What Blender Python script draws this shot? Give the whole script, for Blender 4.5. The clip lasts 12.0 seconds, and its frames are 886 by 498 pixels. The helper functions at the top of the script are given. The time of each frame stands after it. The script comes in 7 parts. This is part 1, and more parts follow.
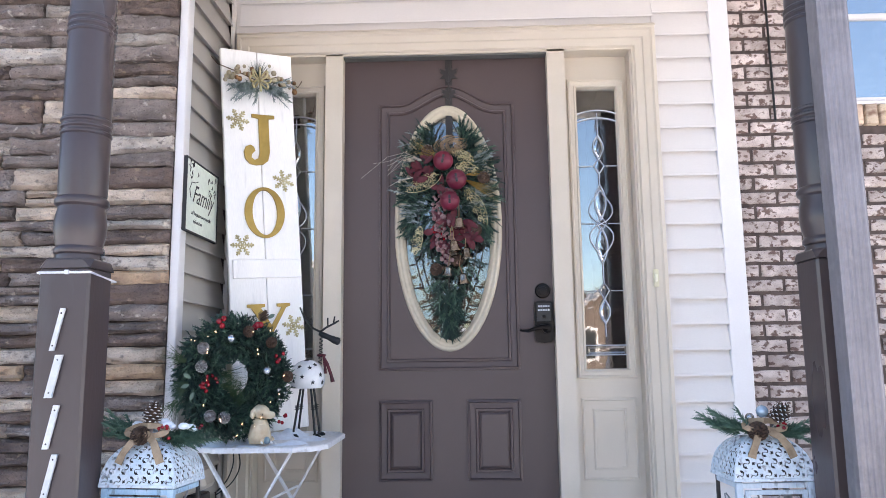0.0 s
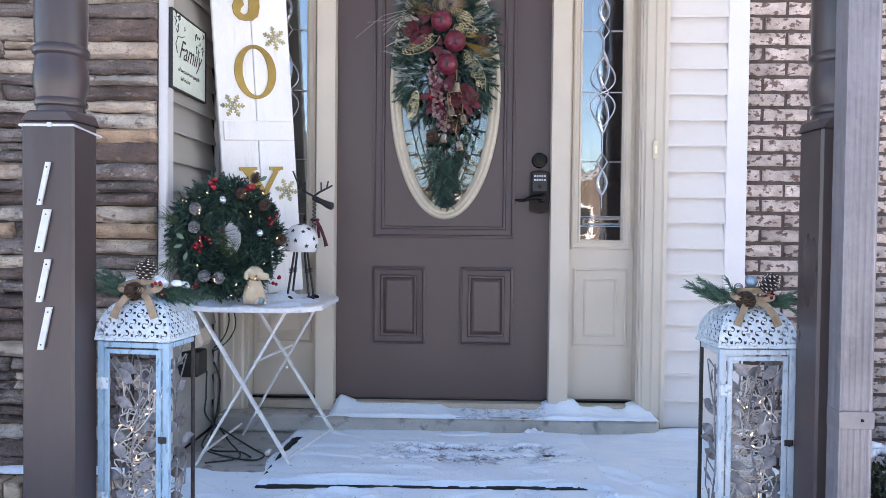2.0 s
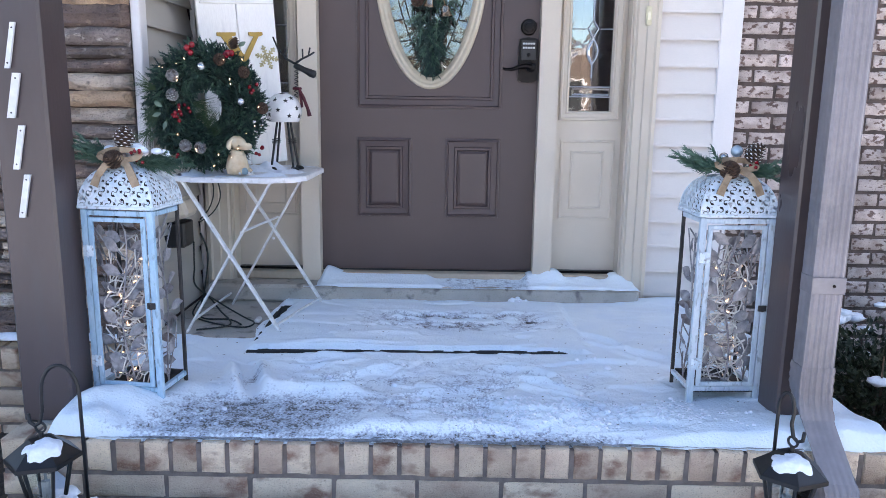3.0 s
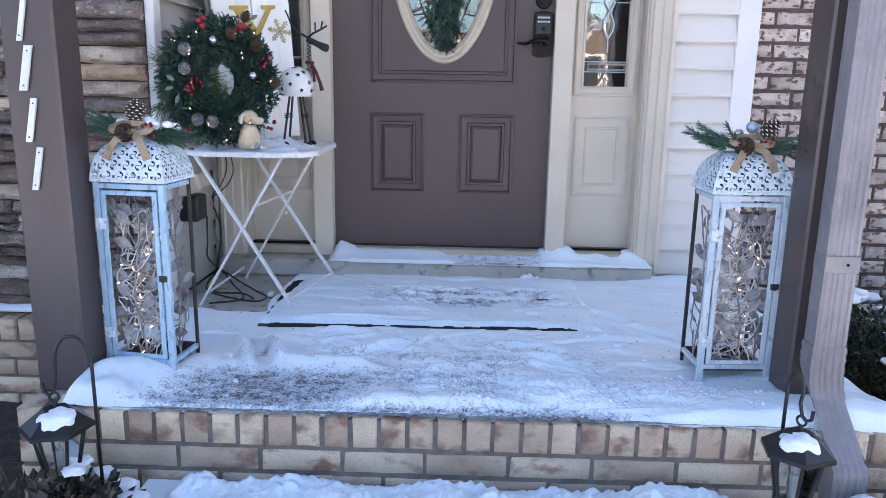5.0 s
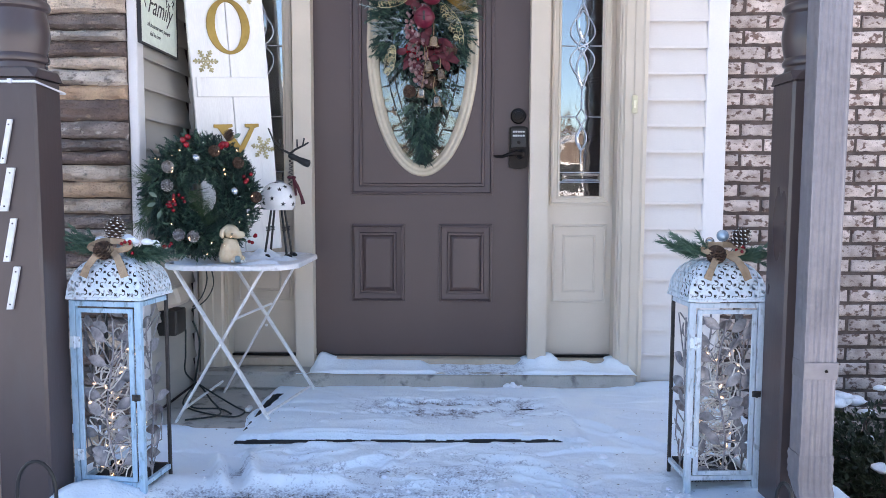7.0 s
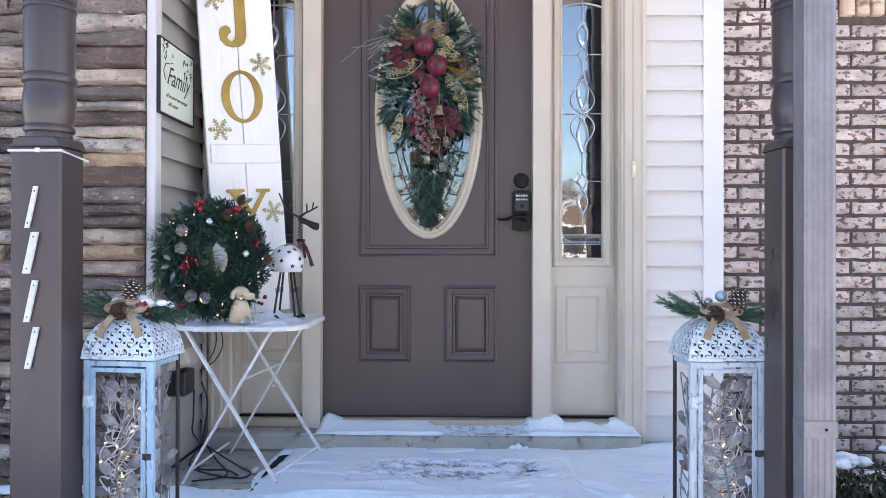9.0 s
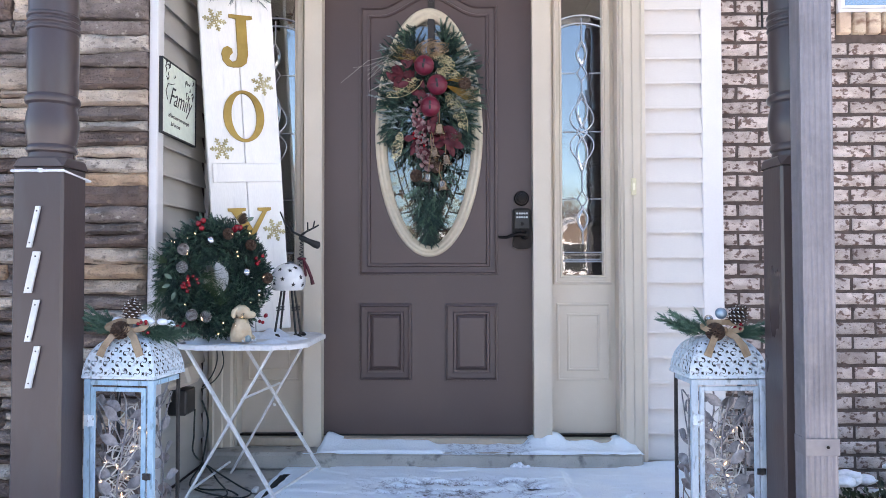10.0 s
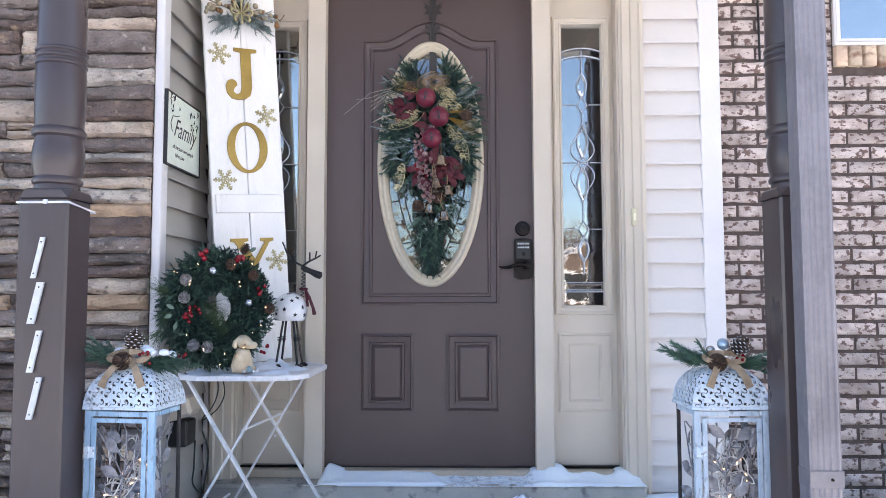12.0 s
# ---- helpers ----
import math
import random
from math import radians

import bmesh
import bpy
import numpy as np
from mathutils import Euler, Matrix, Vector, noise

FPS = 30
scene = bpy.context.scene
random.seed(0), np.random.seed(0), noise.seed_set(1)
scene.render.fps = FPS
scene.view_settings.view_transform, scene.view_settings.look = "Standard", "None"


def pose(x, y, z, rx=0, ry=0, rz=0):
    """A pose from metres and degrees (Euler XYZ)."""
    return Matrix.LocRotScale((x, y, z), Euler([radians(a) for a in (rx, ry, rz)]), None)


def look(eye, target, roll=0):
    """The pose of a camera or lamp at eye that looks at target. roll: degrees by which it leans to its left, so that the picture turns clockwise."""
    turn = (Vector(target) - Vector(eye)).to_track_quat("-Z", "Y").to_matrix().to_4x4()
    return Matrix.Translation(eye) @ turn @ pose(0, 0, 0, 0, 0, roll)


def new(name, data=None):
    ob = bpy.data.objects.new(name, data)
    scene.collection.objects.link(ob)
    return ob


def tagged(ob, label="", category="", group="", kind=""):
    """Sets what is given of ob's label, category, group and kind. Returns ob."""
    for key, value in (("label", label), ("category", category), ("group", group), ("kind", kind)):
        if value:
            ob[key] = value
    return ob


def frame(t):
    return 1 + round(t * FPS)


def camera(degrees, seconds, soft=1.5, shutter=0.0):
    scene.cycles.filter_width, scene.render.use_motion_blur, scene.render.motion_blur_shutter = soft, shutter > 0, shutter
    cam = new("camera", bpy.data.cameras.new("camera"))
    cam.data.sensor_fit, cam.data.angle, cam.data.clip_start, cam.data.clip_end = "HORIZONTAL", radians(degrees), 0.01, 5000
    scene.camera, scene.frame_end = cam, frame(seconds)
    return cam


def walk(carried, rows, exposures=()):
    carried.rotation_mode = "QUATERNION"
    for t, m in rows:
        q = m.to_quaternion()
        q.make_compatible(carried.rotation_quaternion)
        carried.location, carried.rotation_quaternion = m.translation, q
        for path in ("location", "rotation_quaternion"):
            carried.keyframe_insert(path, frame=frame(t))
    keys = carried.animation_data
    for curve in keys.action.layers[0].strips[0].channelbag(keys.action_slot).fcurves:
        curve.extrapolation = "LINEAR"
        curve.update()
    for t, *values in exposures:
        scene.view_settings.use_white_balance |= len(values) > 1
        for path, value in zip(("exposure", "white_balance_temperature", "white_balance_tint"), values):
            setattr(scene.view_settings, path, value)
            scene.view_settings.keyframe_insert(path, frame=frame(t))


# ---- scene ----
cam = camera(62.1, 12.0, soft=0.3)
EXPOSURE, KELVIN = 1.9, 7930
PATH = [
    (0, (0.075, -3.111, 0.842), (0.016, -1.133, 1.134), -0.7),
    (0.5, (0.074, -3.103, 0.839), (0.015, -1.124, 1.127), -0.5),
    (1, (0.076, -3.096, 0.84), (0.016, -1.112, 1.085), -0.1),
    (1.5, (0.078, -3.083, 0.829), (0.018, -1.088, 0.957), 0.3),
    (2, (0.08, -3.077, 0.817), (0.03, -1.079, 0.769), 0.6),
    (2.5, (0.09, -3.074, 0.803), (0.062, -1.088, 0.565), 0.7),
    (3, (0.093, -3.073, 0.796), (0.077, -1.109, 0.417), 0.8),
    (5, (0.11, -3.07, 0.792), (0.051, -1.12, 0.351), 1.0),
    (5.5, (0.114, -3.071, 0.793), (0.057, -1.11, 0.408), 0.8),
    (6, (0.122, -3.067, 0.807), (0.075, -1.09, 0.503), 0.5),
    (6.5, (0.134, -3.066, 0.81), (0.097, -1.078, 0.586), 0.3),
    (7, (0.13, -3.072, 0.812), (0.105, -1.078, 0.651), 0.2),
    (9, (0.131, -3.133, 0.813), (0.091, -1.133, 0.82), 0.1),
    (9.5, (0.136, -3.133, 0.817), (0.091, -1.133, 0.848), -0.0),
    (10, (0.136, -3.139, 0.814), (0.091, -1.14, 0.869), -0.1),
    (10.5, (0.138, -3.142, 0.812), (0.091, -1.144, 0.885), -0.1),
    (11, (0.134, -3.144, 0.814), (0.09, -1.146, 0.903), -0.1),
    (11.5, (0.135, -3.148, 0.817), (0.088, -1.152, 0.927), -0.1),
    (12, (0.136, -3.148, 0.818), (0.087, -1.153, 0.952), -0.1),
]
walk(cam, [(t, look(eye, target, roll)) for t, eye, target, roll in PATH],
     exposures=[(0, EXPOSURE, KELVIN + 220, 17), (1.2, EXPOSURE, KELVIN + 160, 17), (3, EXPOSURE, KELVIN - 150, 17), (5.5, EXPOSURE, KELVIN - 200, 17), (8, EXPOSURE, KELVIN, 17), (12, EXPOSURE, KELVIN + 50, 17)])

# ---- world and light: a clear winter day, the front of the house in its own shade ----
SUN_UP, SUN_TURN = 32.0, 58.0
world = bpy.data.worlds.new("sky")
scene.world = world
world.use_nodes = True
wt = world.node_tree
sky = wt.nodes.new("ShaderNodeTexSky")
sky.sky_type, sky.sun_disc = "NISHITA", False
sky.ozone_density, sky.dust_density = 5.0, 0.5
sky.sun_elevation, sky.sun_rotation = radians(SUN_UP), radians(SUN_TURN)
wt.links.new(sky.outputs[0], wt.nodes["Background"].inputs[0])
wt.nodes["Background"].inputs[1].default_value = 0.13
sun = new("sun", bpy.data.lights.new("sun", "SUN"))
sun.data.energy, sun.data.angle, sun.data.color = 5.0, radians(0.53), (1.0, 0.93, 0.82)
sun.matrix_world = look((20 * math.sin(radians(SUN_TURN)), 20 * math.cos(radians(SUN_TURN)), 20 * math.tan(radians(SUN_UP))), (0, 0, 0))


# ---- mesh helpers ----
class M:
    """Vertices and faces of one part."""

    def __init__(self):
        self.v, self.f = [], []

    def add(self, vs, fs):
        n = len(self.v)
        self.v += [tuple(p) for p in vs]
        self.f += [tuple(n + i for i in f) for f in fs]
        return self

    def box(self, x0, x1, y0, y1, z0, z1, bev=0.0):
        lo, hi = (x0, y0, z0), (x1, y1, z1)
        if bev <= 0:
            vs = [((x0, x1)[i & 1], (y0, y1)[i >> 1 & 1], (z0, z1)[i >> 2]) for i in range(8)]
            return self.add(vs, [(0, 2, 3, 1), (4, 5, 7, 6), (0, 1, 5, 4), (2, 6, 7, 3), (0, 4, 6, 2), (1, 3, 7, 5)])
        vs, at = [], {}
        for i in range(8):
            c = [(i >> a) & 1 for a in range(3)]
            for a in range(3):
                p = [(hi[k] - (0 if k == a else bev)) if c[k] else (lo[k] + (0 if k == a else bev)) for k in range(3)]
                at[i, a] = len(vs)
                vs.append(p)
        fs = []
        for a in range(3):
            b, c = 1 << (a + 1) % 3, 1 << (a + 2) % 3
            for s in (0, 1 << a):
                fs.append([at[s, a], at[s | b, a], at[s | b | c, a], at[s | c, a]])
        for a in range(3):
            b, c = (a + 1) % 3, (a + 2) % 3
            for s in (0, 1 << b, 1 << c, (1 << b) | (1 << c)):
                fs.append([at[s, b], at[s | 1 << a, b], at[s | 1 << a, c], at[s, c]])
        fs += [[at[i, 0], at[i, 1], at[i, 2]] for i in range(8)]
        return self.add(vs, fs)

    def tube(self, pts, r, n=6, cap=True):
        pts = [Vector(p) for p in pts]
        rs = r if isinstance(r, (list, tuple)) else [r] * len(pts)
        vs, fs, side = [], [], None
        for i, p in enumerate(pts):
            d = (pts[min(i + 1, len(pts) - 1)] - pts[max(i - 1, 0)]).normalized()
            if side is None:
                side = d.cross(Vector((0.31, 0.2, 0.93)) if abs(d.z) < 0.9 else Vector((1, 0.1, 0))).normalized()
            side = (side - d * side.dot(d)).normalized()
            up = d.cross(side)
            for k in range(n):
                a = 2 * math.pi * k / n
                vs.append(p + (side * math.cos(a) + up * math.sin(a)) * rs[i])
        for i in range(len(pts) - 1):
            for k in range(n):
                a, b = i * n + k, i * n + (k + 1) % n
                fs.append((a, b, b + n, a + n))
        if cap:
            fs += [tuple(range(n))[::-1], tuple(range((len(pts) - 1) * n, len(pts) * n))]
        return self.add(vs, fs)

    def lathe(self, profile, n=20, at=(0, 0, 0)):
        """Profile of (radius, height), turned about the vertical."""
        vs, fs = [], []
        for r, z in profile:
            vs += [(at[0] + r * math.cos(2 * math.pi * k / n), at[1] + r * math.sin(2 * math.pi * k / n), at[2] + z) for k in range(n)]
        for i in range(len(profile) - 1):
            for k in range(n):
                a, b = i * n + k, i * n + (k + 1) % n
                fs.append((a, b, b + n, a + n))
        fs += [tuple(range(n))[::-1], tuple(range((len(profile) - 1) * n, len(profile) * n))]
        return self.add(vs, fs)

    def ball(self, at, r, n=12, squash=(1, 1, 1)):
        m = n // 2
        prof = [(max(1e-4, math.sin(math.pi * i / m)), -math.cos(math.pi * i / m)) for i in range(m + 1)]
        k = len(self.v)
        self.lathe(prof, n)
        self.v[k:] = [(at[0] + p[0] * r * squash[0], at[1] + p[1] * r * squash[1], at[2] + p[2] * r * squash[2]) for p in self.v[k:]]
        return self

    def slab(self, outline, y0, y1):
        """A closed outline of (x, z), from depth y0 to y1."""
        n = len(outline)
        vs = [(x, y0, z) for x, z in outline] + [(x, y1, z) for x, z in outline]
        fs = [tuple(range(n)), tuple(range(2 * n - 1, n - 1, -1))] + [(i, i + n, (i + 1) % n + n, (i + 1) % n) for i in range(n)]
        return self.add(vs, fs)

    def molding(self, outline, profile, y):
        """Rings along a closed outline of (x, z): profile of (inset, height towards the viewer)."""
        n, k = len(outline), len(profile)
        for inset, h in profile:
            self.v += [(x, y - h, z) for x, z in offset(outline, inset)]
        b = len(self.v) - n * k
        for j in range(k - 1):
            for i in range(n):
                i2 = (i + 1) % n
                self.f.append((b + j * n + i, b + j * n + i2, b + (j + 1) * n + i2, b + (j + 1) * n + i))
        return self

    def grid(self, nx, ny, fn, keep=None):
        k = len(self.v)
        self.v += [tuple(fn(i / nx, j / ny)) for j in range(ny + 1) for i in range(nx + 1)]
        for j in range(ny):
            for i in range(nx):
                if keep is None or keep((i + 0.5) / nx, (j + 0.5) / ny):
                    a = k + j * (nx + 1) + i
                    self.f.append((a, a + 1, a + nx + 2, a + nx + 1))
        return self

    def moved(self, m, start=0):
        self.v[start:] = [tuple(m @ Vector(p)) for p in self.v[start:]]
        return self

    def join(self, other, m=None):
        return self.add([m @ Vector(p) for p in other.v] if m else other.v, other.f)


def offset(outline, d):
    """The closed outline (counter-clockwise) moved inwards by d."""
    out, n = [], len(outline)
    for i in range(n):
        a, b, c = Vector(outline[i - 1]), Vector(outline[i]), Vector(outline[(i + 1) % n])
        e, f = (b - a).normalized(), (c - b).normalized()
        ne, nf = Vector((-e.y, e.x)), Vector((-f.y, f.x))
        m = (ne + nf).normalized()
        out.append(tuple(b + m * d / max(0.35, m.dot(ne))))
    return out


def rect(x0, x1, z0, z1):
    return [(x0, z0), (x1, z0), (x1, z1), (x0, z1)]


def ellipse(cx, cz, rx, rz, n=56):
    return [(cx + rx * math.cos(2 * math.pi * i / n), cz + rz * math.sin(2 * math.pi * i / n)) for i in range(n)]


def mesh_of(name, m, material, smooth=False, normals=True):
    me = bpy.data.meshes.new(name)
    me.from_pydata(m.v, [], m.f)
    if normals:
        bm = bmesh.new()
        bm.from_mesh(me)
        bmesh.ops.recalc_face_normals(bm, faces=bm.faces)
        bm.to_mesh(me)
        bm.free()
    me.materials.append(material)
    if smooth:
        me.shade_smooth()
        if smooth is not True:
            me.set_sharp_from_angle(angle=radians(smooth))
    return me


def part(name, m, material, parent=None, label="", smooth=False, at=None, normals=True):
    ob = new(name, m if isinstance(m, bpy.types.Mesh) else mesh_of(name, m, material, smooth, normals))
    ob.parent = parent
    if at is not None:
        ob.matrix_basis = at
    if label:
        tagged(ob, label)
    return ob


def thing(name, label, category, at=(0, 0, 0), turn=0, group="", kind=""):
    ob = new(name)
    ob.empty_display_size = 0.05
    ob.matrix_basis = pose(*at, 0, 0, turn)
    return tagged(ob, label, category, group, kind)


def setting(ob, label, category):
    return tagged(ob, label, category, kind="structure")


# ---- materials ----
def material(name, a, b=None, rough=0.6, metal=0.0, scale=6.0, stretch=(1, 1, 1), grain=60.0, bump=0.15, depth=0.004,
             spread=0.0, c=None, edge=(0.35, 0.65), speck=0.0, glow=None, coat=0.0, fleck=0.5, cut=(0.56, 0.68)):
    """Two colours (and a third, for stains) mixed by noise, with fine grain, relief and some change from piece to piece."""
    m = bpy.data.materials.new(name)
    m.use_nodes = True
    t = m.node_tree
    nd, ln = t.nodes, t.links
    p = nd["Principled BSDF"]
    p.inputs["Roughness"].default_value, p.inputs["Metallic"].default_value = rough, metal
    p.inputs["Coat Weight"].default_value = coat
    b = b or tuple(x * 0.85 for x in a)
    co = nd.new("ShaderNodeTexCoord")
    mp = nd.new("ShaderNodeMapping")
    mp.inputs["Scale"].default_value = stretch
    shift = nd.new("ShaderNodeObjectInfo")
    mul = nd.new("ShaderNodeVectorMath")
    mul.operation = "SCALE"
    mul.inputs[0].default_value = (17, 29, 41)
    ln.new(shift.outputs["Random"], mul.inputs["Scale"])
    ln.new(mul.outputs[0], mp.inputs["Location"])
    ln.new(co.outputs["Object"], mp.inputs["Vector"])

    def noise_of(size, detail=5.0):
        n = nd.new("ShaderNodeTexNoise")
        n.inputs["Scale"].default_value, n.inputs["Detail"].default_value = size, detail
        ln.new(mp.outputs[0], n.inputs["Vector"])
        return n.outputs["Fac"]

    def ramp(fac, lo, hi):
        r = nd.new("ShaderNodeMapRange")
        r.inputs[1].default_value, r.inputs[2].default_value = lo, hi
        ln.new(fac, r.inputs[0])
        return r.outputs[0]

    def mixed(fac, x, y, blend="MIX"):
        n = nd.new("ShaderNodeMix")
        n.data_type, n.blend_type = "RGBA", blend
        for slot, val in ((n.inputs[0], fac), (n.inputs[6], x), (n.inputs[7], y)):
            if hasattr(val, "links"):
                ln.new(val, slot)
            else:
                slot.default_value = val if isinstance(val, float) else (*val, 1)
        return n.outputs[2]

    big, fine = noise_of(scale), noise_of(grain, 3.0)
    col = mixed(ramp(big, *edge), a, b)
    if c:
        col = mixed(ramp(noise_of(scale * 2.7, 8.0), *cut), col, c)
    if speck:
        col = mixed(ramp(fine, 0.56, 0.72), col, tuple(x * (1 - speck) for x in b))
    col = mixed(fleck, col, mixed(ramp(fine, 0.3, 0.7), (0.86, 0.86, 0.86), (1.1, 1.1, 1.1)), "MULTIPLY")
    if spread:
        hv = nd.new("ShaderNodeHueSaturation")
        ln.new(ramp(shift.outputs["Random"], 0, 1), hv.inputs["Value"])
        hv.inputs["Value"].links[0].from_node.inputs[3].default_value = 1 - spread
        hv.inputs["Value"].links[0].from_node.inputs[4].default_value = 1 + spread
        ln.new(col, hv.inputs["Color"])
        col = hv.outputs[0]
    ln.new(col, p.inputs["Base Color"])
    rr = nd.new("ShaderNodeMapRange")
    rr.inputs[3].default_value, rr.inputs[4].default_value = max(0.03, rough - 0.1), min(1, rough + 0.1)
    ln.new(big, rr.inputs[0])
    ln.new(rr.outputs[0], p.inputs["Roughness"])
    if bump:
        add = nd.new("ShaderNodeMath")
        add.operation = "ADD"
        ln.new(big, add.inputs[0])
        ln.new(fine, add.inputs[1])
        bp = nd.new("ShaderNodeBump")
        bp.inputs["Strength"].default_value, bp.inputs["Distance"].default_value = bump, depth
        ln.new(add.outputs[0], bp.inputs["Height"])
        ln.new(bp.outputs[0], p.inputs["Normal"])
    if glow:
        p.inputs["Emission Color"].default_value, p.inputs["Emission Strength"].default_value = (*glow[:3], 1), glow[3]
    return m


def glass_material(name, gloss, wave=0.0, size=30.0, tint=(0.9, 0.95, 0.95)):
    """A clear pane: some of the light thrown back, the rest let through."""
    m = bpy.data.materials.new(name)
    m.use_nodes = True
    t = m.node_tree
    nd, ln = t.nodes, t.links
    nd.remove(nd["Principled BSDF"])
    tr, gl, mx, fr = (nd.new("ShaderNode" + k) for k in ("BsdfTransparent", "BsdfGlossy", "MixShader", "Fresnel"))
    tr.inputs[0].default_value = (*tint, 1)
    gl.inputs["Roughness"].default_value = 0.02
    fr.inputs[0].default_value = 1.5
    ad = nd.new("ShaderNodeMath")
    ad.inputs[1].default_value = gloss
    ln.new(fr.outputs[0], ad.inputs[0])
    ln.new(ad.outputs[0], mx.inputs[0])
    ln.new(tr.outputs[0], mx.inputs[1])
    ln.new(gl.outputs[0], mx.inputs[2])
    ln.new(mx.outputs[0], nd["Material Output"].inputs[0])
    if wave:
        co, n, bp = nd.new("ShaderNodeTexCoord"), nd.new("ShaderNodeTexNoise"), nd.new("ShaderNodeBump")
        n.inputs["Scale"].default_value, n.inputs["Detail"].default_value, n.inputs["Distortion"].default_value = size, 1.0, 1.5
        ln.new(co.outputs["Object"], n.inputs["Vector"])
        ln.new(n.outputs["Fac"], bp.inputs["Height"])
        bp.inputs["Strength"].default_value, bp.inputs["Distance"].default_value = wave, 0.003
        ln.new(bp.outputs[0], gl.inputs["Normal"])
        ln.new(bp.outputs[0], fr.inputs["Normal"])
    return m


MORTAR = material("mortar", (0.12, 0.088, 0.078), (0.075, 0.055, 0.05), 0.95, scale=30, grain=300, bump=0.5)
BRICK = material("tumbled_brick", (0.68, 0.58, 0.545), (0.46, 0.37, 0.34), 0.9, scale=13, stretch=(1, 1, 1.5), grain=210, bump=0.8, depth=0.006,
                 spread=0.24, c=(0.17, 0.105, 0.09), edge=(0.42, 0.62), cut=(0.53, 0.6), speck=0.5, fleck=1.0)
PORCH_BRICK = material("porch_brick", (0.8, 0.64, 0.48), (0.57, 0.41, 0.31), 0.9, scale=5, stretch=(1, 1, 1.5), grain=220, bump=0.7, depth=0.006,
                       spread=0.22, c=(0.34, 0.19, 0.135), edge=(0.38, 0.64), cut=(0.53, 0.68), speck=0.35, fleck=1.0)
PORCH_MORTAR = material("porch_mortar", (0.25, 0.2, 0.175), (0.17, 0.135, 0.12), 0.95, scale=30, grain=300, bump=0.5)
STONE_GREY = material("grey_ledgestone", (0.335, 0.266, 0.238), (0.155, 0.123, 0.112), 0.9, scale=11, stretch=(1, 1, 1.4), grain=130, bump=1.0, depth=0.012,
                      spread=0.22, c=(0.5, 0.43, 0.38), edge=(0.3, 0.7), cut=(0.6, 0.7), speck=0.4, fleck=1.0)
STONE_BROWN = material("brown_ledgestone", (0.25, 0.174, 0.146), (0.11, 0.08, 0.072), 0.9, scale=10, stretch=(1, 1, 1.4), grain=130, bump=1.0, depth=0.012,
                       spread=0.2, c=(0.36, 0.26, 0.19), edge=(0.3, 0.7), cut=(0.6, 0.72), speck=0.35, fleck=1.0)
STONE_TAN = material("tan_ledgestone", (0.72, 0.58, 0.47), (0.46, 0.36, 0.29), 0.9, scale=10, stretch=(1, 1, 1.4), grain=130, bump=1.0, depth=0.012,
                     spread=0.16, c=(0.26, 0.21, 0.18), edge=(0.36, 0.66), cut=(0.6, 0.7), speck=0.3, fleck=1.0)
STONE_PALE = material("pale_ledgestone", (0.66, 0.58, 0.51), (0.4, 0.34, 0.3), 0.9, scale=12, stretch=(1, 1, 1.4), grain=130, bump=1.0, depth=0.012,
                      spread=0.14, c=(0.24, 0.2, 0.18), edge=(0.36, 0.66), cut=(0.58, 0.68), speck=0.4, fleck=1.0)
STONE_AMBER = material("amber_ledgestone", (0.66, 0.46, 0.31), (0.48, 0.32, 0.22), 0.9, scale=10, stretch=(1, 1, 1.4), grain=130, bump=1.0, depth=0.012,
                       spread=0.14, c=(0.3, 0.22, 0.17), edge=(0.36, 0.66), cut=(0.6, 0.7), speck=0.25, fleck=1.0)
DOOR_PAINT = material("taupe_door_paint", (0.082, 0.0545, 0.053), (0.076, 0.05, 0.049), 0.42, scale=2.5, stretch=(1, 1, 0.4), grain=220, bump=0.05, depth=0.001, fleck=0.12)
POST_PAINT = material("taupe_post_paint", (0.075, 0.0555, 0.0565), (0.063, 0.0465, 0.048), 0.3, scale=5, stretch=(1, 1, 0.3), grain=110, bump=0.12, depth=0.002, c=(0.07, 0.058, 0.06), fleck=0.12)
TRIM = material("beige_trim_paint", (0.61, 0.535, 0.445), (0.56, 0.49, 0.405), 0.5, scale=4, grain=200, bump=0.05, depth=0.001, fleck=0.12)
VINYL = material("almond_vinyl_siding", (0.7, 0.66, 0.635), (0.68, 0.64, 0.615), 0.55, scale=3, stretch=(0.5, 0.5, 2), grain=160, bump=0.08, depth=0.0015, fleck=0.12)
# darker copy of the siding: the recess wall's shade is put into its colour
VINYL_SHADE = material("shaded_vinyl_siding", (0.42, 0.395, 0.36), (0.37, 0.35, 0.32), 0.55, scale=3, stretch=(1, 0.5, 2), grain=160, bump=0.08, depth=0.0015, fleck=0.12)
WHITE_TRIM = material("white_corner_trim", (0.74, 0.72, 0.725), (0.69, 0.67, 0.675), 0.5, scale=3, grain=150, bump=0.05, depth=0.001, fleck=0.12)
CONCRETE = material("grey_concrete", (0.512, 0.476, 0.427), (0.390, 0.366, 0.329), 0.85, scale=7, grain=180, bump=0.25, depth=0.003, c=(0.19, 0.18, 0.17), speck=0.2)
SNOW = material("snow", (0.86, 0.91, 0.98), (0.83, 0.885, 0.965), 0.6, scale=9, grain=110, bump=0.35, depth=0.004)


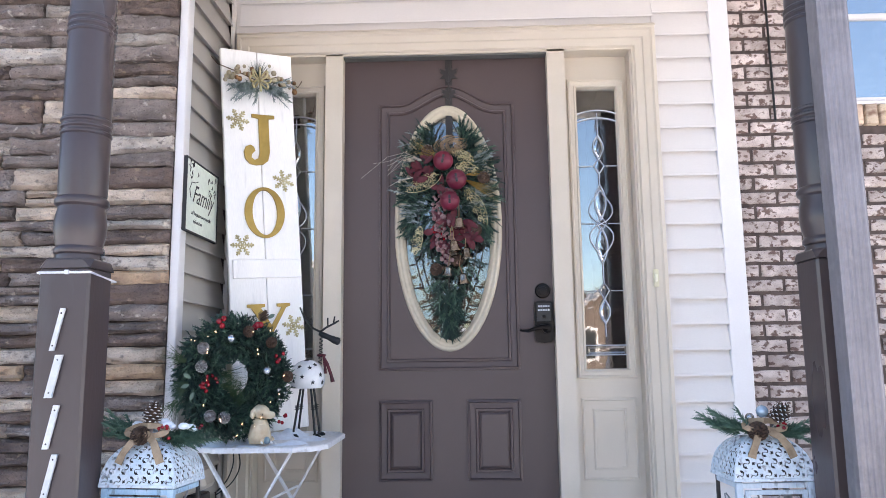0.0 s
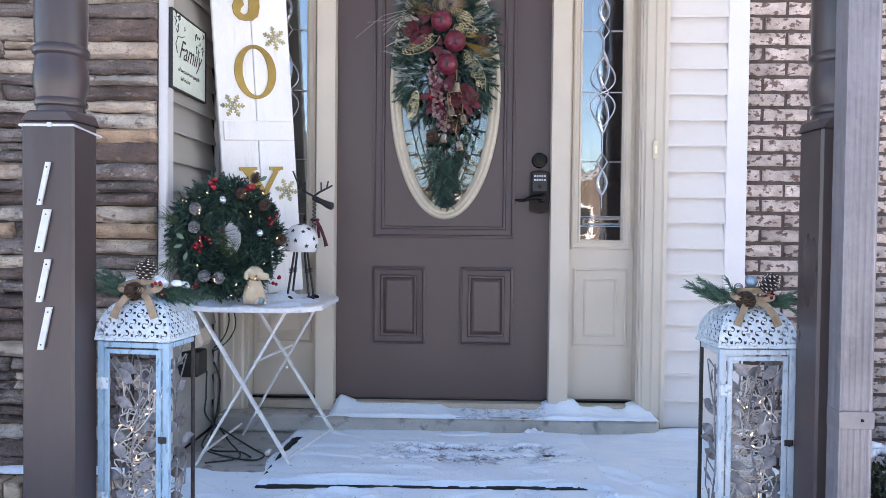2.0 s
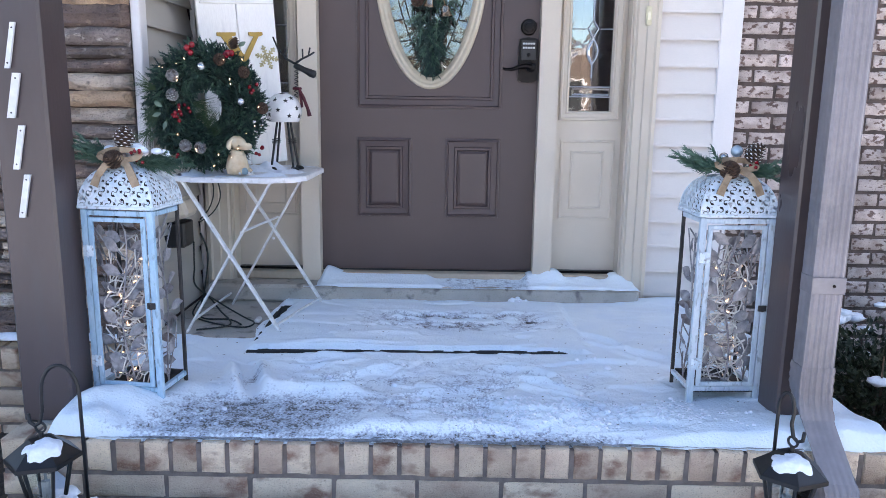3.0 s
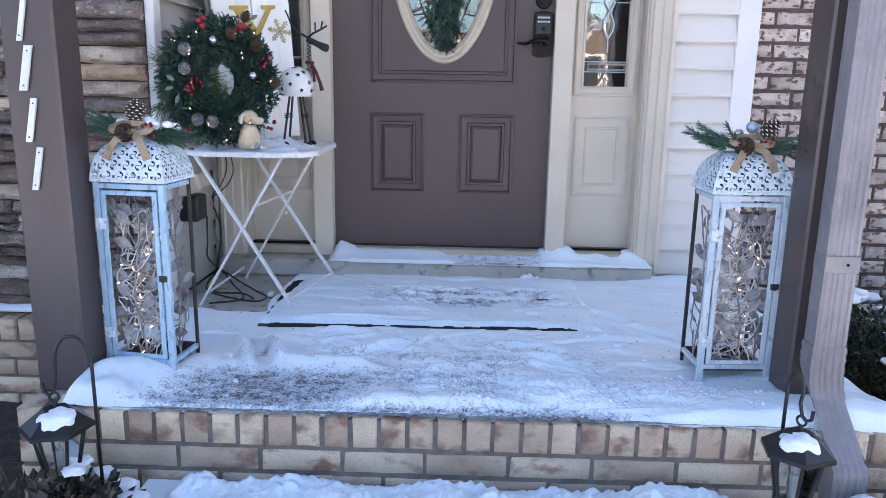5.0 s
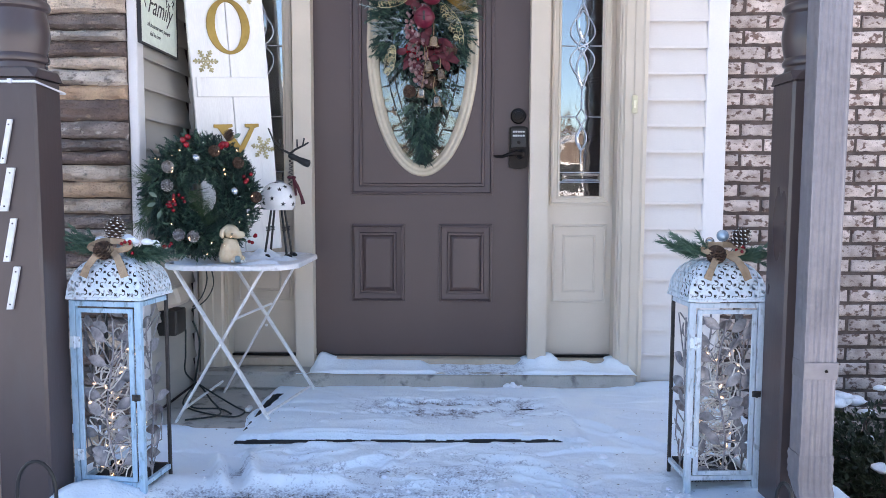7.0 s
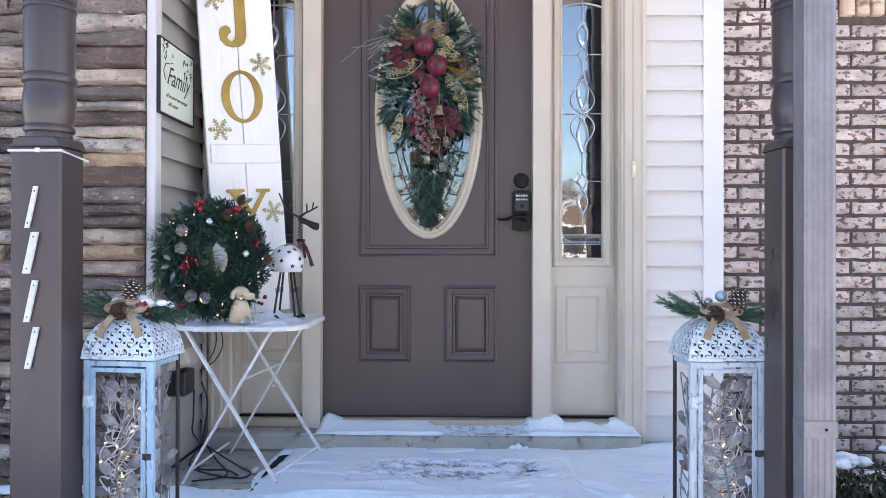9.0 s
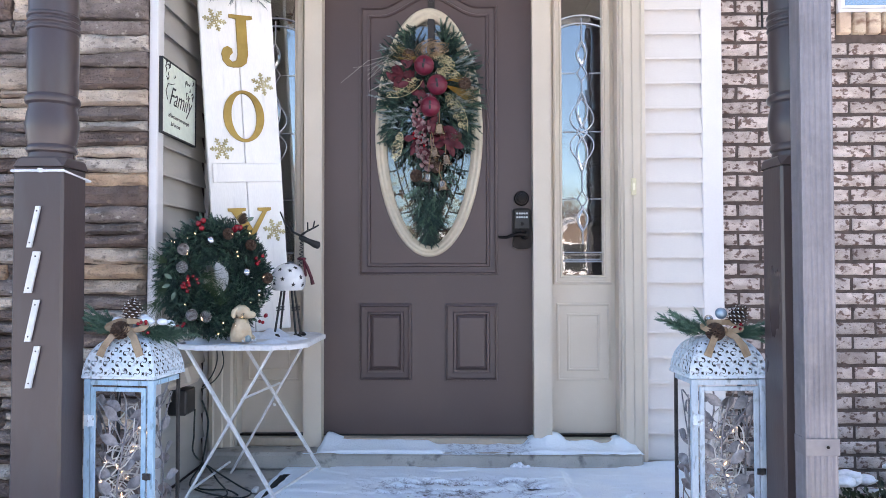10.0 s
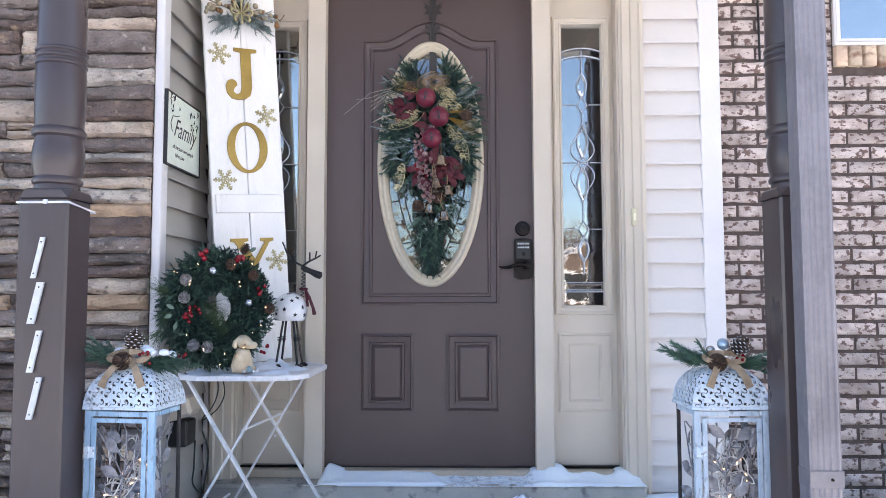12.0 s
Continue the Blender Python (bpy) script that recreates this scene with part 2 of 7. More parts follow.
def snow_material():
    """Packed snow; the mesh's own attribute "wear" says where it is trodden down to grey ice and grit."""
    m = bpy.data.materials.new("trodden_snow")
    m.use_nodes = True
    nd, ln = m.node_tree.nodes, m.node_tree.links
    p = nd["Principled BSDF"]
    co, at = nd.new("ShaderNodeTexCoord"), nd.new("ShaderNodeAttribute")
    at.attribute_name = "wear"

    def noise_of(size, detail):
        n = nd.new("ShaderNodeTexNoise")
        n.inputs["Scale"].default_value, n.inputs["Detail"].default_value = size, detail
        ln.new(co.outputs["Object"], n.inputs["Vector"])
        return n.outputs["Fac"]

    def calc(op, a, b):
        n = nd.new("ShaderNodeMath")
        n.operation = op
        for slot, v in zip(n.inputs, (a, b)):
            if isinstance(v, float):
                slot.default_value = v
            else:
                ln.new(v, slot)
        return n.outputs[0]

    def ramp(fac, lo, hi):
        r = nd.new("ShaderNodeMapRange")
        r.interpolation_type = "SMOOTHSTEP"
        r.inputs[1].default_value, r.inputs[2].default_value = lo, hi
        ln.new(fac, r.inputs[0])
        return r.outputs[0]

    def mixed(fac, x, y):
        n = nd.new("ShaderNodeMix")
        n.data_type = "RGBA"
        for slot, v in ((n.inputs[0], fac), (n.inputs[6], x), (n.inputs[7], y)):
            if isinstance(v, tuple):
                slot.default_value = (*v, 1)
            else:
                ln.new(v, slot)
        return n.outputs[2]

    big, mid, fine = noise_of(7.0, 4.0), noise_of(38.0, 5.0), noise_of(150.0, 3.0)
    grain = calc("ADD", calc("MULTIPLY", ramp(mid, 0.3, 0.7), 0.5), calc("MULTIPLY", ramp(fine, 0.32, 0.68), 0.5))
    worn = calc("ADD", calc("SUBTRACT", at.outputs["Fac"], 1.0), grain)
    col = mixed(ramp(big, 0.35, 0.65), (0.84, 0.935, 1.0), (0.79, 0.895, 0.985))
    col = mixed(ramp(worn, -0.15, 0.3), col, (0.5, 0.57, 0.66))
    col = mixed(ramp(worn, 0.3, 0.62), col, (0.13, 0.135, 0.14))
    ln.new(col, p.inputs["Base Color"])
    rr = nd.new("ShaderNodeMapRange")
    rr.inputs[3].default_value, rr.inputs[4].default_value = 0.65, 0.32
    ln.new(at.outputs["Fac"], rr.inputs[0])
    ln.new(rr.outputs[0], p.inputs["Roughness"])
    bp = nd.new("ShaderNodeBump")
    bp.inputs["Strength"].default_value, bp.inputs["Distance"].default_value = 0.35, 0.005
    ln.new(grain, bp.inputs["Height"])
    ln.new(bp.outputs[0], p.inputs["Normal"])
    return m


SLUSH = snow_material()
ICE = material("gritty_ice", (0.45, 0.48, 0.53), (0.19, 0.195, 0.2), 0.4, scale=40, grain=170, bump=0.8, depth=0.006, speck=0.75, c=(0.13, 0.12, 0.11))
ALUMINIUM = material("weathered_downspout", (0.265, 0.245, 0.265), (0.2, 0.185, 0.2), 0.5, metal=0.2, scale=6, grain=60, bump=0.08, depth=0.001, c=(0.26, 0.24, 0.25))
DARK_METAL = material("oil_rubbed_bronze", (0.022, 0.019, 0.019), (0.014, 0.013, 0.013), 0.32, metal=0.92, scale=20, bump=0.05)
BLACK = material("black_enamel", (0.009, 0.009, 0.01), (0.014, 0.014, 0.015), 0.4, scale=18, bump=0.08)
RUBBER = material("black_rubber_mat", (0.016, 0.016, 0.017), (0.026, 0.026, 0.027), 0.9, scale=25, bump=0.5)
# near-black base: the darkness of an unlit room put into the colour
UNLIT_ROOM = material("unlit_interior", (0.05, 0.045, 0.04), (0.035, 0.03, 0.03), 0.9, scale=2, bump=0)
SOIL = material("mulch", (0.09, 0.07, 0.055), (0.045, 0.036, 0.03), 0.95, scale=20, grain=120, bump=0.9, depth=0.02)
LEADED = material("zinc_came", (0.5, 0.53, 0.6), (0.36, 0.39, 0.45), 0.35, metal=0.4, scale=30, bump=0.1)
GLASS = glass_material("window_glass", 0.32, wave=0.07, size=11.0)
WAVY_GLASS = glass_material("wavy_glass", 0.12, wave=0.9, size=9.0)
BEVEL_GLASS = glass_material("bevelled_glass", 0.42, wave=0.2, size=12.0)
LAMP_GLASS = glass_material("lantern_glass", 0.05)

# ---- the ground ----
X_L, X_R, Y_EDGE = -0.985, 1.165, -1.437      # the porch slab
SIDE_X, CORNER_Y = -0.945, -0.55              # the recess beside the door

g = M().grid(80, 80, lambda u, v: (lambda x, y: (x, y, -0.42 + 0.05 * noise.noise((x * 0.25, y * 0.25, 0)) * min(1, abs(y + 2) / 6)))(
    math.copysign(abs(2 * u - 1) ** 3 * 400, u - 0.5), math.copysign(abs(2 * v - 1) ** 3 * 400, v - 0.5) - 2))
setting(part("ground", g, SNOW, smooth=True), "snow-covered front garden and street reaching far away", "ground")

# ---- the house ----
def wall_box(name, boxes, mat, label):
    m = M()
    for b in boxes:
        m.box(*b)
    return setting(part(name, m, mat), label, "wall")


DOOR_Z, DOOR_W, DOOR_T = 0.115, 0.4525, 2.155   # slab: bottom, half width, top
OPEN_X, HEAD_Z = 0.80, 2.165                     # whole opening with sidelights
wall_box("wall_front", [(-0.95, -OPEN_X - 0.03, -0.03, 0.13, 0.0, 3.3), (OPEN_X + 0.03, 1.24, -0.03, 0.13, -0.4, 3.3),
                        (-OPEN_X - 0.03, OPEN_X + 0.03, -0.03, 0.13, HEAD_Z + 0.03, 3.3)], VINYL, "sheathing behind the pale vinyl siding round the door")
wall_box("wall_stone", [(-3.6, SIDE_X - 0.02, CORNER_Y - 0.005, 0.0, -0.45, 3.3)], MORTAR, "wall behind stacked ledgestone veneer")
wall_box("wall_brick", [(1.236, 1.79, 0.05, 0.25, -0.45, 3.3), (1.79, 2.75, 0.05, 0.25, -0.45, 1.93),
                        (1.79, 2.75, 0.05, 0.25, 3.2, 3.3), (2.75, 5.0, 0.05, 0.25, -0.45, 3.3)], MORTAR, "dark mortar of the tumbled brick wall")
# unseen shell that closes the house so no sun comes through
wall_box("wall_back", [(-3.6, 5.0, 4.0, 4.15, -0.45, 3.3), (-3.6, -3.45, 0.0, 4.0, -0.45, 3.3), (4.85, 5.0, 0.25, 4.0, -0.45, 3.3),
                       (-0.95, -0.9, 0.13, 4.0, 0, 3.3), (1.3, 1.35, 0.25, 4.0, 0, 3.3)], UNLIT_ROOM, "unseen near-black back and inner walls, added to block the sun")
setting(part("floor", M().box(-3.45, 4.85, 0.13, 4.0, -0.1, 0.1), UNLIT_ROOM), "unseen floor inside the house, near-black for the unlit room", "floor")
setting(part("ceiling", M().box(-3.6, 5.0, -0.02, 4.15, 3.3, 3.45), UNLIT_ROOM), "unseen ceiling closing the house, near-black for the unlit room", "ceiling")
# unseen soffit, its height set to shade the upper wall
setting(part("porch_ceiling", M().box(-1.5, 1.7, -1.335, -0.02, 2.5, 2.54), WHITE_TRIM), "unseen pale flat soffit, added to shade the porch wall", "ceiling")
# unseen roof, added to keep the sun off the front and porch
roof = M()
roof.add([(-4, -0.9, 3.2), (5.4, -0.9, 3.2), (5.4, 4.6, 5.6), (-4, 4.6, 5.6), (-4, 4.6, 3.2), (5.4, 4.6, 3.2)], [(0, 1, 2, 3), (0, 4, 5, 1), (4, 3, 2, 5), (0, 3, 4), (1, 5, 2)])
roof.box(-1.55, 1.75, -1.34, -0.02, 2.54, 3.15)
setting(part("roof", roof, STONE_GREY), "unseen grey roof over house and porch, added to block the sun", "roof")

# porch slab, door step
setting(part("porch_floor", M().box(X_L + 0.05, X_R - 0.03, Y_EDGE + 0.09, 0.05, -0.42, 0.0), CONCRETE), "grey concrete porch slab", "floor")
step = M()
step.box(-0.9, 0.872, -0.158, 0.05, 0.0, 0.073, 0.012)
setting(part("door_step", step, CONCRETE, smooth=False), "low worn concrete step under the door", "step")

# ---- door, sidelights and casing ----
PANEL = [(0, 0), (0.0015, 0.009), (0.009, 0.012), (0.013, 0.004), (0.034, 0.001), (0.038, 0.009), (0.045, 0.009), (0.049, 0.0)]
OVX, OVZ, ORX, ORZ = 0.006, 1.402, 0.231, 0.536    # oval light


def plate_with_hole(m, box, hole, y0, y1):
    """A rectangular plate with a closed hole, both given in (x, z)."""
    x0, x1, z0, z1 = box
    cx, cz = sum(p[0] for p in hole) / len(hole), sum(p[1] for p in hole) / len(hole)
    n = len(hole)
    rim = []
    for x, z in hole:
        dx, dz = x - cx, z - cz
        s = min(((x1 if dx > 0 else x0) - cx) / dx if abs(dx) > 1e-9 else 1e9, ((z1 if dz > 0 else z0) - cz) / dz if abs(dz) > 1e-9 else 1e9)
        rim.append((cx + dx * s, cz + dz * s))
    if n == 4:
        rim = [(x0, z0), (x1, z0), (x1, z1), (x0, z1)]
    for corner in () if n == 4 else ((x0, z0), (x1, z0), (x1, z1), (x0, z1)):
        k = min(range(n), key=lambda i: (rim[i][0] - corner[0]) ** 2 + (rim[i][1] - corner[1]) ** 2)
        rim[k] = corner
    vs = [(x, y, z) for y in (y0, y1) for ring in (hole, rim) for x, z in ring]
    fs = []
    for i in range(n):
        j = (i + 1) % n
        fs += [(i, j, n + j, n + i), (2 * n + i, 3 * n + i, 3 * n + j, 2 * n + j), (i, 2 * n + i, 2 * n + j, j), (n + i, n + j, 3 * n + j, 3 * n + i)]
    return m.add(vs, fs)


def entry_door():
    d = thing("door_1", "taupe painted panelled front door with leaded oval glass, closed", "door", kind="structure")
    body = plate_with_hole(M(), (-DOOR_W, DOOR_W, DOOR_Z, DOOR_T), ellipse(OVX, OVZ, ORX - 0.012, ORZ - 0.012, 72), 0.0, 0.045)
    part("slab", body, DOOR_PAINT, d)
    top = [(-0.292, 0.79), (0.298, 0.79), (0.298, 1.945)]
    top += [(0.008 + x, 1.945 + 0.085 * (0.5 + 0.5 * math.cos(math.pi * x / 0.205)) ** 0.8) for x in np.linspace(0.205, -0.205, 25)]
    top += [(-0.292, 1.945)]
    part("panel_molding", M().molding(top, PANEL, 0.0), DOOR_PAINT, d, smooth=40)
    for x0 in (-0.292, 0.074):
        part("panel_molding", M().molding(rect(x0, x0 + 0.223, 0.342, 0.668), PANEL, 0.0), DOOR_PAINT, d)
        part("raised_panel", M().molding(rect(x0 + 0.049, x0 + 0.174, 0.391, 0.619), [(0, 0), (0.011, 0.0055), (0.012, 0.006)], 0.0).add([(x0 + 0.061, -0.006, 0.403), (x0 + 0.162, -0.006, 0.403), (x0 + 0.162, -0.006, 0.607), (x0 + 0.061, -0.006, 0.607)], [(0, 1, 2, 3)]), DOOR_PAINT, d)
    fr = part("oval_frame", M().molding(ellipse(OVX, OVZ, ORX, ORZ, 72), [(0, 0), (0.004, 0.014), (0.012, 0.019), (0.02, 0.015), (0.024, 0.011), (0.029, 0.015), (0.036, 0.013), (0.04, 0.008), (0.046, 0.008), (0.048, -0.02)], 0.0),
              material("cream_oval_frame", (0.6, 0.52, 0.4), (0.54, 0.465, 0.35), 0.45, scale=6, bump=0.05), d, "cream moulded oval frame", smooth=True)
    part("pane", M().slab(ellipse(OVX, OVZ, ORX - 0.044, ORZ - 0.044, 48), 0.018, 0.022), WAVY_GLASS, d, "wavy leaded glass").visible_shadow = False
    cames = M()
    r = 0.003
    for k in (-1, 1):
        cames.tube([(OVX + k * 0.155 * math.sin(math.pi * (0.04 + 0.92 * u)) ** 0.9, 0.017, OVZ - 0.46 + 0.92 * u) for u in np.linspace(0, 1, 30)], r, 5)
        cames.tube([(OVX + k * 0.128 * math.sin(math.pi * (0.03 + 0.94 * u)) ** 0.9, 0.017, OVZ - 0.43 + 0.86 * u) for u in np.linspace(0, 1, 30)], r, 5)
        cames.tube([(OVX + k * (0.012 + 0.03 * math.sin(math.pi * u)), 0.017, OVZ - 0.49 + 0.1 * u) for u in np.linspace(0, 1, 8)], r, 5)
        for zz in (-0.41, -0.34, -0.26, -0.16, -0.04, 0.1, 0.24):
            e = (ORX - 0.035) * math.sqrt(max(0, 1 - (zz / (ORZ - 0.035)) ** 2))
            a = 0.155 * math.sin(math.pi * (0.04 + 0.92 * (zz + 0.46) / 0.92)) ** 0.9
            cames.tube([(OVX + k * a, 0.017, OVZ + zz), (OVX + k * e, 0.017, OVZ + zz - 0.012)], r, 5)
        for zz, w in ((-0.33, 0.05), (-0.22, 0.07)):
            cames.tube([(OVX + k * w * math.sin(math.pi * u), 0.017, OVZ + zz + 0.16 * u) for u in np.linspace(0, 1, 14)], r, 5)
    cames.tube([(OVX, 0.017, OVZ - 0.5), (OVX, 0.017, OVZ + 0.5)], r, 5)
    part("lead_came", cames, material("dark_came", (0.045, 0.043, 0.042), rough=0.45, metal=0.4, bump=0.05), d, "grey leaded lines in the oval glass")
    # deadbolt, keypad lock and lever
    part("deadbolt", M().lathe([(0.032, 0), (0.032, 0.008), (0.028, 0.013), (0.018, 0.014), (0.017, 0.02), (0.006, 0.021)], 28).moved(pose(0.4, 0, 1.115, 90)), DARK_METAL, d, "round bronze deadbolt", smooth=40)
    lock = part("keypad_lock", M().slab(offset([(0.362, 0.908), (0.375, 0.9), (0.40, 0.897), (0.425, 0.9), (0.438, 0.908), (0.438, 1.065), (0.425, 1.071), (0.40, 1.074), (0.375, 1.071), (0.362, 1.065)], 0.0), -0.026, 0.0), DARK_METAL, d, "dark bronze keypad lock")
    part("lock_face", M().box(0.37, 0.43, -0.03, -0.026, 0.985, 1.062, 0.001), BLACK, lock)
    KEY = material("pale_key", (0.62, 0.64, 0.66), rough=0.5, bump=0)
    for i in range(5):
        for j in range(2):
            part("key", M().lathe([(0.0045, 0), (0.004, 0.002)], 10).moved(pose(0.380 + 0.0101 * i, -0.03, 1.049 - 0.016 * j, 90)), KEY, lock)
    part("keyhole", M().lathe([(0.008, 0), (0.008, 0.003), (0.004, 0.004)], 14).moved(pose(0.4, -0.03, 1.005, 90)), DARK_METAL, lock)
    part("lever", M().lathe([(0.02, 0), (0.02, 0.02), (0.011, 0.024), (0.011, 0.045)], 16).moved(pose(0.41, -0.026, 0.957, 90))
         .tube([(0.41, -0.066, 0.957), (0.385, -0.07, 0.962), (0.355, -0.07, 0.955), (0.33, -0.068, 0.946), (0.306, -0.066, 0.947), (0.296, -0.065, 0.951)], [0.012, 0.011, 0.008, 0.007, 0.006, 0.004], 8), DARK_METAL, d, "curved bronze lever handle", smooth=40)
    part("door_sweep", M().box(-DOOR_W, DOOR_W, -0.004, 0.03, DOOR_Z - 0.006, DOOR_Z - 0.001), BLACK, d)
    # over-the-door hanger with two leaves
    HANG = material("bronze_hanger", (0.05, 0.045, 0.045), rough=0.45, metal=0.5)
    h = thing("wreath_hanger", "dark metal over-the-door wreath hanger with maple leaves", "wreath hanger", (0.016, 0, 0))
    part("strap", M().box(-0.015, 0.015, -0.006, -0.003, 1.72, DOOR_T - 0.002, 0.001), HANG, h)
    for z, s in ((2.075, 1.0), (1.985, 0.85)):
        star = [(90, 0.058), (76, 0.036), (66, 0.04), (58, 0.022), (38, 0.052), (28, 0.036), (18, 0.04), (5, 0.022), (-22, 0.042), (-45, 0.022), (-80, 0.03), (-90, 0.03)]
        pts = [(s * r * math.cos(radians(a)), z + s * r * math.sin(radians(a))) for a, r in star[::-1]] + [(-s * r * math.cos(radians(a)), z + s * r * math.sin(radians(a))) for a, r in star[1:-1]]
        part("leaf", M().slab(pts, -0.011, -0.007), HANG, h)
        part("vein", M().tube([(0, -0.012, z - 0.05 * s), (0, -0.012, z + 0.05 * s)], 0.0022, 5), HANG, h)
    return d


entry_door()


def sidelight(name, sx):
    """A fixed sidelight between the door jamb and the casing; sx is -1 or 1."""
    w = thing(name, "beige sidelight with leaded glass over a raised panel", "window", kind="structure")
    X = lambda a, b: (a, b) if sx > 0 else (-b, -a)
    gx = X(0.577, 0.754)
    o = X(0.515, 0.799)
    m = plate_with_hole(M(), (o[0], o[1], 0.118, HEAD_Z), rect(gx[0], gx[1], 0.784, 2.012), 0.02, 0.06)
    part("sash", m, TRIM, w)
    o = X(0.536, 0.788)
    part("window_frame", M().molding(rect(o[0], o[1], 0.748, 2.05), [(0, 0), (0.003, 0.012), (0.01, 0.014), (0.014, 0.009), (0.028, 0.008), (0.032, 0.012), (0.037, 0.01), (0.04, -0.02)], 0.02), TRIM, w)
    o = X(0.549, 0.777)
    part("panel_molding", M().molding(rect(o[0], o[1], 0.337, 0.669), [(0, 0), (0.002, 0.004), (0.008, 0.005), (0.012, 0.001), (0.044, 0.0005), (0.047, 0.004), (0.052, 0.004), (0.055, 0.0)], 0.02), TRIM, w)
    part("sill_strip", M().box(*X(0.52, 0.80), -0.01, 0.02, 0.108, 0.118, 0.002), DARK_METAL, w)
    part("pane", M().box(-0.0885, 0.0885, -0.002, 0.002, 0.784, 2.012), GLASS, w, at=pose((gx[0] + gx[1]) / 2, 0.038, 0, 0, 0, 0.15 if sx > 0 else 1.8)).visible_shadow = False
    c = (gx[0] + gx[1]) / 2
    y, hw = 0.031, (gx[1] - gx[0]) / 2
    m = M()
    for z in (1.66, 1.405, 1.115):
        m.tube([(gx[0], y, z), (c - 0.03, y, z)], 0.0022, 5)
        m.tube([(c + 0.03, y, z), (gx[1], y, z)], 0.0022, 5)
    for z0, z1, a in ((1.69, 1.80, 0.022), (1.42, 1.58, 0.024), (1.23, 1.39, 0.024), (0.975, 1.08, 0.022)):
        for k in (-1, 1):
            m.tube([(c + k * a * math.sin(math.pi * u), y, z0 + (z1 - z0) * u) for u in np.linspace(0, 1, 14)], 0.003, 5)
    for z0, z1 in ((1.405, 1.55), (1.26, 1.405)):
        for k in (-1, 1):
            m.tube([(c + k * 0.05 * math.sin(math.pi * (u if z0 > 1.3 else 1 - u) ** 0.75), y, z0 + (z1 - z0) * u) for u in np.linspace(0, 1, 16)], 0.003, 5)
    for z in (1.66, 1.405, 1.115):
        m.tube([(c, y, z - 0.035), (c + 0.022, y, z), (c, y, z + 0.035), (c - 0.022, y, z), (c, y, z - 0.035)], 0.003, 5)
    m.tube([(c, y, 1.80), (c, y, 1.90)], 0.003, 5)
    m.tube([(c, y, 1.58), (c, y, 1.625)], 0.003, 5)
    m.tube([(c, y, 0.92), (c, y, 0.975)], 0.003, 5)
    m.tube([(c, y, 1.15), (c, y, 1.23)], 0.003, 5)
    for z0 in (1.87, 1.905):
        m.tube([(gx[0] + 2 * hw * u, y, z0 + 0.018 * (1 - (2 * u - 1) ** 2) - 0.01) for u in np.linspace(0, 1, 12)], 0.003, 5)
    for z0 in (0.845, 0.885):
        m.tube([(gx[0], y, z0), (gx[1], y, z0)], 0.0026, 5)
    part("lead_came", m, LEADED, w, "grey leaded lines")
    bv = M()
    for z0, z1, a in ((1.69, 1.80, 0.02), (1.42, 1.58, 0.022), (1.23, 1.39, 0.022), (0.975, 1.08, 0.02)):
        ring = [(c + a * math.sin(math.pi * u), z0 + (z1 - z0) * u) for u in np.linspace(0.02, 0.98, 12)] + [(c - a * math.sin(math.pi * u), z0 + (z1 - z0) * u) for u in np.linspace(0.98, 0.02, 12)]
        bv.molding(ring, [(0, 0), (0.008, 0.004), (0.0081, 0.004)], 0.0315)
    bv.molding(rect(gx[0] + 0.01, gx[1] - 0.01, 0.85, 0.88), [(0, 0), (0.008, 0.004), (0.013, 0.004)], 0.0315)
    part("bevel", bv, BEVEL_GLASS, w, "bright bevelled glass pieces").visible_shadow = False
    # jamb that divides it from the door
    j = X(0.444, 0.519)
    part("jamb", M().box(j[0], j[1], -0.06, 0.06, 0.074, HEAD_Z + 0.0022), TRIM, w)
    j2 = X(0.449, 0.4525)
    part("weather_strip", M().box(j2[0], j2[1], -0.055, -0.003, 0.118, HEAD_Z - 0.002), BLACK, w)
    return w


sidelight("window_1", 1)
sidelight("window_2", -1)

casing = thing("trim", "beige stepped casing round door and sidelights", "trim", kind="structure")
CASE = [(0, 0.0), (0.0, 0.052), (0.014, 0.056), (0.022, 0.05), (0.05, 0.048), (0.055, 0.042), (0.085, 0.04), (0.092, 0.03), (0.1, 0.03), (0.1, -0.06)]


def casing_run(m, outer):
    """Left side, head and right side of the casing along an open outline."""
    pts = outer
    for j, (inset, h) in enumerate(CASE):
        ring = offset(pts, inset)
        m.v += [(x, -0.03 - h, z) for x, z in ring]
    n = len(pts)
    b = len(m.v) - n * len(CASE)
    for j in range(len(CASE) - 1):
        for i in range(1, n):
            i2 = (i + 1) % n
            m.f.append((b + j * n + i, b + j * n + i2, b + (j + 1) * n + i2, b + (j + 1) * n + i))


cm = M()
casing_run(cm, rect(-0.908, 0.908, -0.05, 2.254))
part("casing", cm, TRIM, casing)
part("jamb_liner", M().box(0.80, 0.8072, -0.052, 0.06, 0.074, HEAD_Z + 0.001), TRIM, casing)
part("jamb_liner", M().box(-0.8072, -0.80, -0.052, 0.06, 0.074, HEAD_Z + 0.001), TRIM, casing)
part("head_liner", M().box(-0.80, 0.80, -0.052, 0.06, HEAD_Z + 0.002, HEAD_Z + 0.0027), TRIM, casing)
part("head_cap", M().box(-0.915, 0.915, -0.075, -0.03, 2.256, 2.268, 0.004), TRIM, casing)
# weather strip over the door, widened to paint in the shade under the head
HEAD_SHADE = material("grey_head_shade", (0.12, 0.12, 0.115), (0.1, 0.1, 0.095), 0.7, bump=0.05)
